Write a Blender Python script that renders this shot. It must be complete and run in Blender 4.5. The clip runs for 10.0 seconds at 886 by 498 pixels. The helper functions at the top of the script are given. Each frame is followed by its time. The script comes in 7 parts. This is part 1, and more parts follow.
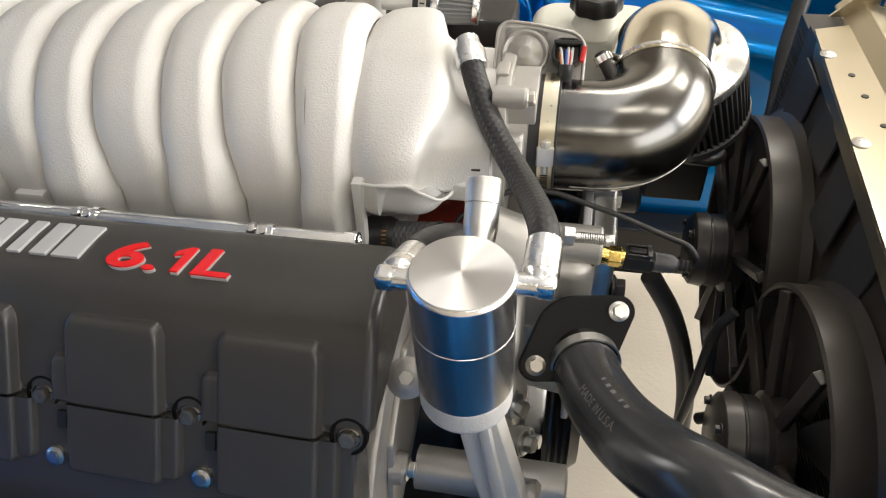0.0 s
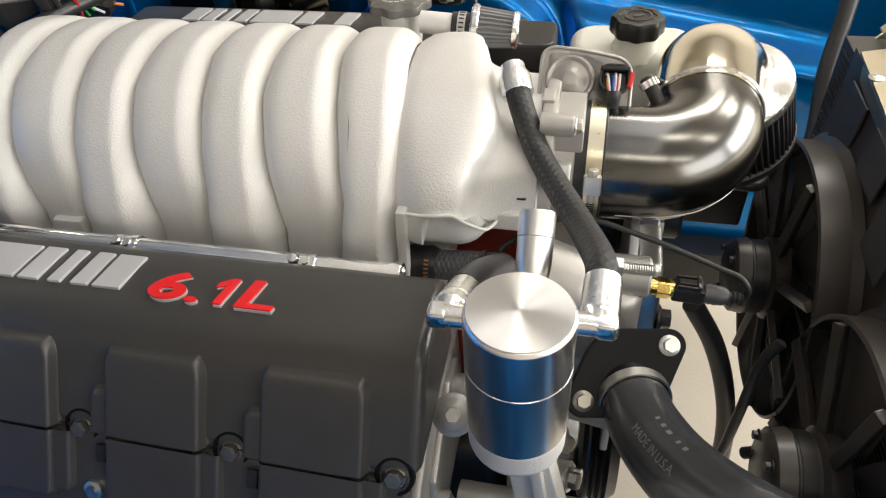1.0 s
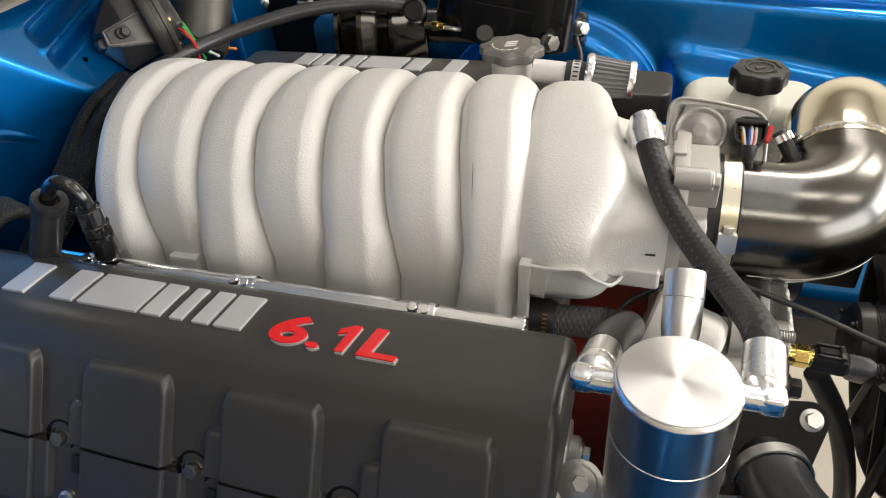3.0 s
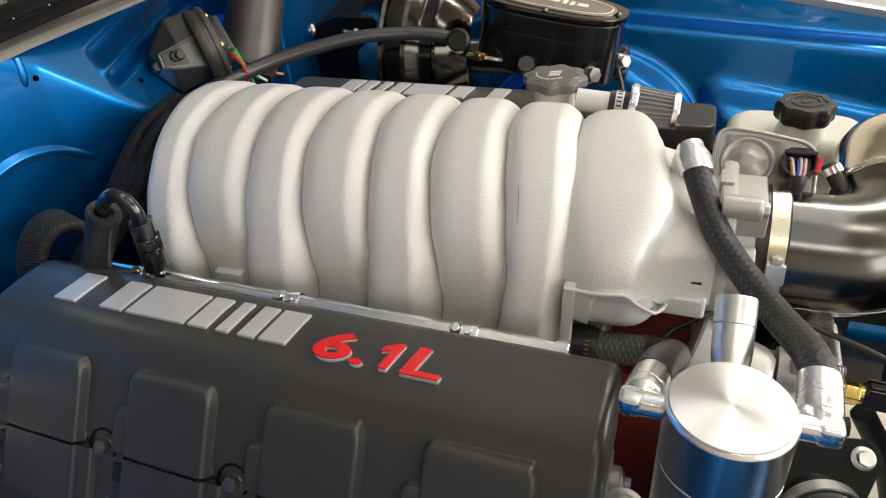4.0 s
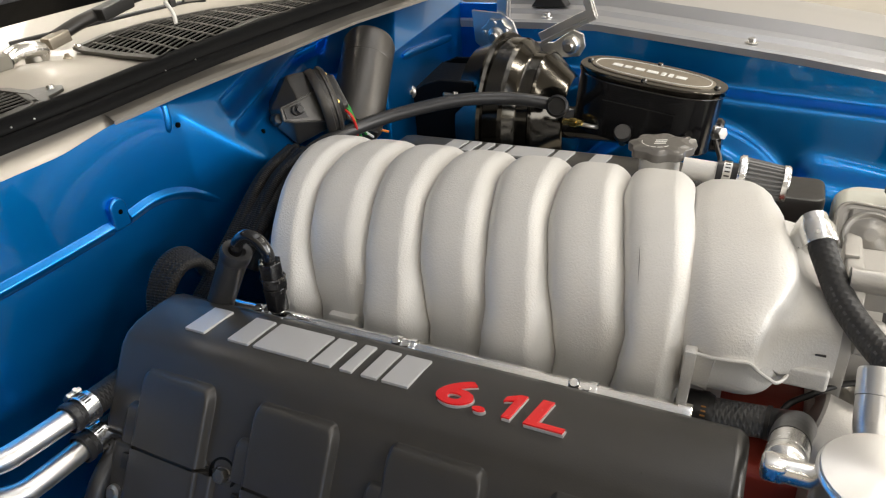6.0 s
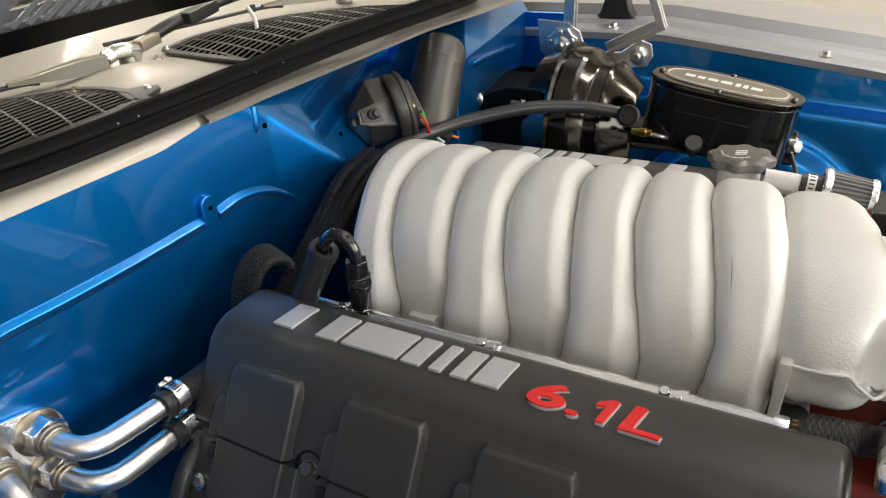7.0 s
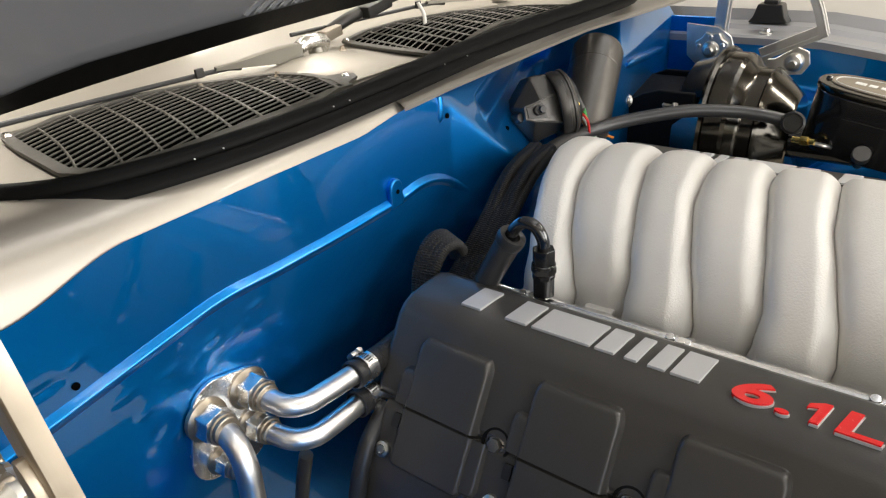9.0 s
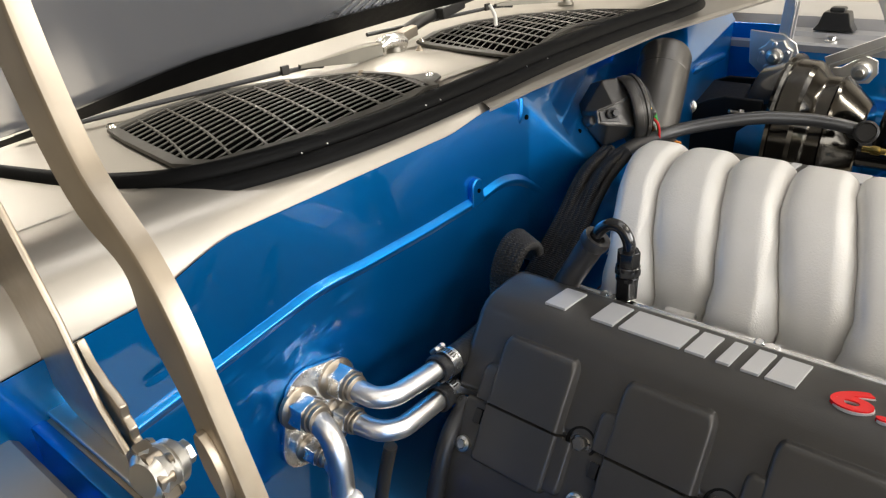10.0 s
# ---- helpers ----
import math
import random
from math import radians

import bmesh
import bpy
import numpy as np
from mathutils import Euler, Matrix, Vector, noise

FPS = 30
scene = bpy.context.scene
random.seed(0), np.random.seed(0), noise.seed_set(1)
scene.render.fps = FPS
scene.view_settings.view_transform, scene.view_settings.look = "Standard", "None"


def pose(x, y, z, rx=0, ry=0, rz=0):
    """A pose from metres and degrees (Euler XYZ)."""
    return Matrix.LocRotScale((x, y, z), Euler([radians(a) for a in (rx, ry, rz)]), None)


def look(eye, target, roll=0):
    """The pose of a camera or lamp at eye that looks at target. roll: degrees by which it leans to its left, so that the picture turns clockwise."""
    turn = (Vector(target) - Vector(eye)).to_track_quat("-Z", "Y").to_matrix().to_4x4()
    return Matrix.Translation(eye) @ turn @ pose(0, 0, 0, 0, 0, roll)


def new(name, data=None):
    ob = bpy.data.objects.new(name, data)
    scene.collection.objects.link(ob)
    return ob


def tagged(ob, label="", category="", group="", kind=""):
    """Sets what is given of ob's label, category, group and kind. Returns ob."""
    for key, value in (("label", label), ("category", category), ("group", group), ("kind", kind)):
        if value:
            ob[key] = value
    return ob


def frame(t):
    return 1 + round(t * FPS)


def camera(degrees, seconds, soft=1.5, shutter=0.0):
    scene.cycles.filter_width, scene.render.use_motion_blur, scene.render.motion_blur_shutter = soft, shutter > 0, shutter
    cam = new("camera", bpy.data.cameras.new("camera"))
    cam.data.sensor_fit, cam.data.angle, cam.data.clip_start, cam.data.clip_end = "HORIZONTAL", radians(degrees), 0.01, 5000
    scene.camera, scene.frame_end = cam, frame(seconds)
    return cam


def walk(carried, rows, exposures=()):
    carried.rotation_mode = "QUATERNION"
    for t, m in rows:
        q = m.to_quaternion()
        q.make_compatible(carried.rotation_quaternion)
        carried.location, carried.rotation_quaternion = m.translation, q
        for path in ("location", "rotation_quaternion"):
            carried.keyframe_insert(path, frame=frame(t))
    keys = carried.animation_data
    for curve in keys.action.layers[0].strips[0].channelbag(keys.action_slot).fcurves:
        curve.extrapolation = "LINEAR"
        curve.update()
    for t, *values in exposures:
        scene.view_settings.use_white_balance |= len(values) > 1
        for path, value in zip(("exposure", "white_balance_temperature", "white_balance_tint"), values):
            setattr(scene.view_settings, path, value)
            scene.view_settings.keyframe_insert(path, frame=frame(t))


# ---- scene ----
cam = camera(65.1, 10.0, 1.2)
METRES, EYE, TILT, LEAN, TURN = 0.37, 1.35, -45.0, 0.0, 13.7
PATH = [
    (0, (0.1581, -0.3459, 1.2473), (-0.0058, 0.3668, 0.5653), -3.48),
    (0.5, (0.1450, -0.3356, 1.2482), (-0.0292, 0.3818, 0.5736), -3.84),
    (1, (0.1338, -0.3326, 1.2485), (-0.0546, 0.3895, 0.5830), -4.31),
    (1.5, (0.1240, -0.3288, 1.2481), (-0.0864, 0.3985, 0.5947), -4.99),
    (2, (0.1107, -0.3286, 1.2501), (-0.1200, 0.4027, 0.6082), -5.36),
    (2.5, (0.0958, -0.3255, 1.2475), (-0.1576, 0.4104, 0.6197), -5.56),
    (4, (0.0748, -0.3377, 1.2399), (-0.2444, 0.4188, 0.6691), -5.36),
    (4.5, (0.0727, -0.3430, 1.2400), (-0.2662, 0.4216, 0.6918), -5.06),
    (5, (0.0655, -0.3510, 1.2438), (-0.2912, 0.4201, 0.7164), -4.75),
    (5.5, (0.0507, -0.3618, 1.2461), (-0.3275, 0.4134, 0.7402), -4.53),
    (7, (0.0013, -0.3966, 1.2467), (-0.4487, 0.3595, 0.7714), -4.29),
    (7.5, (-0.0133, -0.4125, 1.2464), (-0.4915, 0.3292, 0.7762), -4.40),
    (8, (-0.0310, -0.4291, 1.2474), (-0.5344, 0.2974, 0.7797), -4.40),
    (8.5, (-0.0493, -0.4472, 1.2488), (-0.5765, 0.2636, 0.7833), -4.29),
    (9, (-0.0652, -0.4638, 1.2493), (-0.6128, 0.2328, 0.7858), -4.15),
    (9.5, (-0.0826, -0.4823, 1.2498), (-0.6485, 0.2017, 0.7895), -3.99),
    (10, (-0.1016, -0.5034, 1.2530), (-0.6784, 0.1727, 0.7947), -3.57),
]
walk(cam, [(t, look(eye, target, roll)) for t, eye, target, roll in PATH], [(0, 0.24), (2, 0.10), (4, 0.0), (5.5, -0.09), (7.5, -0.02), (10, 0.15)])

scene.view_settings.exposure = 0.0


# ---- world and light ----
world = bpy.data.worlds.new("sky")
scene.world = world
world.use_nodes = True
wn = world.node_tree.nodes
sky = wn.new("ShaderNodeTexSky")
sky.sky_type, sky.sun_disc, sky.sun_elevation, sky.sun_rotation = "NISHITA", False, radians(50), radians(60)
world.node_tree.links.new(sky.outputs[0], wn["Background"].inputs[0])
wn["Background"].inputs[1].default_value = 0.12

DOOR_X, ROOM_X0, ROOM_Y0, ROOM_Y1, ROOM_H = 4.2, -6.0, -3.6, 4.4, 3.3


def area_lamp(name, m, sx, sy, watts, color):
    data = bpy.data.lights.new(name, "AREA")
    data.shape, data.size, data.size_y, data.energy, data.color = "RECTANGLE", sx, sy, watts, color
    ob = new(name, data)
    ob.matrix_world = m
    return ob


area_lamp("door_daylight", look((DOOR_X - 0.05, -1.75, 2.05), (0, 0.3, 1.0)), 3.2, 1.7, 88, (1.0, 0.958, 0.905))
area_lamp("door_daylight", look((DOOR_X - 0.05, 1.75, 1.9), (0, 0.3, 1.0)), 3.0, 1.4, 150, (1.0, 0.958, 0.905))
for lx in (-2.8, -1.75, 0.9, 2.6):
    for ly in (-2.0, 0.2, 2.4):
        area_lamp("ceiling_strip", look((lx, ly, ROOM_H - 0.09), (lx, ly + 0.001, 0)), 1.3, 0.22, (15 if ly < 0 else 52 if ly > 2 else 12) if lx > 0 else (5 if ly < 0 else 34), (1.0, 0.94, 0.84))


# ---- materials ----
def material(name, color, rough=0.5, metal=0.0, grain=0.0, grain_size=0.002, blot=0.08, blot_size=0.05, coat=0.0, coat_rough=0.05,
             rough_var=0.08, uv=None, spec=0.5):
    """Painted, cast or moulded surface: base colour with blotches at two scales, uneven gloss and a fine relief."""
    m = bpy.data.materials.new(name)
    m.use_nodes = True
    nt = m.node_tree
    n, l = nt.nodes, nt.links
    b = n["Principled BSDF"]
    b.inputs["Metallic"].default_value = metal
    b.inputs["Coat Weight"].default_value, b.inputs["Coat Roughness"].default_value = coat, coat_rough
    b.inputs["Specular IOR Level"].default_value = spec
    tc = n.new("ShaderNodeTexCoord")
    big = n.new("ShaderNodeTexNoise")
    big.inputs["Scale"].default_value, big.inputs["Detail"].default_value = 1 / blot_size, 5
    l.new(tc.outputs["Object"], big.inputs["Vector"])
    mix = n.new("ShaderNodeMix")
    mix.data_type = "RGBA"
    mix.inputs["A"].default_value = (*[max(0, c * (1 - blot)) for c in color], 1)
    mix.inputs["B"].default_value = (*[min(1, c * (1 + blot)) for c in color], 1)
    l.new(big.outputs["Fac"], mix.inputs["Factor"])
    l.new(mix.outputs["Result"], b.inputs["Base Color"])
    rr = n.new("ShaderNodeMapRange")
    rr.inputs["To Min"].default_value, rr.inputs["To Max"].default_value = max(0.02, rough - rough_var), rough + rough_var
    mid = n.new("ShaderNodeTexNoise")
    mid.inputs["Scale"].default_value, mid.inputs["Detail"].default_value = 4 / blot_size, 4
    l.new(tc.outputs["Object"], mid.inputs["Vector"])
    l.new(mid.outputs["Fac"], rr.inputs["Value"])
    l.new(rr.outputs["Result"], b.inputs["Roughness"])
    if grain:
        fine = n.new("ShaderNodeTexNoise")
        fine.inputs["Scale"].default_value, fine.inputs["Detail"].default_value = 1 / grain_size, 3
        l.new(tc.outputs["Object"], fine.inputs["Vector"])
        bump = n.new("ShaderNodeBump")
        bump.inputs["Strength"].default_value, bump.inputs["Distance"].default_value = 1.0, grain
        l.new(fine.outputs["Fac"], bump.inputs["Height"])
        l.new(bump.outputs["Normal"], b.inputs["Normal"])
    return m


def woven(name, color, rough, pitch, depth):
    """Hose with a wound or braided cover, along the sweep's own u and v."""
    m = material(name, color, rough)
    n, l = m.node_tree.nodes, m.node_tree.links
    uv = n.new("ShaderNodeUVMap")
    sep = n.new("ShaderNodeSeparateXYZ")
    l.new(uv.outputs[0], sep.inputs[0])
    waves = []
    for sign in (1, -1):
        a = n.new("ShaderNodeMath")
        a.operation = "MULTIPLY_ADD"
        a.inputs[1].default_value, a.inputs[2].default_value = sign * 8 * math.tau, 0
        l.new(sep.outputs[0], a.inputs[0])
        c = n.new("ShaderNodeMath")
        c.operation = "MULTIPLY_ADD"
        c.inputs[1].default_value = math.tau / pitch
        l.new(sep.outputs[1], c.inputs[0])
        l.new(a.outputs[0], c.inputs[2])
        w = n.new("ShaderNodeMath")
        w.operation = "SINE"
        l.new(c.outputs[0], w.inputs[0])
        waves.append(w)
    mx = n.new("ShaderNodeMath")
    mx.operation = "MAXIMUM"
    l.new(waves[0].outputs[0], mx.inputs[0])
    l.new(waves[1].outputs[0], mx.inputs[1])
    bump = n.new("ShaderNodeBump")
    bump.inputs["Distance"].default_value = depth
    l.new(mx.outputs[0], bump.inputs["Height"])
    l.new(bump.outputs["Normal"], n["Principled BSDF"].inputs["Normal"])
    return m


def brushed(name, color, rough, axis, spin=0.0):
    """Turned or brushed metal: stretched highlights round an axis."""
    m = material(name, color, rough, 1.0, blot=0.03, rough_var=0.05)
    n, l = m.node_tree.nodes, m.node_tree.links
    b = n["Principled BSDF"]
    b.inputs["Anisotropic"].default_value, b.inputs["Anisotropic Rotation"].default_value = 0.9, spin
    t = n.new("ShaderNodeTangent")
    t.direction_type, t.axis = "RADIAL", axis
    l.new(t.outputs[0], b.inputs["Tangent"])
    return m


CAST = material("cast_aluminium_silver", (0.705, 0.690, 0.660), 0.46, 0.25, grain=0.00045, grain_size=0.0016, blot=0.05, blot_size=0.03)
CASTB = material("bare_cast_aluminium", (0.43, 0.415, 0.39), 0.45, 0.6, grain=0.0002, grain_size=0.0014, blot=0.1, blot_size=0.02)
DULLCAST = material("dull_cast_aluminium", (0.36, 0.345, 0.32), 0.42, 0.55, grain=0.00012, grain_size=0.001, blot=0.14, blot_size=0.012)
COVER = material("black_crackle_paint", (0.046, 0.0435, 0.040), 0.32, 0.0, grain=0.00008, grain_size=0.0012, blot=0.12, blot_size=0.03)
BLUE = material("blue_metallic_paint", (0.0, 0.182, 0.55), 0.33, 0.88, coat=0.65, coat_rough=0.03, blot=0.06, blot_size=0.2, rough_var=0.03, spec=0.15)
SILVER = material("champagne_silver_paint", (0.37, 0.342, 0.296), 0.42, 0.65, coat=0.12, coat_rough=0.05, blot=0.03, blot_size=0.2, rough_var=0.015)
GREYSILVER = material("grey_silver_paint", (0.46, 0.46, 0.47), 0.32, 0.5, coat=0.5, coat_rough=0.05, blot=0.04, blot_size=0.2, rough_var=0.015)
HOODPAINT = material("blue_grey_silver_paint", (0.50, 0.51, 0.54), 0.22, 0.6, coat=0.5, coat_rough=0.05, blot=0.05, blot_size=0.25, rough_var=0.03)
POLISHED = material("polished_aluminium", (0.84, 0.84, 0.83), 0.26, 1.0, blot=0.03, blot_size=0.02, rough_var=0.05)
SATIN = material("satin_aluminium", (0.78, 0.77, 0.75), 0.36, 1.0, blot=0.05, blot_size=0.015, rough_var=0.06)
BODYALU = material("polished_can_aluminium", (0.88, 0.88, 0.88), 0.25, 1.0, blot=0.03, blot_size=0.02, rough_var=0.03)
TOPALU = brushed("radial_turned_aluminium", (0.72, 0.705, 0.68), 0.42, "Z")
DARKCHROME = material("black_chrome", (0.14, 0.136, 0.128), 0.22, 1.0, blot=0.05, blot_size=0.12, rough_var=0.015)
CHROME = material("chrome", (0.88, 0.88, 0.87), 0.10, 1.0, blot=0.02, blot_size=0.02, rough_var=0.02)
# chrome with a warm cream reflection put into its base colour
REFLECTCHROME = material("chrome_with_warm_reflection", (0.90, 0.85, 0.72), 0.12, 1.0, blot=0.03, blot_size=0.03, rough_var=0.03)
STEEL = material("zinc_plated_steel", (0.62, 0.61, 0.58), 0.33, 1.0, blot=0.08, blot_size=0.02, rough_var=0.05)
YZINC = material("yellow_zinc_steel", (0.35, 0.30, 0.235), 0.36, 0.9, blot=0.24, blot_size=0.025, rough_var=0.10)
BANDGOLD = material("pale_gold_steel", (0.72, 0.66, 0.50), 0.30, 1.0, blot=0.05, blot_size=0.02)
BRASS = material("brass", (0.80, 0.58, 0.18), 0.25, 1.0, blot=0.1, blot_size=0.006)
RUBBER = material("black_rubber", (0.028, 0.028, 0.029), 0.35, 0.0, spec=0.40, grain=0.00004, grain_size=0.001, blot=0.2, blot_size=0.03)
HOSE = material("dusty_black_hose_rubber", (0.034, 0.035, 0.038), 0.21, 0.0, grain=0.00003, grain_size=0.001, blot=0.3, blot_size=0.02, rough_var=0.10)
FLAP = material("grey_rubber_flap", (0.055, 0.055, 0.060), 0.42, 0.0, grain=0.00005, grain_size=0.001, blot=0.15, blot_size=0.02)
BELT = material("grey_belt_rubber", (0.17, 0.175, 0.19), 0.5, 0.0, grain=0.0001, grain_size=0.0012, blot=0.1, blot_size=0.02)
BRAID = woven("ribbed_hose_rubber", (0.024, 0.024, 0.025), 0.5, 0.006, 0.00016)
GREYBRAID = woven("grey_braided_sleeve", (0.085, 0.085, 0.085), 0.45, 0.004, 0.0003)
COPPER = material("coppery_spring_steel", (0.42, 0.20, 0.06), 0.4, 0.8)
SLEEVE = woven("braided_black_sleeve", (0.022, 0.021, 0.020), 0.5, 0.0045, 0.00015)
SHROUD = material("brown_black_moulded_nylon", (0.050, 0.042, 0.036), 0.36, 0.0, grain=0.00006, grain_size=0.001, blot=0.15, blot_size=0.03)
PLASTIC = material("black_moulded_plastic", (0.020, 0.0195, 0.019), 0.36, 0.0, spec=0.38, grain=0.00006, grain_size=0.001, blot=0.2, blot_size=0.03)
GLOSS = material("black_gloss_paint", (0.008, 0.008, 0.009), 0.18, 0.0, coat=0.4, blot=0.1, rough_var=0.05)
BLACKCHROME = material("black_chrome_booster", (0.070, 0.065, 0.056), 0.13, 1.0, blot=0.05, rough_var=0.03)
GREYPLASTIC = material("dark_grey_casting", (0.085, 0.080, 0.073), 0.33, 0.6, grain=0.0002, grain_size=0.001, blot=0.12, blot_size=0.02)
CAPGREY = material("grey_moulded_cap", (0.13, 0.122, 0.112), 0.34, 0.2, grain=0.00005, grain_size=0.001, blot=0.1, blot_size=0.02)
RED = material("red_enamel", (0.75, 0.008, 0.010), 0.25, 0.0, coat=0.5, blot=0.05, blot_size=0.02)
LETTER = material("silver_enamel", (0.55, 0.55, 0.55), 0.45, 0.35, blot=0.04, blot_size=0.02)
BLOCKRED = material("engine_orange_red", (0.28, 0.035, 0.02), 0.4, 0.0, grain=0.0003, grain_size=0.003, blot=0.25, blot_size=0.02)
TANK = material("milky_plastic", (0.66, 0.66, 0.58), 0.4, 0.0, blot=0.05, blot_size=0.04)
GALV = material("gold_zinc_panel", (0.52, 0.46, 0.34), 0.3, 0.9, blot=0.06, blot_size=0.08, rough_var=0.03)
CONCRETE = material("pale_concrete", (0.62, 0.56, 0.46), 0.55, 0.0, grain=0.001, grain_size=0.01, blot=0.15, blot_size=0.4)
CEILPAINT = material("grey_brown_ceiling_paint", (0.22, 0.205, 0.18), 0.7, 0.0, grain=0.0005, grain_size=0.01, blot=0.08, blot_size=0.5)
WALLPAINT = material("cream_wall_paint", (0.48, 0.455, 0.41), 0.7, 0.0, grain=0.0005, grain_size=0.01, blot=0.05, blot_size=0.5)
SLATGREY = material("worn_slat_paint", (0.15, 0.142, 0.125), 0.42, 0.3, blot=0.1, blot_size=0.02)
WIPERGREY = material("satin_wiper_steel", (0.23, 0.215, 0.18), 0.40, 0.8, blot=0.08, blot_size=0.03)
GRILLEGREY = material("worn_grey_grille", (0.085, 0.08, 0.07), 0.4, 0.3, blot=0.1, blot_size=0.02)
# near-black base colour for the shade inside vent gaps and holes
DEPTHSHADE = material("black_depth_shade", (0.002, 0.002, 0.002), 0.9, spec=0.0)
SEAL = material("black_weatherstrip", (0.004, 0.004, 0.004), 0.5, 0.0, spec=0.07, grain=0.0001, grain_size=0.001, blot=0.2, blot_size=0.05)
LIDTAN = material("anodised_bronze", (0.34, 0.30, 0.24), 0.34, 0.8, blot=0.1, blot_size=0.02)
GREYPRINT = material("faded_grey_print", (0.12, 0.12, 0.12), 0.5, 0.0)
DARKPRINT = material("worn_dark_print", (0.075, 0.075, 0.078), 0.45, 0.0)
PALE = material("pale_print", (0.75, 0.74, 0.70), 0.5, 0.0)
WIRES = {c: material(c + "_wire", v, 0.45) for c, v in
         dict(red=(0.6, 0.02, 0.02), green=(0.03, 0.3, 0.05), blue=(0.05, 0.12, 0.5), white=(0.7, 0.7, 0.68), orange=(0.65, 0.22, 0.03), black=(0.015, 0.015, 0.015)).items()}
BLUECAP = material("blue_violet_plastic", (0.16, 0.16, 0.55), 0.35)
VOIDBLACK = material("matt_black_paint", (0.003, 0.003, 0.003), 0.6, 0.0, spec=0.15, blot=0.2, blot_size=0.03)
FLANGEBLACK = material("black_powder_coat", (0.006, 0.006, 0.006), 0.42, 0.0, spec=0.12, blot=0.2, blot_size=0.03)
GLASS = bpy.data.materials.new("tinted_windscreen_glass")
GLASS.use_nodes = True
gb = GLASS.node_tree.nodes["Principled BSDF"]
gb.inputs["Base Color"].default_value = (0.02, 0.024, 0.025, 1)
gb.inputs["Roughness"].default_value, gb.inputs["IOR"].default_value, gb.inputs["Coat Weight"].default_value = 0.03, 1.5, 1.0
PLEAT = material("pleated_filter_gauze", (0.02, 0.02, 0.021), 0.6, 0.0, grain=0.0004, grain_size=0.0012, blot=0.2)
PLEATGREY = material("grey_filter_gauze", (0.20, 0.20, 0.20), 0.6, 0.0, grain=0.0004, grain_size=0.0012, blot=0.2)
AGEDSTEEL = material("aged_bolt_steel", (0.26, 0.24, 0.21), 0.36, 0.9, blot=0.15, blot_size=0.01)
DARKMETAL = material("dark_worn_metal", (0.045, 0.043, 0.041), 0.4, 0.6, blot=0.2, blot_size=0.02)


# ---- mesh helpers ----
def frame_z(origin, zdir, xdir=(1, 0, 0)):
    """A pose whose z axis runs along zdir."""
    z = Vector(zdir).normalized()
    x = Vector(xdir)
    x = x - z * x.dot(z)
    if x.length < 1e-4:
        x = Vector((0, 1, 0)) - z * z.y
    x.normalize()
    y = z.cross(x)
    return Matrix.Translation(origin) @ Matrix((x, y, z)).transposed().to_4x4()


def thing(name, base, label, category, group="", kind=""):
    ob = new(name)
    ob.empty_display_size = 0.01
    ob.location = base
    return tagged(ob, label, category, group, kind)


def weighted_normals(bm):
    """Shading normals weighted by area, so that flat faces stay flat beside their rounded edges."""
    bm.normal_update()
    area = {f: f.calc_area() for f in bm.faces}
    out = {}
    for v in bm.verts:
        left = set(v.link_faces)
        while left:
            fan, todo = [], [left.pop()]
            while todo:
                f = todo.pop()
                fan.append(f)
                for e in f.edges:
                    if e.smooth and v in e.verts:
                        for g in e.link_faces:
                            if g in left:
                                left.discard(g)
                                todo.append(g)
            n = Vector()
            for f in fan:
                n += f.normal * area[f]
            n = n.normalized() if n.length > 1e-14 else fan[0].normal.copy()
            for f in fan:
                out[f, v] = n
    return [out[f, lp.vert] for f in bm.faces for lp in f.loops]


def part(name, bm, mat, parent=None, label="", smooth=40):
    me = bpy.data.meshes.new(name)
    bmesh.ops.recalc_face_normals(bm, faces=bm.faces)
    for e in bm.edges:
        e.smooth = not (len(e.link_faces) == 2 and e.calc_face_angle(0) > radians(smooth))
    for f in bm.faces:
        f.smooth = True
    shading = weighted_normals(bm) if len(bm.faces) < 1500 else None
    bm.to_mesh(me)
    bm.free()
    if shading:
        me.normals_split_custom_set(shading)
    me.materials.append(mat)
    ob = new(name, me)
    if parent:
        ob.parent = parent
        up = Matrix.Translation(parent.location)
        if parent.parent:
            up = Matrix()
        ob.matrix_parent_inverse = up.inverted()
    return tagged(ob, label)


def solo(name, bm, mat, label, category, group="", kind="", smooth=40):
    return tagged(part(name, bm, mat, None, "", smooth), label, category, group, kind)


def soften(bm, w, seg=2, ang=30):
    es = [e for e in bm.edges if len(e.link_faces) == 2 and e.calc_face_angle(0) > radians(ang)]
    if es and w > 0:
        bmesh.ops.bevel(bm, geom=es, offset=w, segments=seg, affect="EDGES", profile=0.5, clamp_overlap=True)
    return bm


def box(size, m=Matrix(), w=0.001, seg=2):
    bm = bmesh.new()
    bmesh.ops.create_cube(bm, size=1, matrix=m @ Matrix.Diagonal((*size, 1)))
    return soften(bm, w, seg)


def span(x0, x1, y0, y1, z0, z1, w=0.001, seg=2):
    return box((x1 - x0, y1 - y0, z1 - z0), Matrix.Translation(((x0 + x1) / 2, (y0 + y1) / 2, (z0 + z1) / 2)), w, seg)


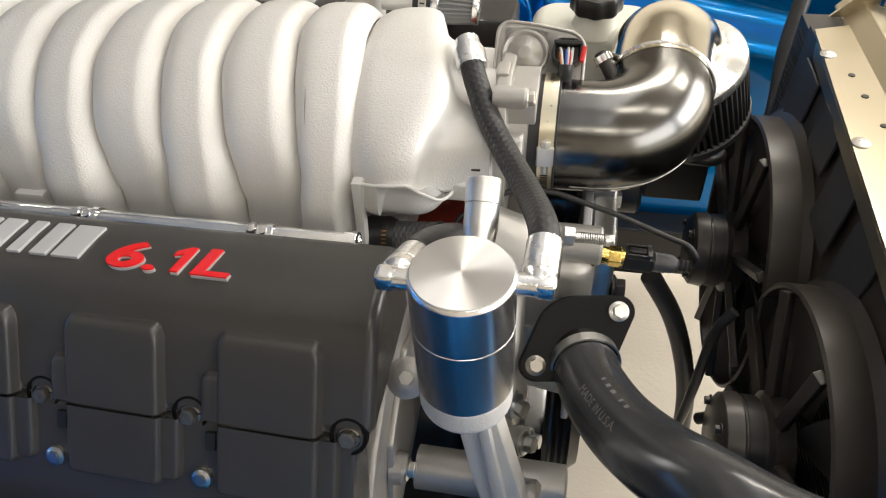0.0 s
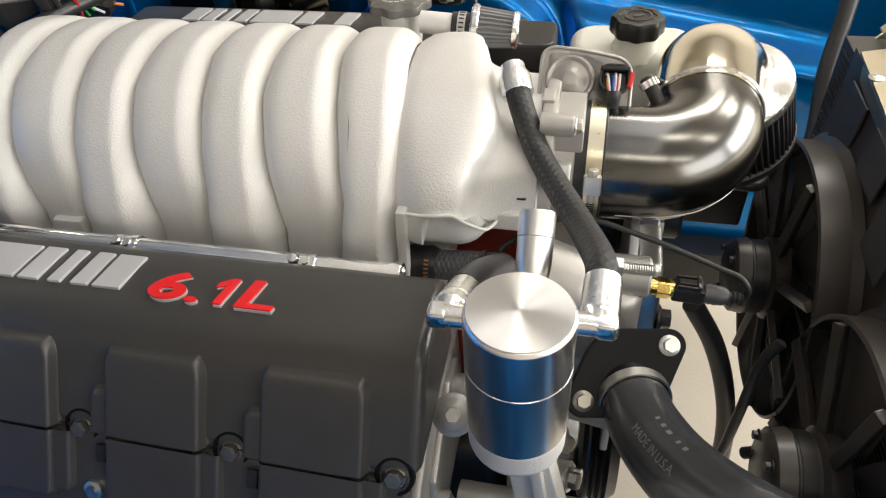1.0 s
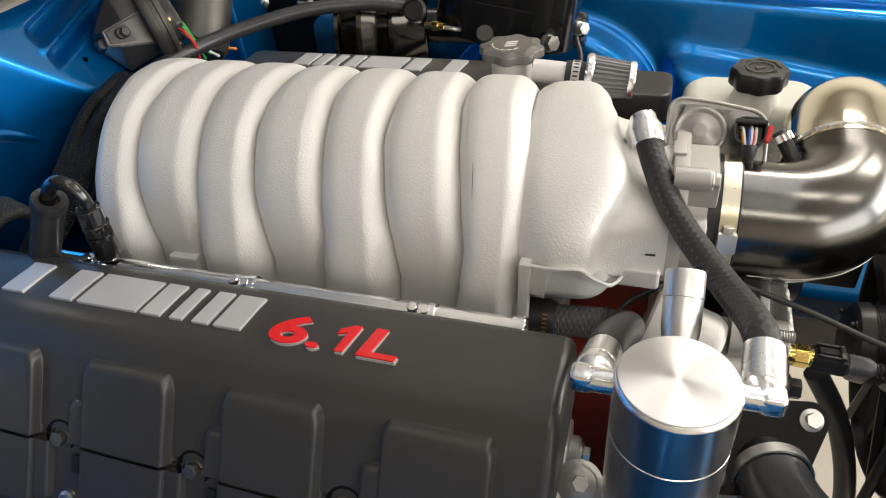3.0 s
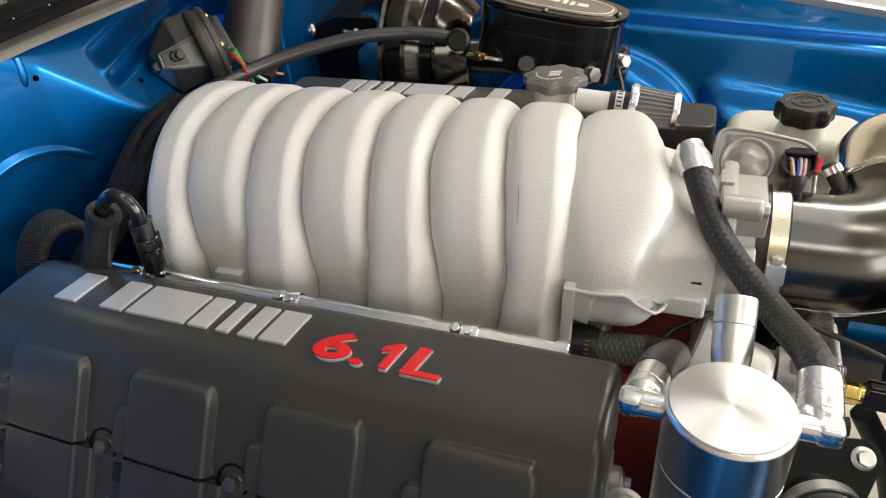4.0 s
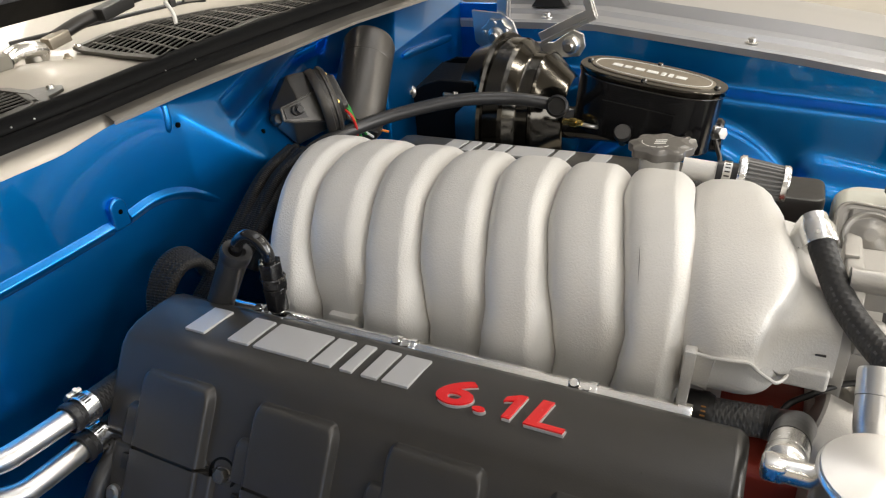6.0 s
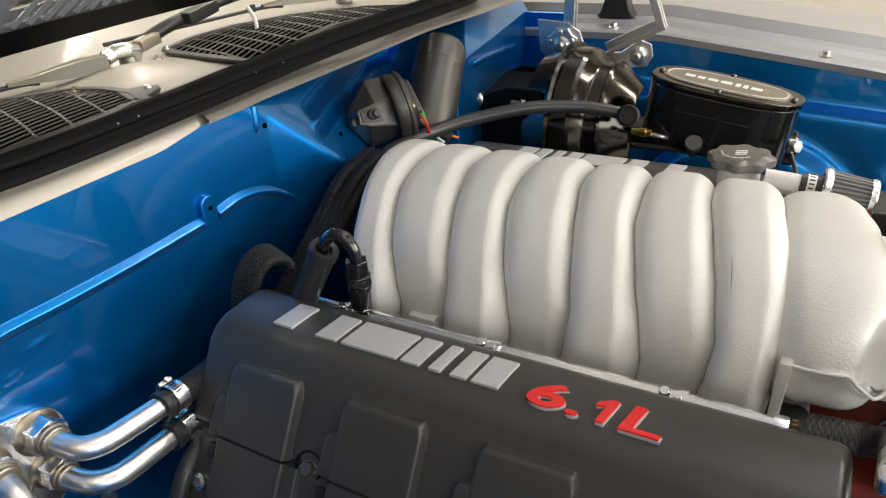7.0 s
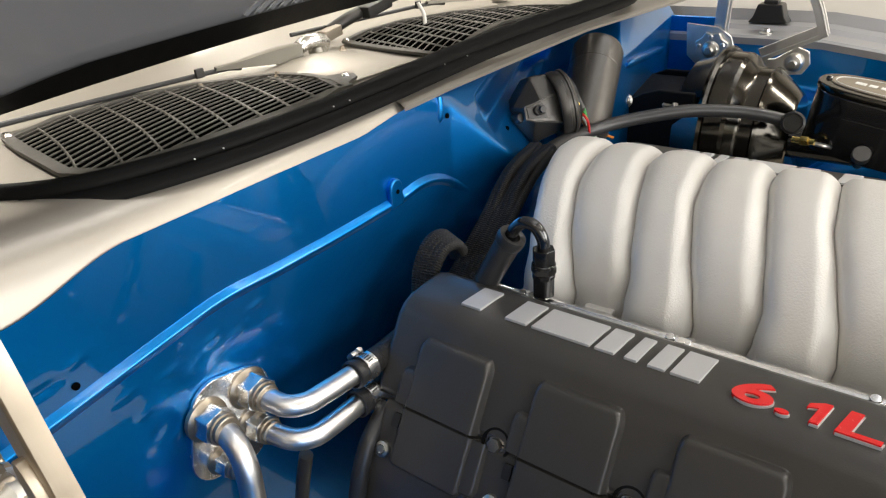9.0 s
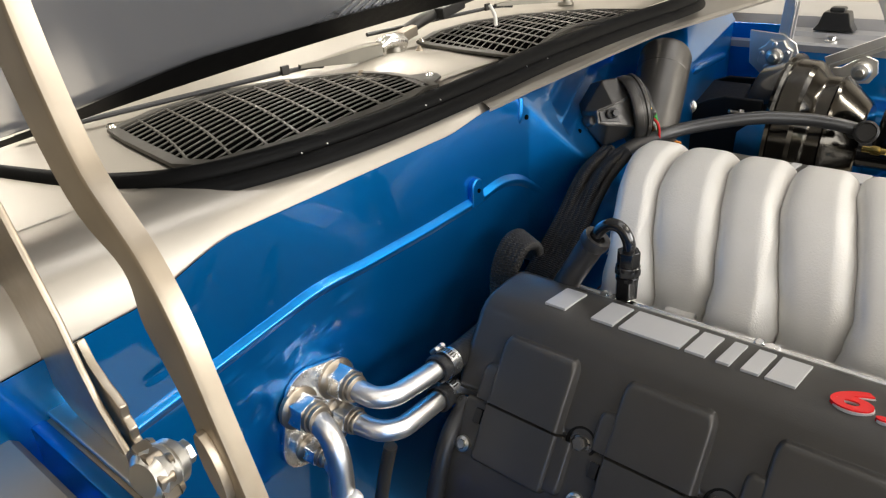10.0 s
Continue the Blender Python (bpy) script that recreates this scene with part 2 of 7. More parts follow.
def prism(poly, h0, h1, m=Matrix(), w=0.0, seg=2, ang=30):
    """A flat outline drawn out from h0 to h1 along its own z."""
    bm = bmesh.new()
    lo = [bm.verts.new(m @ Vector((x, y, h0))) for x, y in poly]
    hi = [bm.verts.new(m @ Vector((x, y, h1))) for x, y in poly]
    bm.faces.new(lo[::-1])
    bm.faces.new(hi)
    for i in range(len(poly)):
        j = (i + 1) % len(poly)
        bm.faces.new((lo[i], lo[j], hi[j], hi[i]))
    bmesh.ops.recalc_face_normals(bm, faces=bm.faces)
    return soften(bm, w, seg, ang)


def round_rect(sx, sy, r, n=5):
    pts = []
    for cx, cy, a0 in ((1, 1, 0), (-1, 1, 90), (-1, -1, 180), (1, -1, 270)):
        for i in range(n + 1):
            a = radians(a0 + 90 * i / n)
            pts.append((cx * (sx / 2 - r) + r * math.cos(a), cy * (sy / 2 - r) + r * math.sin(a)))
    return pts


def lathe(profile, m=Matrix(), n=32, wave=None):
    """A profile of (radius, height) turned round its own z; closed where the radius is nought."""
    bm = bmesh.new()
    rings = []
    for r, h in profile:
        if r < 1e-6:
            rings.append([bm.verts.new(m @ Vector((0, 0, h)))])
        else:
            rings.append([bm.verts.new(m @ Vector(((r + (wave(i / n) if wave else 0)) * math.cos(math.tau * i / n),
                                                   (r + (wave(i / n) if wave else 0)) * math.sin(math.tau * i / n), h))) for i in range(n)])
    for a, b in zip(rings, rings[1:]):
        for i in range(n):
            j = (i + 1) % n
            if len(a) == 1 and len(b) == 1:
                continue
            if len(a) == 1:
                bm.faces.new((a[0], b[i], b[j]))
            elif len(b) == 1:
                bm.faces.new((a[i], a[j], b[0]))
            else:
                bm.faces.new((a[i], a[j], b[j], b[i]))
    return bm


def smooth_path(pts, per=10):
    p = [Vector(q) for q in pts]
    p = [2 * p[0] - p[1]] + p + [2 * p[-1] - p[-2]]
    out = []
    for i in range(1, len(p) - 2):
        a, b, c, d = p[i - 1:i + 3]
        for k in range(per):
            t = k / per
            out.append(0.5 * (2 * b + (c - a) * t + (2 * a - 5 * b + 4 * c - d) * t * t + (3 * b - a - 3 * c + d) * t ** 3))
    out.append(p[-2])
    return out


def sweep(pts, r, n=16, per=10, radii=None, caps=True, ribs=0.0, pitch=0.005, flat=1.0):
    """A round tube along a smooth path; radii: (share of the length, factor); ribs: depth of rings every pitch."""
    path = smooth_path(pts, per)
    if ribs:
        long = sum((b - a).length for a, b in zip(path, path[1:]))
        k = max(8, int(long / pitch * 4))
        fine = []
        cum = [0]
        for a, b in zip(path, path[1:]):
            cum.append(cum[-1] + (b - a).length)
        for i in range(k + 1):
            s = cum[-1] * i / k
            j = min(max(1, next((q for q, c in enumerate(cum) if c >= s - 1e-9), len(cum) - 1)), len(cum) - 1)
            u = (s - cum[j - 1]) / max(1e-9, cum[j] - cum[j - 1])
            fine.append(path[j - 1].lerp(path[j], u))
        path = fine
    bm = bmesh.new()
    uvl = bm.loops.layers.uv.new("UVMap")
    length = [0]
    for a, b in zip(path, path[1:]):
        length.append(length[-1] + (b - a).length)
    side = None
    rings = []
    for i, c in enumerate(path):
        d = (path[min(i + 1, len(path) - 1)] - path[max(i - 1, 0)]).normalized()
        if side is None:
            side = d.orthogonal()
        side = (side - d * side.dot(d)).normalized()
        up = d.cross(side)
        s = length[i] / length[-1]
        f = 1.0
        if radii:
            for (s0, f0), (s1, f1) in zip(radii, radii[1:]):
                if s0 <= s <= s1 + 1e-9:
                    f = f0 + (f1 - f0) * (s - s0) / max(1e-9, s1 - s0)
        rad = r * f + (ribs * math.sin(i * math.pi / 2) if ribs else 0)
        rings.append([bm.verts.new(c + rad * (math.cos(math.tau * k / n) * side + flat * math.sin(math.tau * k / n) * up)) for k in range(n)])
    for i, (a, b) in enumerate(zip(rings, rings[1:])):
        for k in range(n):
            j = (k + 1) % n
            f = bm.faces.new((a[k], a[j], b[j], b[k]))
            for lp, (u, v) in zip(f.loops, ((k, i), (k + 1, i), (k + 1, i + 1), (k, i + 1))):
                lp[uvl].uv = (u / n, length[v])
    if caps:
        bm.faces.new(rings[0][::-1])
        bm.faces.new(rings[-1])
    return bm


def surface(fn, us, vs, close_v=False):
    """A sheet of quads over two lists of parameters."""
    bm = bmesh.new()
    g = [[bm.verts.new(fn(u, v)) for v in vs] for u in us]
    for i in range(len(us) - 1):
        for j in range(len(vs) - (0 if close_v else 1)):
            k = (j + 1) % len(vs)
            bm.faces.new((g[i][j], g[i + 1][j], g[i + 1][k], g[i][k]))
    return bm


def steps(a, b, n):
    return [a + (b - a) * i / n for i in range(n + 1)]


def add(bm, other):
    me = bpy.data.meshes.new("tmp")
    other.to_mesh(me)
    other.free()
    bm.from_mesh(me)
    bpy.data.meshes.remove(me)
    return bm


def hex_head(m, r, h, washer=1.35):
    """A flanged hexagon bolt head that stands on the pose's plane."""
    bm = lathe([(0, 0), (r * washer, 0), (r * washer, h * 0.18), (r * 1.02, h * 0.34), (r * 0.9, h * 0.34)], m, 24)
    return add(bm, prism([(r * math.cos(math.tau * i / 6), r * math.sin(math.tau * i / 6)) for i in range(6)], h * 0.2, h, m, r * 0.1))


def hexagon(r):
    return [(r * math.cos(math.tau * i / 6), r * math.sin(math.tau * i / 6)) for i in range(6)]


def bolts(parent, spots, normal, r, h, mat=STEEL, name="bolt"):
    for p in spots:
        part(name, hex_head(frame_z(p, normal), r, h), mat, parent)


def hose_clamp(parent, c, axis, r, width=0.012, screw=(0, 0, 1), name="clamp", mat=STEEL):
    """Worm-drive band with slots, housing and screw."""
    m = frame_z(c, axis, screw)
    band = part(name, lathe([(r, -width / 2), (r + 0.0012, -width / 2), (r + 0.0012, width / 2), (r, width / 2), (r, -width / 2)], m, 40), mat, parent, "steel worm-drive clamp band")
    k = 0.62 if r < 0.02 else 1.0
    part("housing", box((0.007 * k, 0.016 * k, width * 1.15), m @ Matrix.Translation((r + 0.0045 * k, 0, 0)), 0.0015), STEEL, parent)
    ms = m @ pose(r + 0.005 * k, 0, 0, 90, 0, 0)
    part("screw", add(lathe([(0, -0.014 * k), (0.003 * k, -0.014 * k), (0.003 * k, 0.008 * k), (0, 0.008 * k)], ms, 12), prism(hexagon(0.0042 * k), 0.008 * k, 0.013 * k, ms, 0.0004)), STEEL, parent)
    return band


# ---- room ----
MID = 0.168  # the engine's centre line

solo("floor", span(ROOM_X0, DOOR_X + 0.2, ROOM_Y0, ROOM_Y1, -0.1, 0.0, 0), CONCRETE, "pale concrete workshop floor", "floor", kind="structure")
solo("ceiling", span(ROOM_X0, DOOR_X + 0.2, ROOM_Y0, ROOM_Y1, ROOM_H, ROOM_H + 0.1, 0), CEILPAINT, "grey-brown painted workshop ceiling", "ceiling", kind="structure")
solo("ground", span(DOOR_X + 0.2, 60, -40, 40, -0.12, -0.02, 0), CONCRETE, "pale concrete yard outside the door", "ground", kind="structure")


def wall_with_opening(name, along, at, thick, lo, hi, o0, o1, z0, z1, label):
    """A wall with one rectangular opening. along: 'x' or 'y', the way it runs."""
    bm = bmesh.new()
    for a0, a1, b0, b1 in ((lo, o0, 0, ROOM_H), (o1, hi, 0, ROOM_H), (o0, o1, z1, ROOM_H), (o0, o1, 0, z0)):
        if a1 - a0 > 0.01 and b1 - b0 > 0.01:
            add(bm, span(a0, a1, at, at + thick, b0, b1, 0) if along == "x" else span(at, at + thick, a0, a1, b0, b1, 0))
    solo(name, bm, WALLPAINT, label, "wall", kind="structure")


wall_with_opening("wall_front", "y", DOOR_X, 0.2, ROOM_Y0, ROOM_Y1, -3.4, 3.4, 0.0, 2.95, "cream wall with an open garage door")
solo("wall_side", span(ROOM_X0, DOOR_X, ROOM_Y0 - 0.2, ROOM_Y0, 0, ROOM_H, 0), WALLPAINT, "plain cream workshop wall", "wall", kind="structure")
solo("wall_far", span(ROOM_X0, DOOR_X, ROOM_Y1, ROOM_Y1 + 0.2, 0, ROOM_H, 0), WALLPAINT, "plain cream workshop wall", "wall", kind="structure")
solo("wall_back", span(ROOM_X0 - 0.2, ROOM_X0, ROOM_Y0, ROOM_Y1, 0, ROOM_H, 0), WALLPAINT, "plain cream workshop wall", "wall", kind="structure")

for lx in (-2.8, -1.75, 0.9, 2.6):
    for ly in (-2.0, 0.2, 2.4):
        cl = thing("ceiling_light", (lx, ly, ROOM_H), "white ceiling strip light", "ceiling light", "ceiling lights")
        part("housing", span(lx - 0.68, lx + 0.68, ly - 0.13, ly + 0.13, ROOM_H - 0.075, ROOM_H - 0.002, 0.01), PALE, cl)

# ---- car body: firewall, cowl, fenders ----
FW = -0.487


def top_edge(y):
    t = min(1, max(0, (y + 0.355) / 0.09))
    return 1.035 + 0.06 * min(0, y + 0.36) + 0.020 * t * t * (3 - 2 * t) + 0.0075 * min(1, max(0, (y + 0.03) / 0.05))


def ease(x, a, b):
    t = min(1, max(0, (x - a) / (b - a)))
    return t * t * (3 - 2 * t)


# shallow dents in the paintwork round the pipe fitting: y, z, depth, two radii
DENTS = [(-0.262, 0.945, 0.0007, 0.010, 0.004), (-0.243, 0.938, -0.0006, 0.006, 0.005), (-0.226, 0.951, 0.0007, 0.008, 0.004), (-0.205, 0.944, 0.0006, 0.007, 0.003),
         (-0.290, 0.925, 0.0006, 0.005, 0.004), (-0.284, 0.905, -0.0007, 0.005, 0.005), (-0.298, 0.948, 0.0006, 0.009, 0.003), (-0.180, 0.957, 0.0006, 0.008, 0.003),
         (-0.272, 0.893, 0.0006, 0.005, 0.005), (-0.345, 0.985, -0.0007, 0.010, 0.004), (-0.322, 0.992, 0.0006, 0.007, 0.004)]


def fire_x(y, z):
    """The firewall: flat, swelling forwards to a slanting crease, a facet that falls back above it with two pressed
    channels, and a box that stands forwards again beyond the wiper motor."""
    low = FW + 0.25 * min(0.12, max(0, y - 0.1)) * ease(z, 0.80, 0.92)
    high = -0.485 - 0.36 * (min(y, 0.42) - 0.174) - 0.65 * (z - 1.005)
    if y > 0.165:
        for z0, wide in ((1.0045, 0.0062), (1.0265, 0.0075)):
            d = (z - z0 - 0.045 * (y - 0.17)) / wide
            high -= 0.011 * math.exp(-d * d * d * d) * ease(y, 0.168, 0.190)
        high += 0.004 * math.exp(-((z - 1.0155 - 0.045 * (y - 0.17)) / 0.004) ** 2) * ease(y, 0.160, 0.178)
    k = 0.0022
    x = -k * math.log(math.exp(-max(-0.06, low + 0.48) / k) + math.exp(-max(-0.06, high + 0.48) / k)) - 0.48 if high > -0.53 else min(low, high)
    edge = 0.447 + 2.1 * max(0, z - 0.993)
    t = ease(y, edge - 0.022, edge)
    box_x = -0.462 - 0.17 * (y - 0.45) - 0.7 * max(0, z - 1.012)
    for dy, dz, deep, wy, wz in DENTS:
        x += deep * math.exp(-((y - dy - 0.6 * (z - dz)) / wy) ** 2 - ((z - dz) / wz) ** 2)
    return x * (1 - t) + box_x * t - 0.004 * math.cos(3 * y) + 0.004


def fire_sheet():
    ys = steps(-0.47, -0.15, 130) + steps(-0.145, 0.07, 18) + steps(0.073, 0.60, 190) + steps(0.605, 0.86, 36)
    vs = steps(0, 0.6, 12) + steps(0.61, 0.80, 64) + steps(0.803, 1, 84)
    return surface(lambda y, v: Vector((fire_x(y, 0.45 + (min(1.0655, top_edge(y)) - 0.45) * v), y, 0.45 + (min(1.0655, top_edge(y)) - 0.45) * v)), ys, vs)


firewall = thing("firewall", (FW, 0.2, 0.45), "glossy blue painted steel firewall with pressed ribs", "firewall", kind="structure")
part("panel", fire_sheet(), BLUE, firewall)
part("back_panel", span(-0.80, -0.775, -0.6, 0.95, 0.3, 1.0, 0.002), GLOSS, firewall)
RIB = [(-0.46, 0.944), (-0.42, 0.950), (-0.383, 0.957), (-0.327, 0.965), (-0.251, 0.976), (-0.206, 0.981), (-0.15, 0.979), (-0.08, 0.978), (-0.008, 0.979)]
RIB_FACE = [(0.0052, -0.0012), (0.0044, 0.0000), (0.0036, 0.0008), (0.0004, 0.0037), (-0.0005, 0.0043), (-0.0015, 0.0046), (-0.0032, 0.0043), (-0.0055, 0.0032), (-0.0080, 0.0015), (-0.0100, -0.0012)]


def pressed_rib(line, fade):
    """A raised bead across the firewall: a wide bevel above, a rounded nose and a soft return below; fade: height along it."""
    path = smooth_path([(0, y, z) for y, z in line], 10)

    def at(i, k):
        p = path[i]
        up, out = RIB_FACE[k]
        z = p.z + up
        return Vector((fire_x(p.y, z) + (out + 0.0012) * fade(i / (len(path) - 1)) - 0.0012, p.y, z))

    return surface(at, list(range(len(path))), list(range(len(RIB_FACE))))


part("rib", pressed_rib(RIB, lambda f: 1.0), BLUE, firewall, "", 60)
part("rib", pressed_rib([(0.012, 0.980), (0.04, 0.983), (0.065, 0.980), (0.09, 0.970), (0.115, 0.953), (0.138, 0.936)], lambda f: 1.0 - 0.95 * ease(f, 0.45, 1)), BLUE, firewall, "", 60)
mt = frame_z((FW, 0.001, 0.985), (1, 0, 0), (0, 1, 0))
tab = [(-0.0095, -0.012)] + [(0.0092 * math.cos(radians(a)), 0.008 + 0.0095 * math.sin(radians(a))) for a in range(180, -1, -20)] + [(0.0095, -0.012)]
tab_ob = part("tab", prism([(-x, y) for x, y in tab][::-1], -0.002, 0.0055, mt, 0.0022, 3), BLUE, firewall)
# black disc on the tab, drawn for the shade in its hole
part("hole_shade", lathe([(0, 0.0061), (0.0023, 0.0061), (0.0023, 0.0), (0, 0.0)], mt @ Matrix.Translation((0.0005, 0.0045, 0)), 16), DEPTHSHADE, tab_ob)
part("ear", sweep([(FW - 0.0025, 0.0865, 1.060), (FW - 0.0015, 0.0855, 1.050), (FW - 0.0015, 0.084, 1.041), (FW - 0.0035, 0.083, 1.034)], 0.0044, 14, 8, radii=[(0, 0.9), (0.5, 1), (0.85, 0.95), (1, 0.75)]), BLUE, firewall)
part("rib", sweep([(fire_x(y, z) + 0.001, y, z) for y, z in ((0.515, 0.9985), (0.60, 0.988), (0.68, 0.978), (0.765, 0.967))], 0.0085, 12, 6, flat=0.7, radii=[(0, 0.4), (0.06, 1), (0.94, 1), (1, 0.5)]), BLUE, firewall)
for y, z in ((0.095, 1.038), (-0.3265, 0.976), (0.2136, 0.989)):
    # black disc on the panel, drawn for the shade in the hole
    part("hole_shade", lathe([(0, 0.0014), (0.0027, 0.0014), (0.0027, -0.002)], frame_z((fire_x(y, min(z, 1.05)), y, min(z, 1.05)), (1, 0, 0.1)), 14), DEPTHSHADE, firewall)

# cowl: lip, seal, panel, grilles
COWL_Z = 1.083


def lip_point(y, v):
    x0, z0 = FW - 0.001, top_edge(y)
    x1, z1 = -0.552, COWL_Z - 0.0005
    return Vector((x0 + (x1 - x0) * v * (0.55 + 0.45 * v), y, z0 + (z1 - z0) * (1 - (1 - v) ** 3.2) - 0.0015 * (1 - v)))


cowl = thing("cowl_panel", (-0.62, 0.17, 1.03), "champagne silver cowl panel under the windscreen", "cowl", kind="structure")
part("lip", surface(lip_point, steps(-0.47, 0.032, 62), steps(0, 1, 18)), SILVER, cowl)


def lip_cover(y, v):
    p = [(-0.4825, 1.0592), (-0.4820, 1.0628), (-0.4875, 1.0668), (-0.560, 1.0800)]
    k = min(2, int(v * 3))
    f = v * 3 - k
    dx = -0.018 * min(1, max(0, (y - 0.05) / 0.25)) + 0.05 * max(0, (y - 0.45) / 0.35)
    return Vector((p[k][0] + (p[k + 1][0] - p[k][0]) * f + dx, y, p[k][1] + (p[k + 1][1] - p[k][1]) * f + 0.0035 - 0.006 * min(1, max(0, (y - 0.1) / 0.2))))


part("lip_cover", surface(lip_cover, steps(0.024, 0.84, 40), steps(0, 1, 9)), SILVER, cowl, "bare silver cover strip along the cowl lip")


def cowl_top(y, x):
    z = COWL_Z - 0.006 + 0.006 * min(1, (-0.515 - x) / 0.03)
    z += 0.012 * math.exp(-((y - 0.07) / 0.05) ** 2 - ((x + 0.64) / 0.04) ** 2)
    if x < -0.72:
        z += (-0.72 - x) * 0.10
    return Vector((x, y, z))


part("panel", surface(cowl_top, steps(-0.55, 0.95, 70), steps(-0.550, -1.16, 66)), SILVER, cowl)

SEALPATH = [(-0.70, -0.345, 1.083), (-0.62, -0.322, 1.084), (-0.575, -0.305, 1.085), (-0.535, -0.272, 1.086), (-0.512, -0.22, 1.087), (-0.500, -0.13, 1.087), (-0.500, 0.0, 1.088),
            (-0.508, 0.16, 1.089), (-0.505, 0.33, 1.09), (-0.498, 0.46, 1.09), (-0.50, 0.56, 1.09), (-0.53, 0.63, 1.09), (-0.60, 0.67, 1.09), (-0.70, 0.69, 1.095)]
seal_ob = thing("rubber_seal", (-0.5, 0.17, 1.085), "black rubber weatherstrip along the cowl", "seal")
part("bulb", sweep(SEALPATH, 0.011, 14, 8, flat=0.8, radii=[(0, 0.62), (0.28, 0.70), (0.42, 0.95), (0.5, 1), (1, 1)]), SEAL, seal_ob)
part("flange", sweep([(x + 0.014, y + (0.004 if y < 0.6 else -0.004), z - 0.0072) for x, y, z in SEALPATH], 0.007, 8, 8, flat=0.5), SEAL, seal_ob)
for y in (-0.2, -0.175, -0.06, -0.04, 0.1, 0.14):
    part("clip_dot", lathe([(0, 0.0006), (0.0007, 0.0004), (0.0009, 0)], frame_z((-0.489, y, 1.0895), (0.7, 0, 0.7)), 8), STEEL, seal_ob)


def grille(outline, label, slats, bars, z):
    """Cowl vent: a frame with a curved edge, slats along the car's width and slanting cross bars."""
    g = thing("cowl_grille", (sum(p[0] for p in outline) / len(outline), sum(p[1] for p in outline) / len(outline), z), label, "grille", "cowl grilles")
    c = Vector((g.location.x, g.location.y))
    inner = []
    for p in outline:
        d = Vector(p) - c
        inner.append(tuple(c + d * (1 - 0.010 / d.length)))
    bm = bmesh.new()
    n = len(outline)
    tops = [[bm.verts.new((x, y, zz)) for x, y in ring] for ring, zz in ((outline, z), (outline, z + 0.003), (inner, z + 0.0035), (inner, z - 0.002))]
    for a, b in zip(tops, tops[1:]):
        for i in range(n):
            j = (i + 1) % n
            bm.faces.new((a[i], a[j], b[j], b[i]))
    part("frame", soften(bm, 0.0008), GRILLEGREY, g, "dark grey cast frame")
    # black sheet under the slats stands for the shade in the vent
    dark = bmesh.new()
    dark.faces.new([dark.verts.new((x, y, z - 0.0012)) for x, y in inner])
    part("vent_shade_sheet", dark, DEPTHSHADE, g)

    def inside(x, y):
        hit = False
        for (x0, y0), (x1, y1) in zip(inner, inner[1:] + inner[:1]):
            if (y0 > y) != (y1 > y) and x < (x1 - x0) * (y - y0) / (y1 - y0) + x0:
                hit = not hit
        return hit

    y0, y1 = min(p[1] for p in inner), max(p[1] for p in inner)
    x0, x1 = min(p[0] for p in inner), max(p[0] for p in inner)
    rise = 0.50 * 0.25 - 1.0 * 0.25 ** 2
    for i in range(slats):
        c = x0 + (x1 - x0 + rise + 0.005) * (i + 0.5) / slats
        run = [(c - 0.50 * d + 1.0 * d * d, y0 + d) for d in steps(0, y1 - y0, 200)]
        pieces, cur = [], []
        for p in run + [(9, 9)]:
            if p[0] < 8 and inside(*p):
                cur.append(p)
            else:
                if len(cur) > 6:
                    pieces.append(cur)
                cur = []
        for cur in pieces:
            part("slat", sweep([(*p, z + 0.0018) for p in cur[::max(1, len(cur) // 6)] + cur[-1:]], 0.0012, 6, 3, flat=0.55), SLATGREY, g)
    for i in range(bars):
        ya = y0 + 0.03 + (y1 - y0 + 0.02) * (i + 0.4) / bars
        run = [(x, ya - 0.29 * (x - x0) + 0.006 * math.sin((x - x0) / (x1 - x0) * math.pi)) for x in steps(x0, x1, 120)]
        run = [p for p in run if inside(*p)]
        if len(run) > 6:
            part("cross_bar", sweep([(*p, z + 0.0020) for p in run[::max(1, len(run) // 5)] + run[-1:]], 0.0012, 6, 3, flat=0.55), SLATGREY, g)
    return g


def with_screws(g, spots, z):
    for x, y in spots:
        part("screw", lathe([(0, 0.003), (0.003, 0.0025), (0.0045, 0.0)], frame_z((x, y, z + 0.0032), (0, 0, 1)), 14), CHROME, g)


GZ = COWL_Z + 0.0025
g1 = grille([(-0.690, -0.244), (-0.712, -0.19), (-0.716, -0.12), (-0.694, -0.055), (-0.640, 0.012), (-0.606, 0.022), (-0.560, 0.020), (-0.528, 0.006), (-0.532, -0.010), (-0.521, -0.04),
             (-0.519, -0.12), (-0.523, -0.20), (-0.535, -0.252), (-0.56, -0.263), (-0.648, -0.252)], "dark grey slotted cowl vent grille", 25, 9, GZ)
part("ear", prism([(-0.585, 0.012), (-0.545, -0.004), (-0.538, 0.010), (-0.548, 0.034), (-0.560, 0.042), (-0.570, 0.036)], GZ, GZ + 0.003, Matrix(), 0.001), GRILLEGREY, g1)
with_screws(g1, [(-0.693, -0.238), (-0.560, 0.030)], GZ)
g2 = grille([(-0.690, 0.160), (-0.712, 0.22), (-0.712, 0.30), (-0.680, 0.38), (-0.600, 0.455), (-0.527, 0.475), (-0.512, 0.45), (-0.545, 0.40), (-0.560, 0.328), (-0.545, 0.24),
             (-0.522, 0.160), (-0.53, 0.138), (-0.60, 0.142), (-0.664, 0.150)], "dark grey slotted cowl vent grille with a waisted edge", 25, 11, GZ)
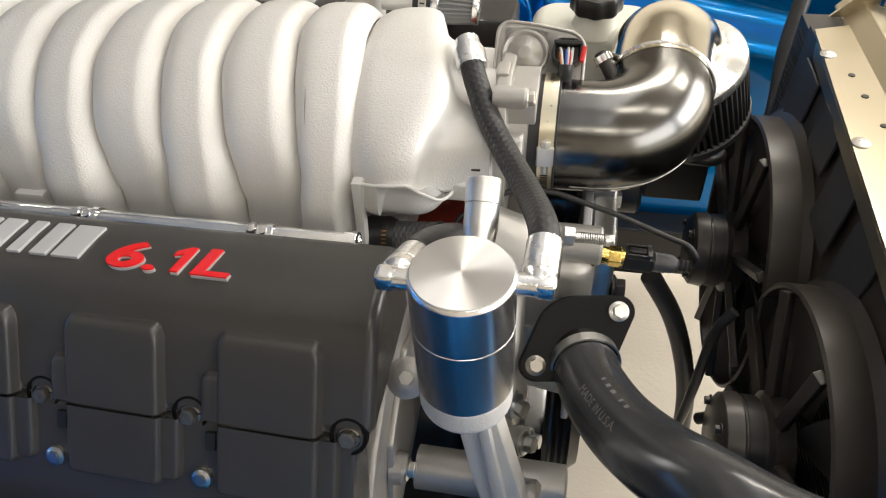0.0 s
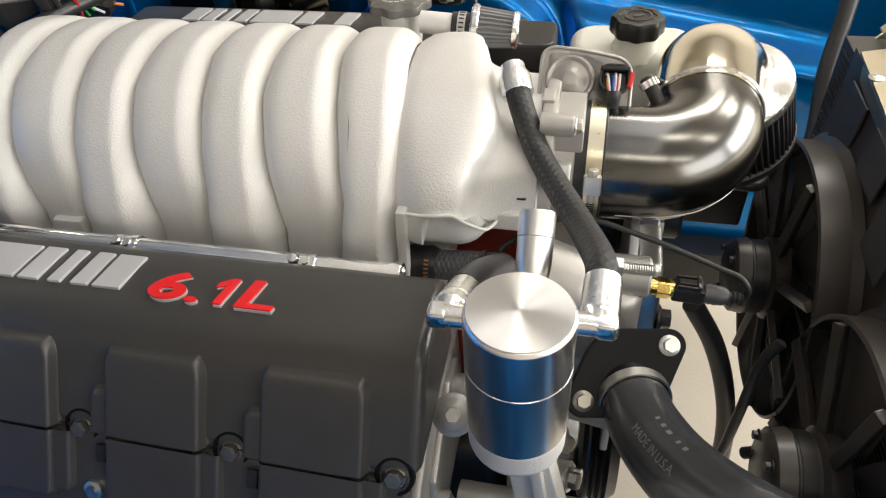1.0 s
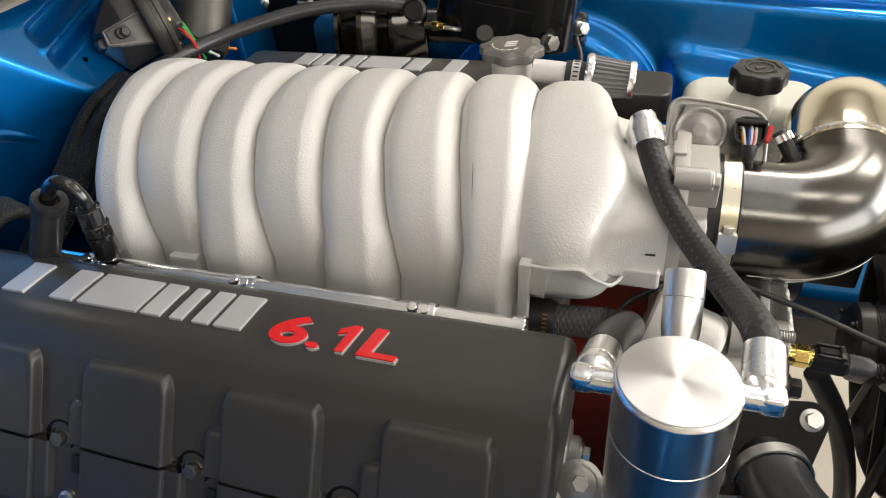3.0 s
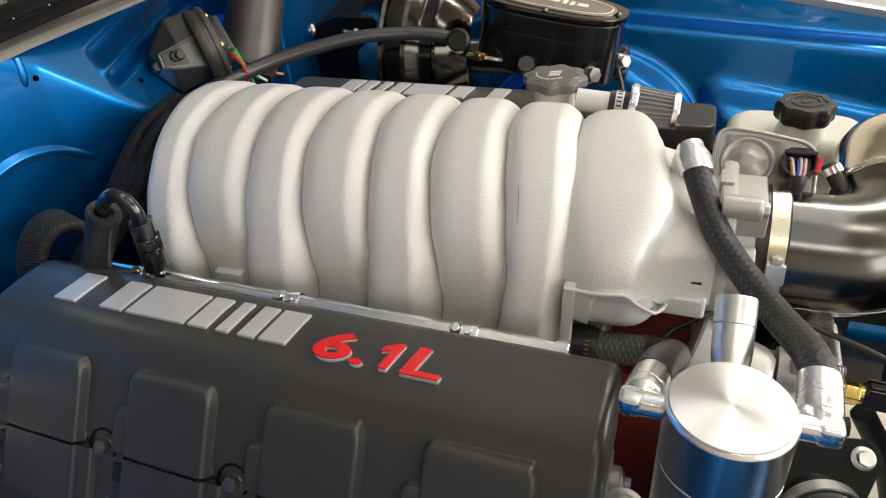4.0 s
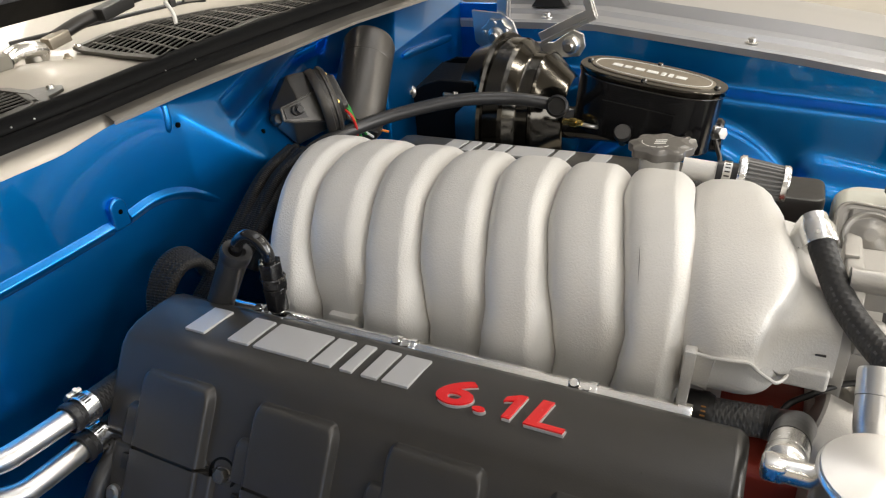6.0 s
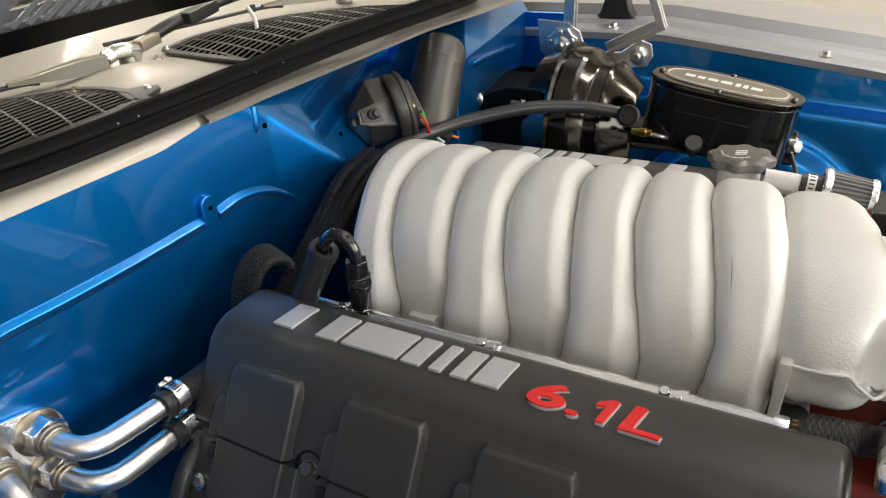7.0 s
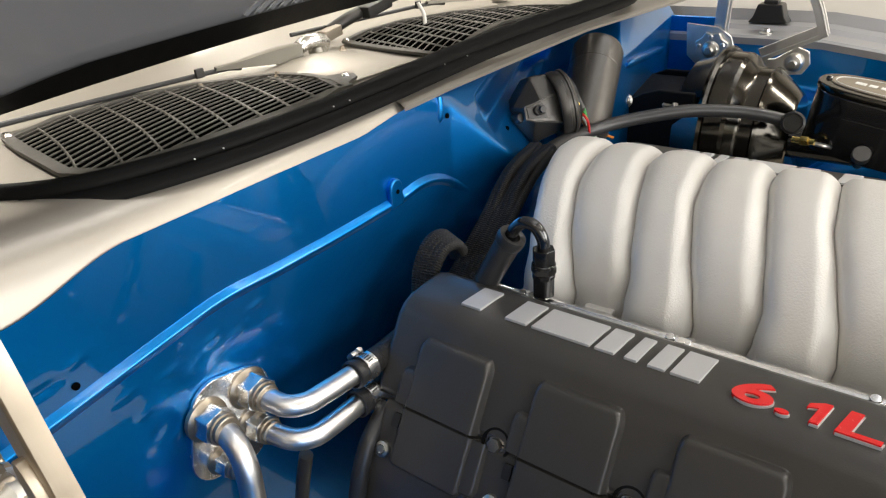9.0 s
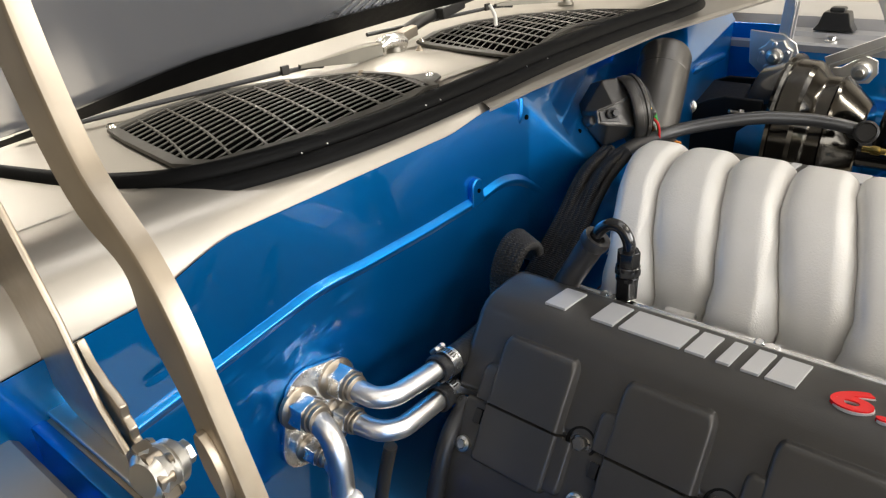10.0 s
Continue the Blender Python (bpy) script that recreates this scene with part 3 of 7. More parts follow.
with_screws(g2, [(-0.685, 0.163), (-0.528, 0.147), (-0.520, 0.462)], GZ)


def wiper(base, elbow, tip, label):
    """Pivot boss, a bright hook over it, a folded arm that tapers away from the hook, and a thin blade."""
    w = thing("windscreen_wiper", base, label, "wiper", "wipers")
    b, k, t = Vector(base), Vector(elbow), Vector(tip)
    along = (k - b).normalized()
    side = Vector((-along.y, along.x, 0)).normalized()
    root = b + along * 0.034 + Vector((0.016, 0, 0))
    part("pivot", lathe([(0, 0.010), (0.006, 0.010), (0.009, 0.006), (0.010, -0.004), (0.013, -0.010)], Matrix.Translation(b), 20), WIPERGREY, w)
    part("hook", sweep([root + Vector((0, 0, 0.010)), root.lerp(b, 0.4) + Vector((0.004, 0, 0.014)), b + Vector((0.009, 0.004, 0.011)), b + Vector((0.004, 0.006, 0.000))], 0.0085, 14, 8, radii=[(0, 0.9), (0.5, 1), (1, 0.7)]), POLISHED, w, "bright hook over the pivot")
    tall, thick = [0.021, 0.019, 0.014, 0.008, 0.004], [0.0075, 0.0075, 0.006, 0.004, 0.003]

    def arm(i, c):
        p = root.lerp(k, i / 4)
        up, out = ((0.1, 1), (0.92, 1), (1, 0.6), (1, -0.6), (0.92, -1), (0.1, -1))[c]
        return p + Vector((0, 0, -0.003 * (1 - i / 4) + tall[i] * (up - 0.1))) + side * (out * thick[i])

    part("arm", surface(arm, list(range(5)), list(range(6)), True), WIPERGREY, w, "folded satin steel wiper arm")
    part("blade", sweep([b.lerp(k, 0.75) + Vector((-0.004, 0, -0.003)), k + Vector((-0.002, 0, -0.001)), k.lerp(t, 0.5), t], 0.0026, 8, 8), RUBBER, w)
    part("blade_clip", box((0.004, 0.010, 0.010), pose(k.x, k.y - 0.02, k.z + 0.002), 0.001), DARKMETAL, w)
    return w


wiper((-0.672, 0.100, 1.09), (-0.700, -0.020, 1.092), (-0.735, -0.30, 1.090), "satin wiper arm parked on the cowl")
wiper((-0.675, 0.50, 1.095), (-0.71, 0.36, 1.10), (-0.735, 0.12, 1.10), "black wiper blade and arm parked on the cowl")
lk = thing("wiper_linkage", (-0.70, 0.25, 1.09), "black wiper linkage rod with pale joint", "linkage")
part("end_block", box((0.015, 0.030, 0.013), pose(-0.693, 0.146, 1.100, 8, 0, 4), 0.002), LIDTAN, lk, "brown end block")
part("housing", box((0.020, 0.052, 0.015), pose(-0.694, 0.232, 1.117, 8, 0, 4), 0.003), PLASTIC, lk)
part("rod", sweep([(-0.70, 0.150, 1.101), (-0.70, 0.20, 1.112), (-0.71, 0.30, 1.12), (-0.72, 0.45, 1.125)], 0.0075, 10, 6, radii=[(0, 1.0), (0.3, 1.1), (0.35, 0.7), (1, 0.7)]), DARKMETAL, lk)
part("joint", box((0.012, 0.05, 0.01), pose(-0.70, 0.32, 1.125, 0, 0, 12), 0.003), STEEL, lk)
part("stalk", sweep([(-0.66, 0.29, 1.087), (-0.663, 0.292, 1.10), (-0.67, 0.29, 1.114)], 0.0025, 8, 5), PALE, lk)
for x, y in ((-0.634, 0.006), (-0.655, 0.125), (-0.68, -0.055)):
    solo("cowl_screw", lathe([(0, 0.006), (0.002, 0.006), (0.003, 0.003), (0.0045, 0.002), (0.005, 0.0)], Matrix.Translation((x, y, cowl_top(y, x).z)), 12), YZINC, "small plated screw on the cowl", "screw", "cowl screws")

# windscreen and dash
ws = thing("windscreen", (-0.78, 0.17, 1.10), "raked tinted windscreen glass", "windscreen", kind="structure")


def screen(y, v):
    bow = 0.10 * ((y - 0.17) / 0.75) ** 2
    return Vector((-1.06 - bow - 0.70 * v, y, 1.120 + 0.50 * v))


part("glass", surface(screen, steps(-0.55, 0.89, 30), steps(0, 1, 12)), GLASS, ws)
roof = thing("car_roof", (-1.9, 0.17, 1.5), "grey silver car roof behind the windscreen", "roof", kind="structure")
part("skin", span(-3.2, -1.72, -0.5, 0.84, 1.60, 1.64, 0.03, 3), GREYSILVER, roof)
part("pillar", sweep([(-1.11, -0.58, 1.10), (-1.45, -0.54, 1.37), (-1.75, -0.5, 1.61)], 0.03, 10, 4), GREYSILVER, roof)
part("pillar", sweep([(-1.11, 0.92, 1.10), (-1.45, 0.88, 1.37), (-1.75, 0.84, 1.61)], 0.03, 10, 4), GREYSILVER, roof)

# hood, propped open on its hinges
hood = thing("hood", (-0.46, 0.2, 1.17), "open grey silver hood raised over the engine bay", "hood")
CAR = 0.203  # the car's centre line
HANG = radians(39)


def hood_pt(y, s, t):
    """s along the hood from its rear edge, t its thickness upwards."""
    u = (y - CAR) / 0.70
    crown = 0.035 * (1 - u * u)
    return Vector((-0.565 + s * math.cos(HANG) - (t + crown) * math.sin(HANG), y, 1.1070 + s * math.sin(HANG) + (t + crown) * math.cos(HANG)))


HY0, HY1 = CAR - 0.70, CAR + 0.70
def band_width(y):
    t = min(1, max(0, (0.70 - 0.15 - abs(y - CAR)) / 0.12))
    return 0.002 + 0.026 * t


def slot_width(y):
    return 0.030 * min(1, max(0, (0.284 - abs(y - CAR)) / 0.006))


for high in (0.03, 0.018):
    part("rear_strip", surface(lambda y, v: hood_pt(y, v * (0.004 + band_width(y)), high), steps(HY0, HY1, 240), steps(0, 1, 2)), HOODPAINT, hood)
    part("skin", surface(lambda y, v: hood_pt(y, 0.004 + band_width(y) + slot_width(y) + v * (1.35 - 0.004 - band_width(y) - slot_width(y)), high), steps(HY0, HY1, 240), steps(0, 1, 14)), HOODPAINT, hood)
part("edge", sweep([hood_pt(y, 0.002, 0.024) for y in steps(HY0, HY1, 16)], 0.005, 8, 3), HOODPAINT, hood)


part("rear_seal_band", surface(lambda y, v: hood_pt(y, -0.003 + (band_width(y) + 0.007) * v, 0.0135), steps(HY0 + 0.1, HY1 - 0.1, 40), steps(0, 1, 3)), SEAL, hood, "black band along the hood's rear edge")
for i in range(39):
    y = CAR - 0.2755 + 0.0145 * i
    part("louvre_bar", surface(lambda a, b: hood_pt(y + a + 0.45 * b, 0.003 + band_width(y) + b, 0.018 - 0.9 * abs(a)), [-0.0036, -0.0012, 0.0012, 0.0036], [0, 0.0325]), HOODPAINT, hood)
for y0, y1, s0, s1 in ((HY0, HY0 + 0.10, 0.10, 1.35), (HY1 - 0.10, HY1, 0.10, 1.35), (HY0 + 0.1, HY1 - 0.1, 1.22, 1.35), (CAR - 0.05, CAR + 0.05, 0.12, 1.22)):
    part("brace", add(surface(lambda y, s: hood_pt(y, s, 0.0), steps(y0, y1, 6), steps(s0, s1, 12)), surface(lambda y, s: hood_pt(y, s, 0.018), [y0, y1], steps(s0, s1, 12))), HOODPAINT, hood)


# fenders
def fender(side, label):
    """Inner fender with a stepped blue panel, and the silver flange and skin above it. side: 1 far, -1 near."""
    f = thing("fender_far" if side > 0 else "fender_near", (0, CAR + side * 0.68, 0.5), label, "fender", kind="structure")

    def top(x):
        return (0.985 if side > 0 else 0.996) - 0.13 * max(0, x + 0.27) - 0.03 * max(0, x - 0.05)

    rows = [(0, v) for v in steps(0, 1, 110)] + [(1, v) for v in steps(0.08, 1, 12)] + [(2, v) for v in steps(0.05, 1, 18)]

    def inner(x, row):
        ledge = 0.880 - 0.066 * (x + 0.043)
        lo, hi = ((0.32, ledge - 0.012), (ledge - 0.012, ledge + 0.012), (ledge + 0.012, top(x) - 0.010))[row[0]]
        z = lo + (hi - lo) * row[1]
        d = 0.63
        drop = top(x) - z
        d -= 0.035 * (1 / (1 + math.exp(-(ledge - z) / 0.0022)))
        d -= 0.06 * (1 / (1 + math.exp(-(drop - 0.15) / 0.006))) * (1 / (1 + math.exp(-(x - 0.09) / 0.006)))
        r = math.hypot(x + 0.10, max(0.0, z - 0.64))
        d -= 0.045 / (1 + math.exp((r - 0.193) / 0.005))
        if side < 0:
            d -= 0.45 * max(0, 0.80 - z)
        else:
            d += 0.17 * (z - 0.90)
        return Vector((x, CAR + side * (d + 0.01), z))

    part("inner_panel", surface(inner, steps(-0.50, 0.62, 260), rows), BLUE, f)
    part("arch_bead", sweep([Vector((-0.10 + 0.194 * math.cos(a), CAR + side * (0.603 + (0.17 * (0.194 * math.sin(a) - 0.26) if side > 0 else 0)), 0.64 + 0.194 * math.sin(a))) for a in steps(0.2, 2.6, 24)], 0.0105, 14, 4), BLUE, f)

    def rail(x, v):
        p = [(0.638, -0.016), (0.634, -0.004), (0.638, 0.0), (0.675, 0.002), (0.682, 0.010), (0.71, 0.012), (0.72, 0.030), (0.88, 0.034), (0.95, 0.0), (0.98, -0.15), (0.98, -0.33)]
        d, h = p[v]
        return Vector((x, CAR + side * d, top(x) + h))

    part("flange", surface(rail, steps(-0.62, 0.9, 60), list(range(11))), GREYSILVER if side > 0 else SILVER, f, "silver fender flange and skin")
    for x in (-0.36, -0.018, 0.205, 0.40):
        part("bolt", hex_head(frame_z((x, CAR + side * 0.656, top(x) + 0.001), (0, 0, 1)), 0.0065, 0.008, 1.6), STEEL, f)
    if side > 0:
        bump = part("rubber_stop", prism([(-0.034, 0), (0.034, 0), (0.026, 0.011), (0.020, 0.032), (-0.020, 0.032), (-0.026, 0.011)], -0.016, 0.016, frame_z((-0.365, CAR + 0.695, top(-0.365) + 0.013), (0, -1, 0), (1, 0, 0)), 0.003), PLASTIC, f, "black rubber hood stop")
        part("stop_pad", span(-0.377, -0.353, CAR + 0.684, CAR + 0.706, top(-0.365) + 0.044, top(-0.365) + 0.052, 0.003), RUBBER, bump)
    return f, top


solo("fender_corner", span(-0.60, -0.43, 0.842, 0.850, 0.86, 1.012, 0.003), BLUE, "blue corner panel between firewall and fender", "panel", kind="structure")
fender(1, "blue inner fender with silver flange, driver's side")
fender(-1, "blue inner fender with silver flange, passenger's side")
solo("fender_strip", span(-0.62, -0.30, -0.4235, -0.4145, 0.94, 0.9965, 0.002), BLUE, "blue painted strip between hinge and fender flange", "panel", kind="structure")
solo("splash_shield", span(-0.15, 0.36, 0.705, 0.80, 0.22, 0.46, 0.01), VOIDBLACK, "black splash shield under the far inner fender", "shield", kind="structure")
solo("front_panel", span(0.64, 0.68, -0.55, 0.90, 0.55, 0.86, 0.01), SILVER, "silver nose panel ahead of the radiator", "panel", kind="structure")
for side in (-1, 1):
    solo("frame_rail", span(-0.6, 0.6, CAR + side * 0.44 - 0.03, CAR + side * 0.44 + 0.03, 0.32, 0.42, 0.006), DARKMETAL, "dark chassis rail under the engine", "chassis rail", "chassis rails")


def hood_hinge(y, n, metal, outline, gear, pivot, arms, label, boss=1.0):
    """Plate with a gear-shaped boss, pivots and two flat arms that rise to the hood."""
    h = thing("hood_hinge_assembly", (gear[0], y, outline[0][1] - 0.06), label, "hinge", "hood hinges")
    mp = frame_z((0, y, 0), (0, n, 0), (1, 0, 0))
    flip = 1 if (mp.to_3x3() @ Vector((0, 1, 0))).z > 0 else -1
    poly = [(a, flip * b) for a, b in outline]
    part("plate", prism(poly, -0.003, 0.003, mp, 0.0015), metal, h)
    cog = [(boss * (0.030 if i % 2 else 0.025) * math.cos(math.tau * i / 16), boss * (0.030 if i % 2 else 0.025) * math.sin(math.tau * i / 16)) for i in range(16)]
    part("gear_boss", prism(cog, 0.003, 0.012, mp @ Matrix.Translation((gear[0], flip * gear[1], 0)), 0.002), metal, h)
    for a, b in (gear, pivot):
        m = mp @ Matrix.Translation((a, flip * b, 0))
        part("pivot", add(lathe([(0, 0.024), (0.006, 0.024), (0.007, 0.02), (0.012, 0.018), (0.015, 0.012), (0.015, 0.003)], m, 24), prism(hexagon(0.007), 0.02, 0.028, m, 0.0008)), STEEL, h)
    for a in range(5):
        t = math.tau * a / 5 + 0.4
        part("rivet", lathe([(0, 0.015), (0.003, 0.0148), (0.0045, 0.012)], mp @ Matrix.Translation((gear[0] + 0.021 * boss * math.cos(t), flip * gear[1] + 0.021 * boss * math.sin(t), 0)), 12), metal, h)
    for pts, w, dy in arms:
        left, right = [], []
        path = smooth_path([(a, 0, b) for a, b in pts], 8) if len(pts) > 2 else [Vector((a, 0, b)) for a, b in pts]
        for i, c in enumerate(path):
            d = (path[min(i + 1, len(path) - 1)] - path[max(i - 1, 0)]).normalized()
            left.append((c.x - d.z * w, flip * (c.z + d.x * w)))
            right.append((c.x + d.z * w, flip * (c.z - d.x * w)))
        part("arm", prism(left + right[::-1], dy, dy + 0.006, mp, 0.0012), metal, h, "plated steel hinge arm")
        part("arm_rib", prism([(0.35 * a[0] + 0.65 * b[0], 0.35 * a[1] + 0.65 * b[1]) for a, b in zip(left, right)] + [(0.15 * a[0] + 0.85 * b[0], 0.15 * a[1] + 0.85 * b[1]) for a, b in zip(left, right)][::-1], dy + 0.005, dy + 0.010, mp, 0.001), metal, h)
    return h


hood_hinge(0.79, -1, SATIN, [(-0.475, 1.01), (-0.47, 0.955), (-0.44, 0.93), (-0.35, 0.935), (-0.305, 0.935), (-0.280, 0.938), (-0.270, 0.955), (-0.274, 0.975), (-0.293, 0.982), (-0.325, 0.960), (-0.385, 0.958), (-0.398, 0.992), (-0.42, 1.006)],
           (-0.427, 0.970), (-0.293, 0.958), [([(-0.419, 0.985), (-0.416, 1.06)], 0.012, -0.010), ([(-0.416, 1.05), (-0.417, 1.195)], 0.009, -0.008), ([(-0.345, 0.967), (-0.254, 1.012)], 0.0105, 0.008),
                                   ([(-0.254, 1.005), (-0.276, 1.06), (-0.33, 1.15), (-0.35, 1.22)], 0.008, 0.016)], "bright plated hood hinge bolted to the fender")
near_hinge = hood_hinge(-0.412, 1, YZINC, [(-0.535, 0.995), (-0.53, 0.93), (-0.25, 0.90), (-0.25, 0.95), (-0.33, 0.985), (-0.36, 0.996)], (-0.382, 1.006), (-0.285, 0.935),
                        [], "yellow zinc hood hinge bolted to the fender", 0.62)
part("fold", span(-0.535, -0.372, -0.4130, -0.3995, 0.9965, 1.0005, 0.0015), STEEL, near_hinge, "folded top edge of the hinge plate")


def pressed_arm(spine, widths, y0, reach, t):
    """A pressed steel arm: a flat web of uneven width beside its spine, and a flange that turns in along the spine."""
    path = smooth_path([(a, 0, b) for a, b in spine], 6)
    n = len(path) - 1
    web, fold_line = [], []
    for i, c in enumerate(path):
        d = (path[min(i + 1, n)] - path[max(i - 1, 0)]).normalized()
        side = Vector((d.z, 0, -d.x))
        if side.x > 0:
            side = -side
        u = i / n * (len(widths) - 1)
        k = min(int(u), len(widths) - 2)
        f = u - k
        w = widths[k] + (widths[k + 1] - widths[k]) * f * f * (3 - 2 * f)
        web.append(c + side * w)
        fold_line.append((c, side))
    bm = bmesh.new()
    rows = []
    for (c, side), e in zip(fold_line, web):
        section = [(e, y0), (c - side * 0.0, y0), (c - side * 0.0018, y0 + 0.0010), (c - side * 0.0024, y0 + 0.0030), (c - side * 0.0024, y0 + reach), (c - side * 0.0006, y0 + reach), (c, y0 + t + 0.001), (e, y0 + t)]
        rows.append([bm.verts.new((p.x, y, p.z)) for p, y in section])
    for a, b in zip(rows, rows[1:]):
        for i in range(8):
            bm.faces.new((a[i], a[(i + 1) % 8], b[(i + 1) % 8], b[i]))
    bm.faces.new(rows[0])
    bm.faces.new(rows[-1][::-1])
    return bm


part("arm", pressed_arm([(-0.268, 0.985), (-0.284, 1.035), (-0.299, 1.085), (-0.310, 1.122), (-0.323, 1.146), (-0.346, 1.171), (-0.358, 1.200), (-0.366, 1.235), (-0.374, 1.29)],
                        [0.020, 0.019, 0.014, 0.020, 0.012, 0.019, 0.021, 0.023, 0.023], -0.410, 0.009, 0.003), YZINC, near_hinge, "plated steel hinge arm with a turned edge")
part("arm_slot", prism([(0.0055 * math.cos(a), 0.016 * math.sin(a)) for a in steps(0, math.tau * 15 / 16, 15)], -0.0008, 0.0032, frame_z((-0.300, -0.4106, 1.064), (0, -1, 0), (1, 0, 0)) @ pose(0, 0, 0, 0, 0, 18), 0.0006), YZINC, near_hinge, "pressed oval in the arm")
part("arm", prism([(-0.408, 0.996), (-0.428, 1.024), (-0.436, 1.045), (-0.443, 1.072), (-0.457, 1.104), (-0.478, 1.150), (-0.505, 1.21), (-0.560, 1.20), (-0.535, 1.135), (-0.514, 1.076), (-0.503, 1.046), (-0.494, 1.018), (-0.470, 1.003), (-0.425, 0.992)],
                  0.4005, 0.4045, frame_z((0, 0, 0), (0, -1, 0), (1, 0, 0)), 0.0014), YZINC, near_hinge, "plated steel hinge arm")
teeth = [(-0.455, 1.050), (-0.444, 1.057), (-0.439, 1.044), (-0.428, 1.034), (-0.4225, 1.0315), (-0.416, 1.026), (-0.4165, 1.019), (-0.412, 1.013), (-0.4125, 1.007), (-0.405, 0.999), (-0.404, 0.990), (-0.428, 0.990)]
part("quadrant", prism(teeth[::-1], 0.3935, 0.3985, frame_z((0, 0, 0), (0, -1, 0), (1, 0, 0)), 0.0012), YZINC, near_hinge, "notched quadrant plate")
part("spring_eye", lathe([(0, -0.010), (0.009, -0.010), (0.0125, -0.006), (0.0125, -0.001), (0.008, 0.0), (0.008, 0.002), (0.013, 0.003), (0.013, 0.009), (0.009, 0.013), (0, 0.013)], frame_z((-0.380, -0.400, 1.008), (0.25, -0.9, 0.2)), 28), STEEL, near_hinge, "bright pivot stud")

# ---- engine: block, heads, front ----
block = thing("engine_block", (-0.18, MID, 0.45), "orange-red painted engine block", "engine block")
part("crankcase", span(-0.43, 0.085, MID - 0.17, MID + 0.17, 0.45, 0.70, 0.02, 3), DARKMETAL, block, "dark oily crankcase")
part("valley", span(-0.42, 0.10, MID - 0.12, MID + 0.12, 0.69, 0.835, 0.01, 3), BLOCKRED, block)
for side in (-1, 1):
    hd = thing("cylinder_head", (-0.18, MID + side * 0.2, 0.7), "bare cast aluminium cylinder head", "cylinder head", "cylinder heads")
    part("casting", prism([(MID + side * a, b) for a, b in ((0.11, 0.70), (0.13, 0.845), (0.17, 0.865), (0.27, 0.80), (0.335, 0.735), (0.29, 0.66))], -0.425, 0.045,
                          frame_z((0, 0, 0), (1, 0, 0), (0, 1, 0)), 0.006), CASTB, hd)
    part("front_pad", prism([(MID + side * a, b) for a, b in ((0.15, 0.72), (0.155, 0.815), (0.19, 0.825), (0.25, 0.785), (0.27, 0.73))], 0.044, 0.050, frame_z((0, 0, 0), (1, 0, 0), (0, 1, 0)), 0.002), CASTB, hd)
    for a, b in ((0.175, 0.80), (0.25, 0.755)):
        part("boss", lathe([(0.013, 0.046), (0.013, 0.056), (0.011, 0.058), (0, 0.058)], frame_z((0, MID + side * a, b), (1, 0, 0), (0, 1, 0)), 20), CASTB, hd)
        part("bolt", hex_head(frame_z((0.058, MID + side * a, b), (1, 0, 0)), 0.007, 0.007), STEEL, hd)


PAD_EDGE = [(-0.0036, 0), (-0.0020, 0.02), (-0.0010, 0.09), (-0.0003, 0.28), (0.0002, 0.54), (0.0007, 0.77), (0.0014, 0.91), (0.0024, 0.98), (0.0040, 1)]


def pad_edge(d):
    for (d0, f0), (d1, f1) in zip(PAD_EDGE, PAD_EDGE[1:]):
        if d <= d1:
            return f0 + (f1 - f0) * max(0, (d - d0) / (d1 - d0))
    return 1.0


def pad_patch(top, down, face, u0, u1, s0, s1, end, rise, soft, begin=None):
    """A moulded pad that swells out of the cover with filleted edges; soft: how much rounder its upper edge is."""
    def fn(u, s):
        dr, dl, dt, db = u1 - u, u - u0, (s - s0) / soft, s1 - s
        a, b, r = min(dl, dr), min(dt, db), 0.006
        d = r - math.hypot(r - a, r - b) if a < r and b < r else min(a, b)
        h = (rise + 0.03 * (u - (u0 + u1) / 2)) * pad_edge(d)
        return top + Vector((u, 0, 0)) + down * s + face * (h - 0.0007)

    rim_steps = [-0.005, -0.0035, -0.0022, -0.0012, -0.0005, 0, 0.0005, 0.001, 0.0018, 0.0028, 0.0042, 0.006]
    us = [u0 + d for d in rim_steps] + steps(u0 + 0.010, u1 - 0.010, 8) + [u1 - d for d in rim_steps[::-1]]
    ss = [s0 + soft * d for d in rim_steps] if begin is None else [begin]
    ss += steps(ss[-1] + 0.004, end - 0.010, 6) + ([end - d for d in rim_steps[::-1]] if end == s1 else [end - 0.004, end])
    bm = surface(fn, us, ss)
    wall = [v for v in bm.verts if abs((v.co - top).dot(down) - (end if end != s1 else begin)) < 1e-5]
    wall.sort(key=lambda q: q.co.x)
    foot = [bm.verts.new(q.co - face * 0.014) for q in wall]
    for a, b, c, d in zip(wall, wall[1:], foot[1:], foot):
        bm.faces.new((a, b, c, d))
    return bm


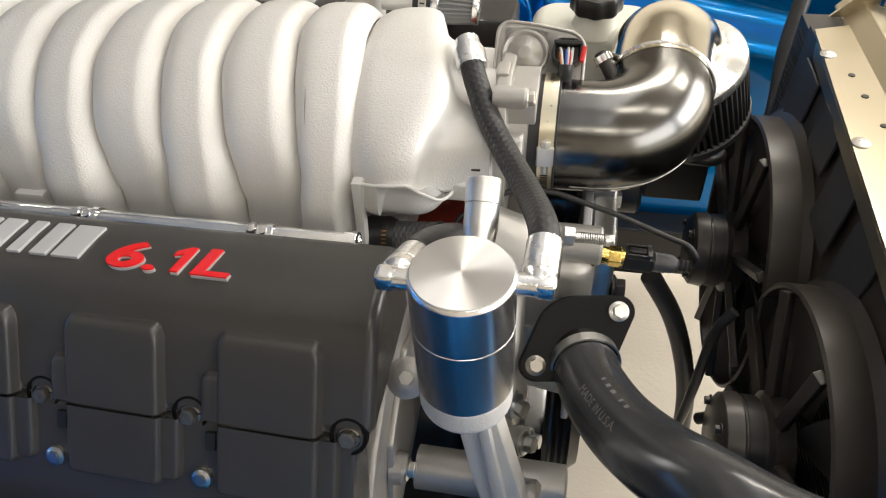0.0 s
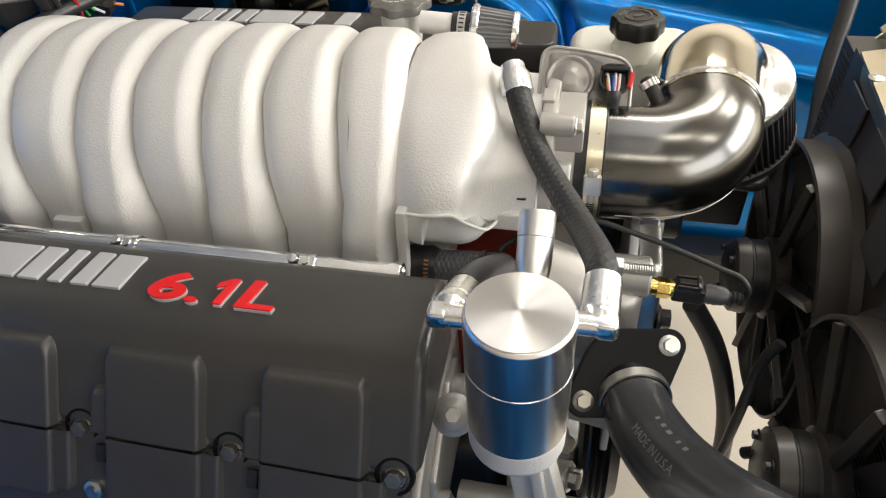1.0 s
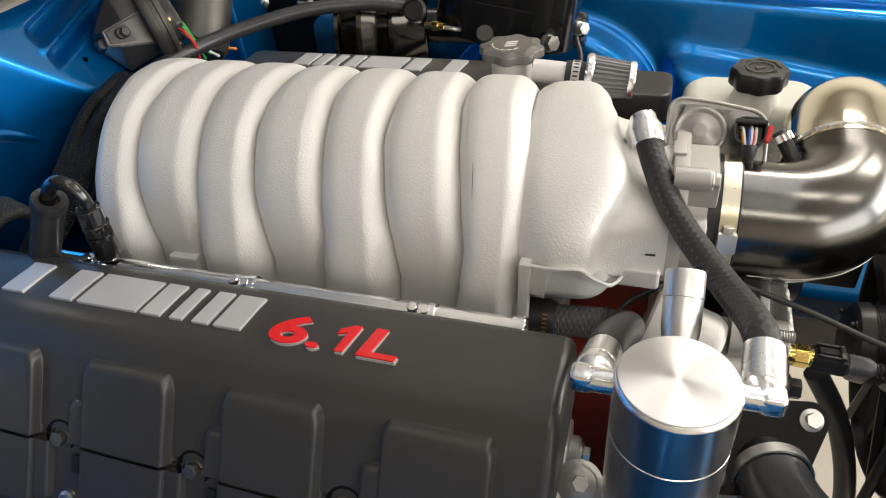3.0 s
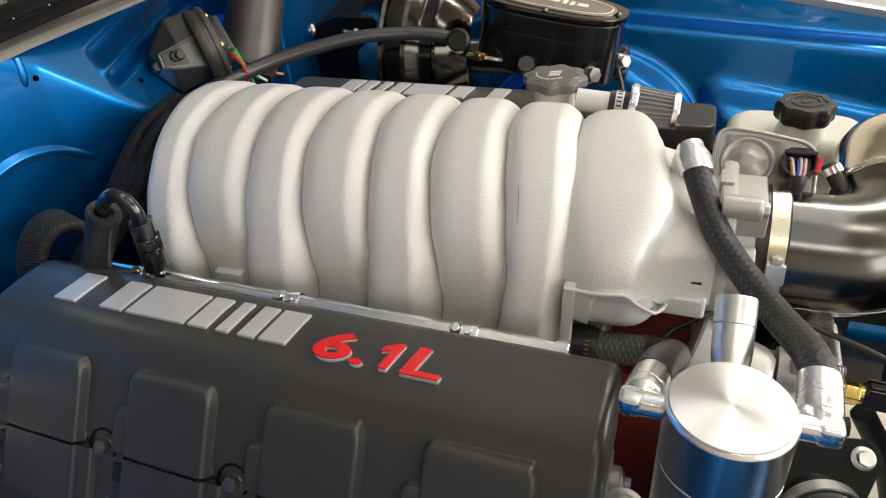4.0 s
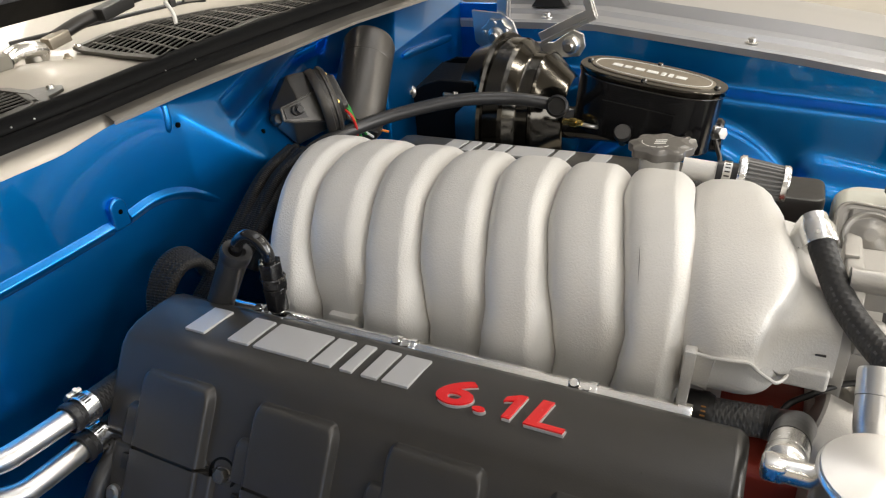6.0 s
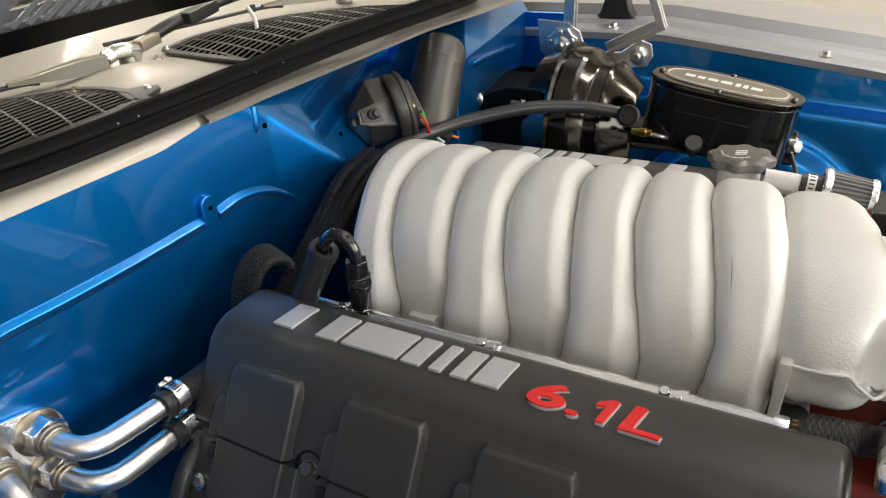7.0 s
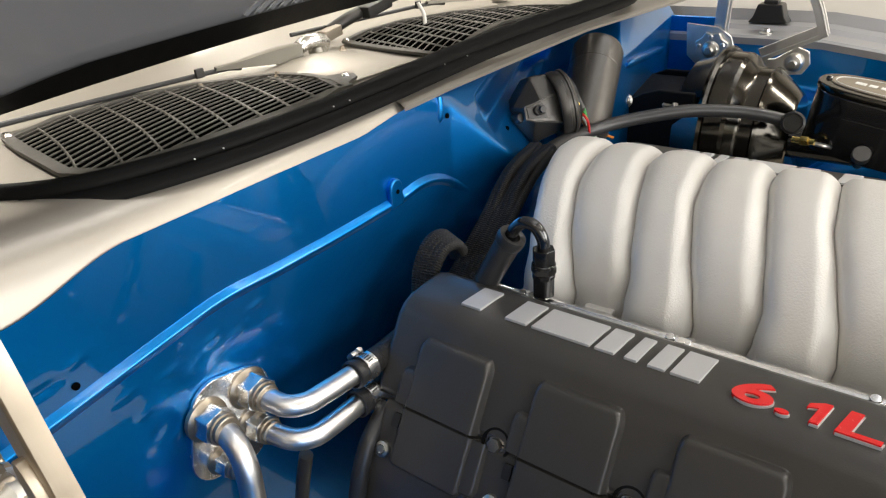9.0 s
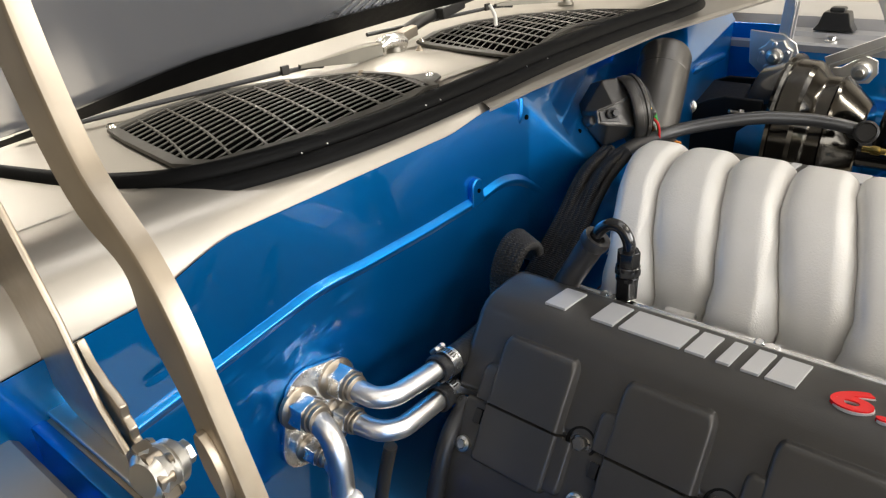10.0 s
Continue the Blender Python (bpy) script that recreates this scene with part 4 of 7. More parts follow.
def valve_cover(side, x0, x1, label):
    """Ribbed coil cover with raised pads, a dark seam, bolts and a badge. side: -1 near, 1 far."""
    v = thing("valve_cover", ((x0 + x1) / 2, MID + side * 0.25, 0.80), label, "valve cover", "valve covers")
    mx = frame_z((0, 0, 0), (1, 0, 0), (0, 1, 0))

    def q(pts):
        return [(MID - side * (a - MID) if side > 0 else a, b) for a, b in pts]

    up = [(-0.006, 0.862), (-0.006, 0.916), (-0.010, 0.9235), (-0.018, 0.9275), (-0.035, 0.9285), (-0.060, 0.9275), (-0.072, 0.9235), (-0.081, 0.916), (-0.092, 0.899), (-0.1205, 0.8555), (-0.110, 0.850)]
    part("cover", prism(q(up), x0, x1, mx, 0.008, 3, 50), COVER, v)
    low = [(-0.100, 0.850), (-0.1225, 0.8535), (-0.134, 0.835), (-0.156, 0.802), (-0.166, 0.775), (-0.166, 0.735), (-0.130, 0.735)]
    part("lower_cover", prism(q(low), x0 + 0.015, x1 - 0.01, mx, 0.004, 2, 40), COVER, v)
    part("seam", prism(q([(-0.09, 0.846), (-0.119, 0.8495), (-0.1195, 0.857), (-0.09, 0.857)]), x0 + 0.006, x1 - 0.006, mx), RUBBER, v)
    s2 = -1 if side < 0 else 1
    face = Vector((0, s2 * 0.836, 0.548))
    down = Vector((0, s2 * 0.548, -0.836))
    for i in range(4):
        xc = -0.351 + 0.111 * i if side < 0 else -0.30 + 0.1105 * i
        top = Vector((xc, MID + s2 * (MID + 0.0865), 0.9065))
        mp = Matrix.Translation(top) @ Matrix((Vector((1, 0, 0)), down, Vector((1, 0, 0)).cross(down))).transposed().to_4x4()
        if (mp.to_3x3() @ Vector((0, 0, 1))).dot(face) < 0:
            mp = Matrix.Translation(top) @ Matrix((Vector((-1, 0, 0)), down, Vector((-1, 0, 0)).cross(down))).transposed().to_4x4()
        sx = (mp.to_3x3() @ Vector((1, 0, 0))).x
        up_pad = pad_patch(top, down, face, -0.0355, 0.0355, 0.0, 0.080, 0.0610, 0.0085, 2.0)
        pb = part("pad", up_pad, COVER, v, "", 60)
        part("pad_step", pad_patch(top, down, face, -0.0475, -0.028, 0.029, 0.080, 0.0610, 0.0062, 1.4), COVER, pb)
        lp = part("lower_pad", pad_patch(top, down, face, -0.0355, 0.0365, 0.050, 0.113, 0.113, 0.0090, 1.0, 0.0632), COVER, v)
        part("lower_flange", pad_patch(top, down, face, 0.028, 0.0490, 0.050, 0.109, 0.109, 0.0068, 1.0, 0.0632), COVER, lp)
        part("latch", prism([(-sx * 0.044, 0.070), (-sx * 0.0365, 0.070), (-sx * 0.0365, 0.083), (-sx * 0.044, 0.083)][::(1 if sx < 0 else -1)], -0.01, 0.004, mp, 0.001), PLASTIC, lp)
        # added black ring: the recess shade round the bolt put into colour
        part("recess_shade_ring", lathe([(0.0132, -0.003), (0.0130, 0.0004), (0.0120, 0.0008), (0.0105, 0.0004), (0.0100, -0.004)], mp @ Matrix.Translation((sx * 0.054, 0.0605, 0)), 28), FLANGEBLACK, v, "black ring drawn for the shade in the bolt recess")
        bo = mp @ Matrix.Translation((sx * 0.054, 0.0615, -0.002))
        part("bolt_boss", lathe([(0.0105, -0.012), (0.0098, 0.002), (0.0082, 0.0025), (0.0078, 0.0)], bo, 24), COVER, v)
        part("bolt", add(lathe([(0, 0.0), (0.0075, 0.0), (0.0075, 0.0015), (0.0060, 0.002)], bo, 20), add(prism(hexagon(0.0058), 0.001, 0.0068, bo, 0.0006), lathe([(0.0018, 0.0069), (0.0036, 0.0069), (0.0036, 0.0073), (0.0018, 0.0073), (0.0018, 0.0069)], bo, 12))), AGEDSTEEL, v)
        bo = mp @ Matrix.Translation((-sx * 0.047, 0.105, 0.0005))
        part("bolt", add(lathe([(0, 0.0), (0.0075, 0.0), (0.007, 0.003), (0.0045, 0.004), (0.004, 0.003), (0, 0.003)], bo, 20), prism(hexagon(0.004), 0.002, 0.005, bo)), STEEL, v)
    return v


near_cover = valve_cover(-1, -0.425, 0.052, "satin black valve cover with silver and red badge")
far_cover = valve_cover(1, -0.41, 0.06, "satin black valve cover with silver badge, across the engine")
FACE_Z = 0.9283


def plate(poly, z0, z1, parent, mat, name="badge_plate"):
    return part(name, prism(poly, z0, z1, Matrix(), 0.0006), mat, parent)


# brand name on the covers: plain slanted silver bars of the letters' size
def badge_bars(parent, spots, y0, y1):
    for x0, x1 in spots:
        plate([(x0, y0), (x1, y0), (x1 + 0.004, y1), (x0 + 0.004, y1)], FACE_Z - 0.002, FACE_Z + 0.0016, parent, LETTER)


badge_bars(near_cover, [(-0.370, -0.350), (-0.326, -0.306), (-0.301, -0.250), (-0.246, -0.230), (-0.222, -0.212), (-0.204, -0.191), (-0.187, -0.166)], -0.0565, -0.0245)
badge_bars(far_cover, [(-0.338, -0.317), (-0.312, -0.299), (-0.291, -0.281), (-0.273, -0.258), (-0.253, -0.204), (-0.198, -0.178), (-0.153, -0.134)], 0.3605, 0.3925)


def lettering(text, x0, x1, y0, y1, z, depth, mat, parent, name, shear=0.0, bold=0.0011):
    """Raised characters of Blender's own font, fitted to a width and a height, their strokes thickened."""
    cu = bpy.data.curves.new(name, "FONT")
    cu.body, cu.extrude, cu.shear = text, 0.05, shear
    tmp = bpy.data.objects.new(name, cu)
    scene.collection.objects.link(tmp)
    bpy.context.view_layer.update()
    me = bpy.data.meshes.new_from_object(tmp.evaluated_get(bpy.context.evaluated_depsgraph_get()))
    bpy.data.objects.remove(tmp)
    xs, ys = ([v.co[i] for v in me.vertices] for i in range(2))
    bm = bmesh.new()
    for v in me.vertices:
        v.co = ((v.co.x - min(xs)) / (max(xs) - min(xs)) * (x1 - x0) + x0, (v.co.y - min(ys)) / (max(ys) - min(ys)) * (y1 - y0) + y0, z + (depth if v.co.z > 0 else -0.002))
    bm.from_mesh(me)
    bmesh.ops.remove_doubles(bm, verts=bm.verts, dist=0.00001)
    bmesh.ops.recalc_face_normals(bm, faces=bm.faces)
    push = {}
    for v in bm.verts:
        n = Vector()
        for f in v.link_faces:
            if abs(f.normal.z) < 0.5:
                n += f.normal
        push[v] = n.normalized() * bold if n.length > 0.01 else Vector()
    for v, d in push.items():
        v.co += Vector((d.x * 1.5, d.y * 0.8, 0))
    bpy.data.meshes.remove(me)
    return part(name, bm, mat, parent, smooth=25)


for ch, xa, xb, ya, yb in (("6", -0.1430, -0.1195, -0.0605, -0.0365), (".", -0.1145, -0.1085, -0.0605, -0.0575), ("1", -0.1015, -0.0835, -0.0605, -0.0365), ("L", -0.0790, -0.0545, -0.0605, -0.0365)):
    if ch == "1":
        flag = [(0.28, 0.0), (0.66, 0.0), (1.0, 1.0), (0.68, 1.0), (0.10, 0.80), (0.04, 0.60), (0.50, 0.70)]
        part("badge_backing", prism([(xa + 0.0026 + (xb - xa - 0.003) * a, ya - 0.0005 + (yb - ya) * b) for a, b in flag], FACE_Z - 0.002, FACE_Z + 0.0009, Matrix.Identity(4), 0.0003), LETTER, near_cover, "silver edge behind the red character")
        part("badge_character", prism([(xa + 0.002 + (xb - xa - 0.003) * a, ya + (yb - ya) * b) for a, b in flag], FACE_Z - 0.002, FACE_Z + 0.0022, Matrix.Identity(4), 0.0003), RED, near_cover)
        continue
    lettering(ch, xa + 0.0006, xb + 0.0008, ya - 0.0005, yb - 0.0005, FACE_Z, 0.0009, LETTER, near_cover, "badge_backing", 0.14, 0.0010)
    lettering(ch, xa, xb, ya, yb, FACE_Z, 0.0022, RED, near_cover, "badge_character", 0.14, 0.0010)

# fuel rail
rail_ob = thing("fuel_rail", (-0.19, 0.002, 0.905), "polished tubular fuel rail with clamps", "fuel rail")
RY, RZ = 0.0025, 0.9105
mrail = frame_z((0, RY, RZ), (1, 0, 0), (0, 1, 0))
part("tube", lathe([(0, -0.385), (0.0080, -0.385), (0.0080, 0.008), (0.0078, 0.0085)], mrail, 24), CHROME, rail_ob)
part("end_cap", lathe([(0.0078, 0.006), (0.0096, 0.0065), (0.0096, 0.0145), (0.009, 0.0155), (0.0074, 0.0155), (0.007, 0.013), (0, 0.013)], mrail, 24), CHROME, rail_ob)
for x in (-0.2, -0.0575, -0.335):
    c = part("clip", lathe([(0.0078, x - 0.009), (0.0094, x - 0.009), (0.0094, x - 0.004), (0.0084, x - 0.0035), (0.0084, x + 0.004), (0.0096, x + 0.0045), (0.0096, x + 0.0095), (0.0078, x + 0.0095)], mrail, 24), CHROME, rail_ob)
    part("clip_lug", lathe([(0, 0.0035), (0.0032, 0.0032), (0.0042, 0.0018), (0.0046, -0.003)], frame_z((x - 0.006, RY - 0.003, RZ + 0.0080), (0, -0.4, 0.9)), 16), CHROME, c)
    part("clip_screw", lathe([(0, 0.0025), (0.003, 0.0025), (0.0034, 0.0)], frame_z((x + 0.003, RY - 0.003, RZ + 0.0075), (0, -0.4, 0.9)), 12), CHROME, c)
for x in (-0.39, -0.28, -0.165, -0.055):
    part("bracket", span(x - 0.012, x + 0.012, -0.006, 0.026, 0.893, 0.899, 0.001), STEEL, rail_ob)

# ---- intake manifold ----
PITCH = 0.0567
HW, HH, ZB = 0.139, 0.099, 0.900


def prof(v):
    """Outline of the runners across the engine: v from -1 (near foot) over 0 (crown) to 1 (far foot)."""
    s = -1 if v < 0 else 1
    a = abs(v)
    if a > 0.82:
        return Vector((0, MID + s * HW, ZB - (a - 0.82) / 0.18 * 0.05)), Vector((0, s, 0))
    t = a / 0.82 * math.pi / 2
    y, z = MID + s * HW * math.sin(t), ZB + HH * math.cos(t)
    n = Vector((0, s * math.sin(t) / HW, math.cos(t) / HH)).normalized()
    return Vector((0, y, z)), n


def ramp(x, a, b):
    t = min(1, max(0, (x - a) / (b - a)))
    return t * t * (3 - 2 * t)


def valley(k, v):
    """x of the crease in front of runner k: the runners lean forwards towards the near foot."""
    crown, foot = -0.0135 - PITCH * (6 - k), 0.0115 - 0.0552 * (6 - k)
    lean = min(1, abs(v) / 0.82)
    if v < 0:
        sway = ([(0, 0), (0.2, 0.0035), (0.4, 0.0035), (0.6, -0.002), (0.8, -0.010), (1, -0.013)] if k == 6 else
                [(0, 0), (0.2, -0.001), (0.4, 0.005), (0.6, 0.009), (0.8, 0.0065), (0.9, 0.003), (1, 0.001)] if k % 2 == 0 else
                [(0, 0), (0.2, 0.0045), (0.4, 0.009), (0.6, 0.0098), (0.8, 0.000), (0.9, -0.0055), (1, -0.0080)])
        for (a0, f0), (a1, f1) in zip(sway, sway[1:]):
            if -v <= a1:
                return crown + (foot - crown) * lean + f0 + (f1 - f0) * (0.6 * (-v - a0) / (a1 - a0) + 0.4 * ramp(-v, a0, a1))
    return crown - 0.02 * lean


def runner(k):
    near = k % 2 == 0

    def fn(a, v):
        p, n = prof(v)
        l, r = valley(k - 1, v), valley(k, v)
        if k == 0:
            l += 0.006
        x = (l + r) / 2 + a * (r - l) / 2
        low = max(ramp(-v, 0.38, 0.8), ramp(v, 0.38, 0.8))
        tuck = ramp(-v, 0.38, 0.8) * (0 if near else 1) + ramp(v, 0.38, 0.8) * (1 if near else 0)
        deep = 0.0125 + 0.011 * low
        rec = 0.0145 * tuck
        if a < 0:
            off = -rec - (deep - rec) * (1 - (1 - abs(a) ** 4.2) ** 0.6)
        else:
            t = max(0, a - 0.36) / 0.64
            off = -rec - (deep - rec) * (0.72 * t * t * (1.75 - 0.75 * t) + 0.28 * t ** 7)
        if k == 0 and a < -0.3:
            off = -0.034 * (1 - (1 - ((-a - 0.3) / 0.7) ** 2.2) ** 0.6)
        return Vector((x, 0, 0)) + p + n * off

    lat = [-1, -0.995, -0.98, -0.95, -0.91, -0.85, -0.77, -0.65, -0.45, -0.2, 0.1, 0.3, 0.38, 0.45, 0.52, 0.6, 0.68, 0.76, 0.84, 0.9, 0.95, 0.98, 1]
    return surface(fn, lat, steps(-1, 1, 72))


intake = thing("intake_manifold", (-0.16, MID, 0.85), "sand-cast silver intake manifold with curved runners", "intake manifold")
for k in range(7):
    part("runner", runner(k), CAST, intake, "curved cast runner", 75)
part("rear_wall", surface(lambda v, f: Vector((valley(-1, v) + 0.0065, MID + (prof(v)[0].y - MID) * f * 0.80, ZB - 0.04 + (prof(v)[0].z - ZB + 0.04) * f * 0.80)), steps(-1, 1, 40), steps(0.02, 1, 4)), CAST, intake)
part("foot", span(-0.39, 0.03, MID - 0.115, MID + 0.115, 0.835, 0.868, 0.004), CAST, intake)
part("foot_boss", prism([(-0.016, -0.010), (0.014, -0.010), (0.012, 0.012), (-0.014, 0.012)], 0.86, 0.8985, Matrix.Translation((-0.285, 0.047, 0)), 0.004), CAST, intake)
part("scratch", sweep([prof(v)[0] + prof(v)[1] * 0.0001 + Vector((x, 0, 0)) for v, x in ((-0.300, -0.0420), (-0.335, -0.0400), (-0.365, -0.0388), (-0.43, -0.0365))], 0.00026, 6, 5, radii=[(0, 0.3), (0.4, 1), (1, 0.2)]), DARKMETAL, intake)
# plenum and neck: sections that shrink from the runners' outline to the throttle's bore
HEEL = [(-0.0250, 0.114, 0.062), (-0.0205, 0.1183, 0.067), (-0.0165, 0.1215, 0.071), (-0.009, 0.1265, 0.0750), (0.001, 0.1293, 0.0763)]
FALL = [(-0.020, 0.0), (-0.014, 0.012), (-0.009, 0.045), (-0.005, 0.10), (-0.0022, 0.17), (-0.0005, 0.26), (0.0005, 0.38), (0.0015, 0.52), (0.003, 0.66), (0.0055, 0.78),
        (0.009, 0.87), (0.014, 0.94), (0.020, 0.98), (0.028, 1.0)]


def curve(u, knots):
    """Smooth value over evenly eased knots."""
    for (u0, f0), (u1, f1) in zip(knots, knots[1:]):
        if u <= u1:
            return f0 + (f1 - f0) * ramp(u, u0, u1) * 0.5 + (f1 - f0) * 0.5 * max(0, (u - u0) / (u1 - u0))
    return knots[-1][1]


def end_edge(u):
    """x where the end of the plenum turns in: furthest forward on the near shoulder."""
    return curve(u, [(-1, 0.030), (-0.6, 0.036), (-0.25, 0.046), (0.0, 0.055), (0.2, 0.0625), (0.35, 0.0665), (0.5, 0.0665), (0.68, 0.0615), (0.82, 0.055), (0.93, 0.052), (1, 0.052)])


def oval(a, hw, hh, zb, low, cy, e1, e2):
    c, s = math.cos(a), math.sin(a)
    return cy - hw * (abs(c) ** e1) * (1 if c > 0 else -1), zb + (hh * max(0, s) ** e2 if s > 0 else low * s)


def ledge(x):
    """Height of the plenum's lower edge on the near side: it drops towards the neck."""
    return 0.936 - 0.015 * ramp(x, 0.044, 0.058) - 0.014 * ramp(x, 0.055, 0.067)


def plenum(i, a):
    u = math.cos(a)
    up = max(0, math.sin(a))
    if i < len(HEEL):
        x, hw, hh = HEEL[i]
        y, z = oval(a, hw, hh, 0.9125, 0.03, MID, 0.85, 0.80)
        return Vector((x + 0.020 * max(0, u), y, z))
    if i == len(HEEL) + len(FALL) + 1:
        return Vector((0.100, MID - 0.006, 0.913))
    start = 0.003 + 0.020 * max(0, u)
    if i == len(HEEL) + len(FALL):
        x, w = 0.100, 1.0
    else:
        dx, w = FALL[i - len(HEEL)]
        wide = 1 + 0.5 * ramp(u, 0.55, 1.0)
        x = min(0.096, max(start + (i - len(HEEL)) * 0.0008, end_edge(u) + dx * wide))
    y0, z0 = oval(a, 0.1297, 0.0755, 0.914, 0.028, MID, 0.85, 0.80)
    y1, z1 = oval(a, 0.080 + 0.010 * (1 - ramp(x, 0.04, 0.09)), 0.047, 0.913, 0.045, MID - 0.006, 0.55, 0.6)
    z = z0 + (z1 - z0) * w
    return Vector((x, y0 + (y1 - y0) * w, max(z, ledge(x)) if u > 0 else z))


part("plenum", surface(plenum, list(range(len(HEEL) + len(FALL) + 2)), [math.tau * i / 120 for i in range(120)], True), CAST, intake, "rounded cast plenum", 75)
part("skirt", sweep([(0.004, 0.0395, 0.9375), (0.012, 0.0388, 0.9370), (0.022, 0.0385, 0.9365), (0.034, 0.0392, 0.9368), (0.044, 0.0425, 0.9355), (0.051, 0.048, 0.926), (0.058, 0.055, 0.9165), (0.064, 0.062, 0.9085), (0.0685, 0.069, 0.9065), (0.071, 0.076, 0.9060), (0.072, 0.084, 0.906)], 0.0014, 8, 6), CAST, intake)
part("rib_corner", prism([(0.0005, -0.068), (0.0040, 0.0), (-0.0045, 0.0), (-0.0065, -0.068)], 0.0, 0.010, frame_z((0.0075, 0.0465, 0.9385), (0, -1, 0), (1, 0, 0)), 0.0018), CAST, intake)
part("belly", prism(round_rect(0.076, 0.222, 0.026), 0.887, 0.930, Matrix.Translation((0.0275, MID, 0)), 0.015, 4), CAST, intake)
part("neck_floor", span(0.054, 0.098, 0.0765, 0.25, 0.8965, 0.914, 0.003, 3), CAST, intake)
part("mark", span(0.086, 0.093, 0.0805, 0.0835, 0.925, 0.9262, 0.0003), RUBBER, intake)

# throttle body
tb = thing("throttle_unit", (0.12, MID, 0.85), "cast aluminium electronic throttle body", "throttle body")
TY, TZ = 0.158, 0.912
mtb = frame_z((0, TY, TZ), (1, 0, 0), (0, 1, 0))
part("flange", prism(round_rect(0.118, 0.118, 0.018), 0.098, 0.110, mtb, 0.002), CASTB, tb)
part("bore", lathe([(0, 0.108), (0.052, 0.108), (0.052, 0.125), (0.048, 0.126), (0.047, 0.146), (0, 0.146)], mtb, 40), CASTB, tb)
mpl = frame_z((0.128, 0.186, 0.966), (0, -0.73, 0.68), (1, 0, 0))


def rounded(corners, n=6):
    """Outline with each corner (x, y, radius) rounded off."""
    out = []
    for i, (x, y, r) in enumerate(corners):
        p = Vector((x, y))
        a = (Vector(corners[i - 1][:2]) - p).normalized()
        b = (Vector(corners[(i + 1) % len(corners)][:2]) - p).normalized()
        for t in steps(0, 1, n):
            q = p + r * (a * (1 - t) ** 2 + b * t ** 2)
            out.append((q.x, q.y))
    return out


def cup(outline, levels, m):
    """A hollow shell: the outline at each (scale, height), closed at the last."""
    bm = bmesh.new()
    rings = [[bm.verts.new(m @ Vector((x * k, y * k, h))) for x, y in outline] for k, h in levels]
    for a, b in zip(rings, rings[1:]):
        for i in range(len(a)):
            j = (i + 1) % len(a)
            bm.faces.new((a[i], a[j], b[j], b[i]))
    bm.faces.new(rings[-1])
    return bm


COVER_EDGE = [(-0.0385, -0.036, 0.006), (0.0375, -0.036, 0.006), (0.0375, 0.0225, 0.016), (-0.005, 0.0295, 0.004), (-0.0385, 0.0325, 0.014)]
part("motor_housing", prism(rounded([(x * 0.93, y * 0.93, r) for x, y, r in COVER_EDGE]), -0.034, 0.0, mpl, 0.003), CASTB, tb)
pl = part("cover_plate", prism(rounded(COVER_EDGE), -0.006, 0.0, mpl, 0.0015), DULLCAST, tb, "bare cast motor cover with raised rim")
rim_line = [mpl @ Vector((x * 0.955, y * 0.955, 0.0002)) for x, y in rounded(COVER_EDGE)]
part("rim", sweep(rim_line + rim_line[:1], 0.0015, 8, 2), DULLCAST, pl)
part("dome", lathe([(0.0202, -0.001), (0.0200, 0.0025), (0.0192, 0.0040), (0.0178, 0.0044), (0.0164, 0.0036), (0.0154, 0.0024), (0.0140, 0.0022), (0.0060, 0.0066), (0.0045, 0.0070), (0, 0.0070)], mpl @ Matrix.Translation((-0.0128, 0.0035, 0)), 48), DULLCAST, pl)
part("stamp_bar", box((0.013, 0.0012, 0.0006), mpl @ Matrix.Translation((-0.022, 0.0258, 0)), 0.0002), CASTB, pl)
con = thing("throttle_connector", (0.150, 0.182, 0.968), "rounded black wiring plug with coloured wires", "connector")
mc = mpl @ Matrix.Translation((0.0222, 0.0038, 0))
plug_line = round_rect(0.0240, 0.0212, 0.0075)
part("shell", cup(plug_line, [(0.9, -0.002), (0.96, 0.0), (1.0, 0.002), (1.0, 0.0145), (0.97, 0.0155), (0.84, 0.0155), (0.80, 0.0145), (0.78, 0.006)], mc), PLASTIC, con)
part("visor", box((0.023, 0.0035, 0.006), mc @ Matrix.Translation((0, 0.0065, 0.0145)), 0.0012), PLASTIC, con)
part("terminal_block", box((0.018, 0.012, 0.003), mc @ Matrix.Translation((0, -0.001, 0.0072)), 0.0006), DARKMETAL, con)
part("lock", box((0.0036, 0.0125, 0.007), mc @ Matrix.Translation((0.0125, -0.0025, 0.0145)) @ pose(0, 0, 0, 0, 0, -8), 0.0009), WIRES["red"], con, "red locking tab")
for cname, xa, ya, xb in (("white", -0.0065, 0.0030, -0.0035), ("orange", -0.0060, -0.0005, -0.0045), ("white", 0.0005, 0.0035, 0.0012), ("blue", -0.0010, 0.0015, -0.0005), ("red", 0.0025, 0.0005, 0.0025), ("white", 0.0040, 0.0030, 0.0038)):
    part("wire", sweep([mc @ Vector((xa, ya, 0.008)), mc @ Vector((xa * 0.9 + xb * 0.1, ya - 0.0005, 0.0125)), mc @ Vector((xa * 0.5 + xb * 0.5, ya - 0.0035, 0.0150)), mc @ Vector((xb, -0.0085, 0.0155)), mc @ Vector((xb * 0.7, -0.013, 0.0135))], 0.00105, 8, 6), WIRES[cname], con)
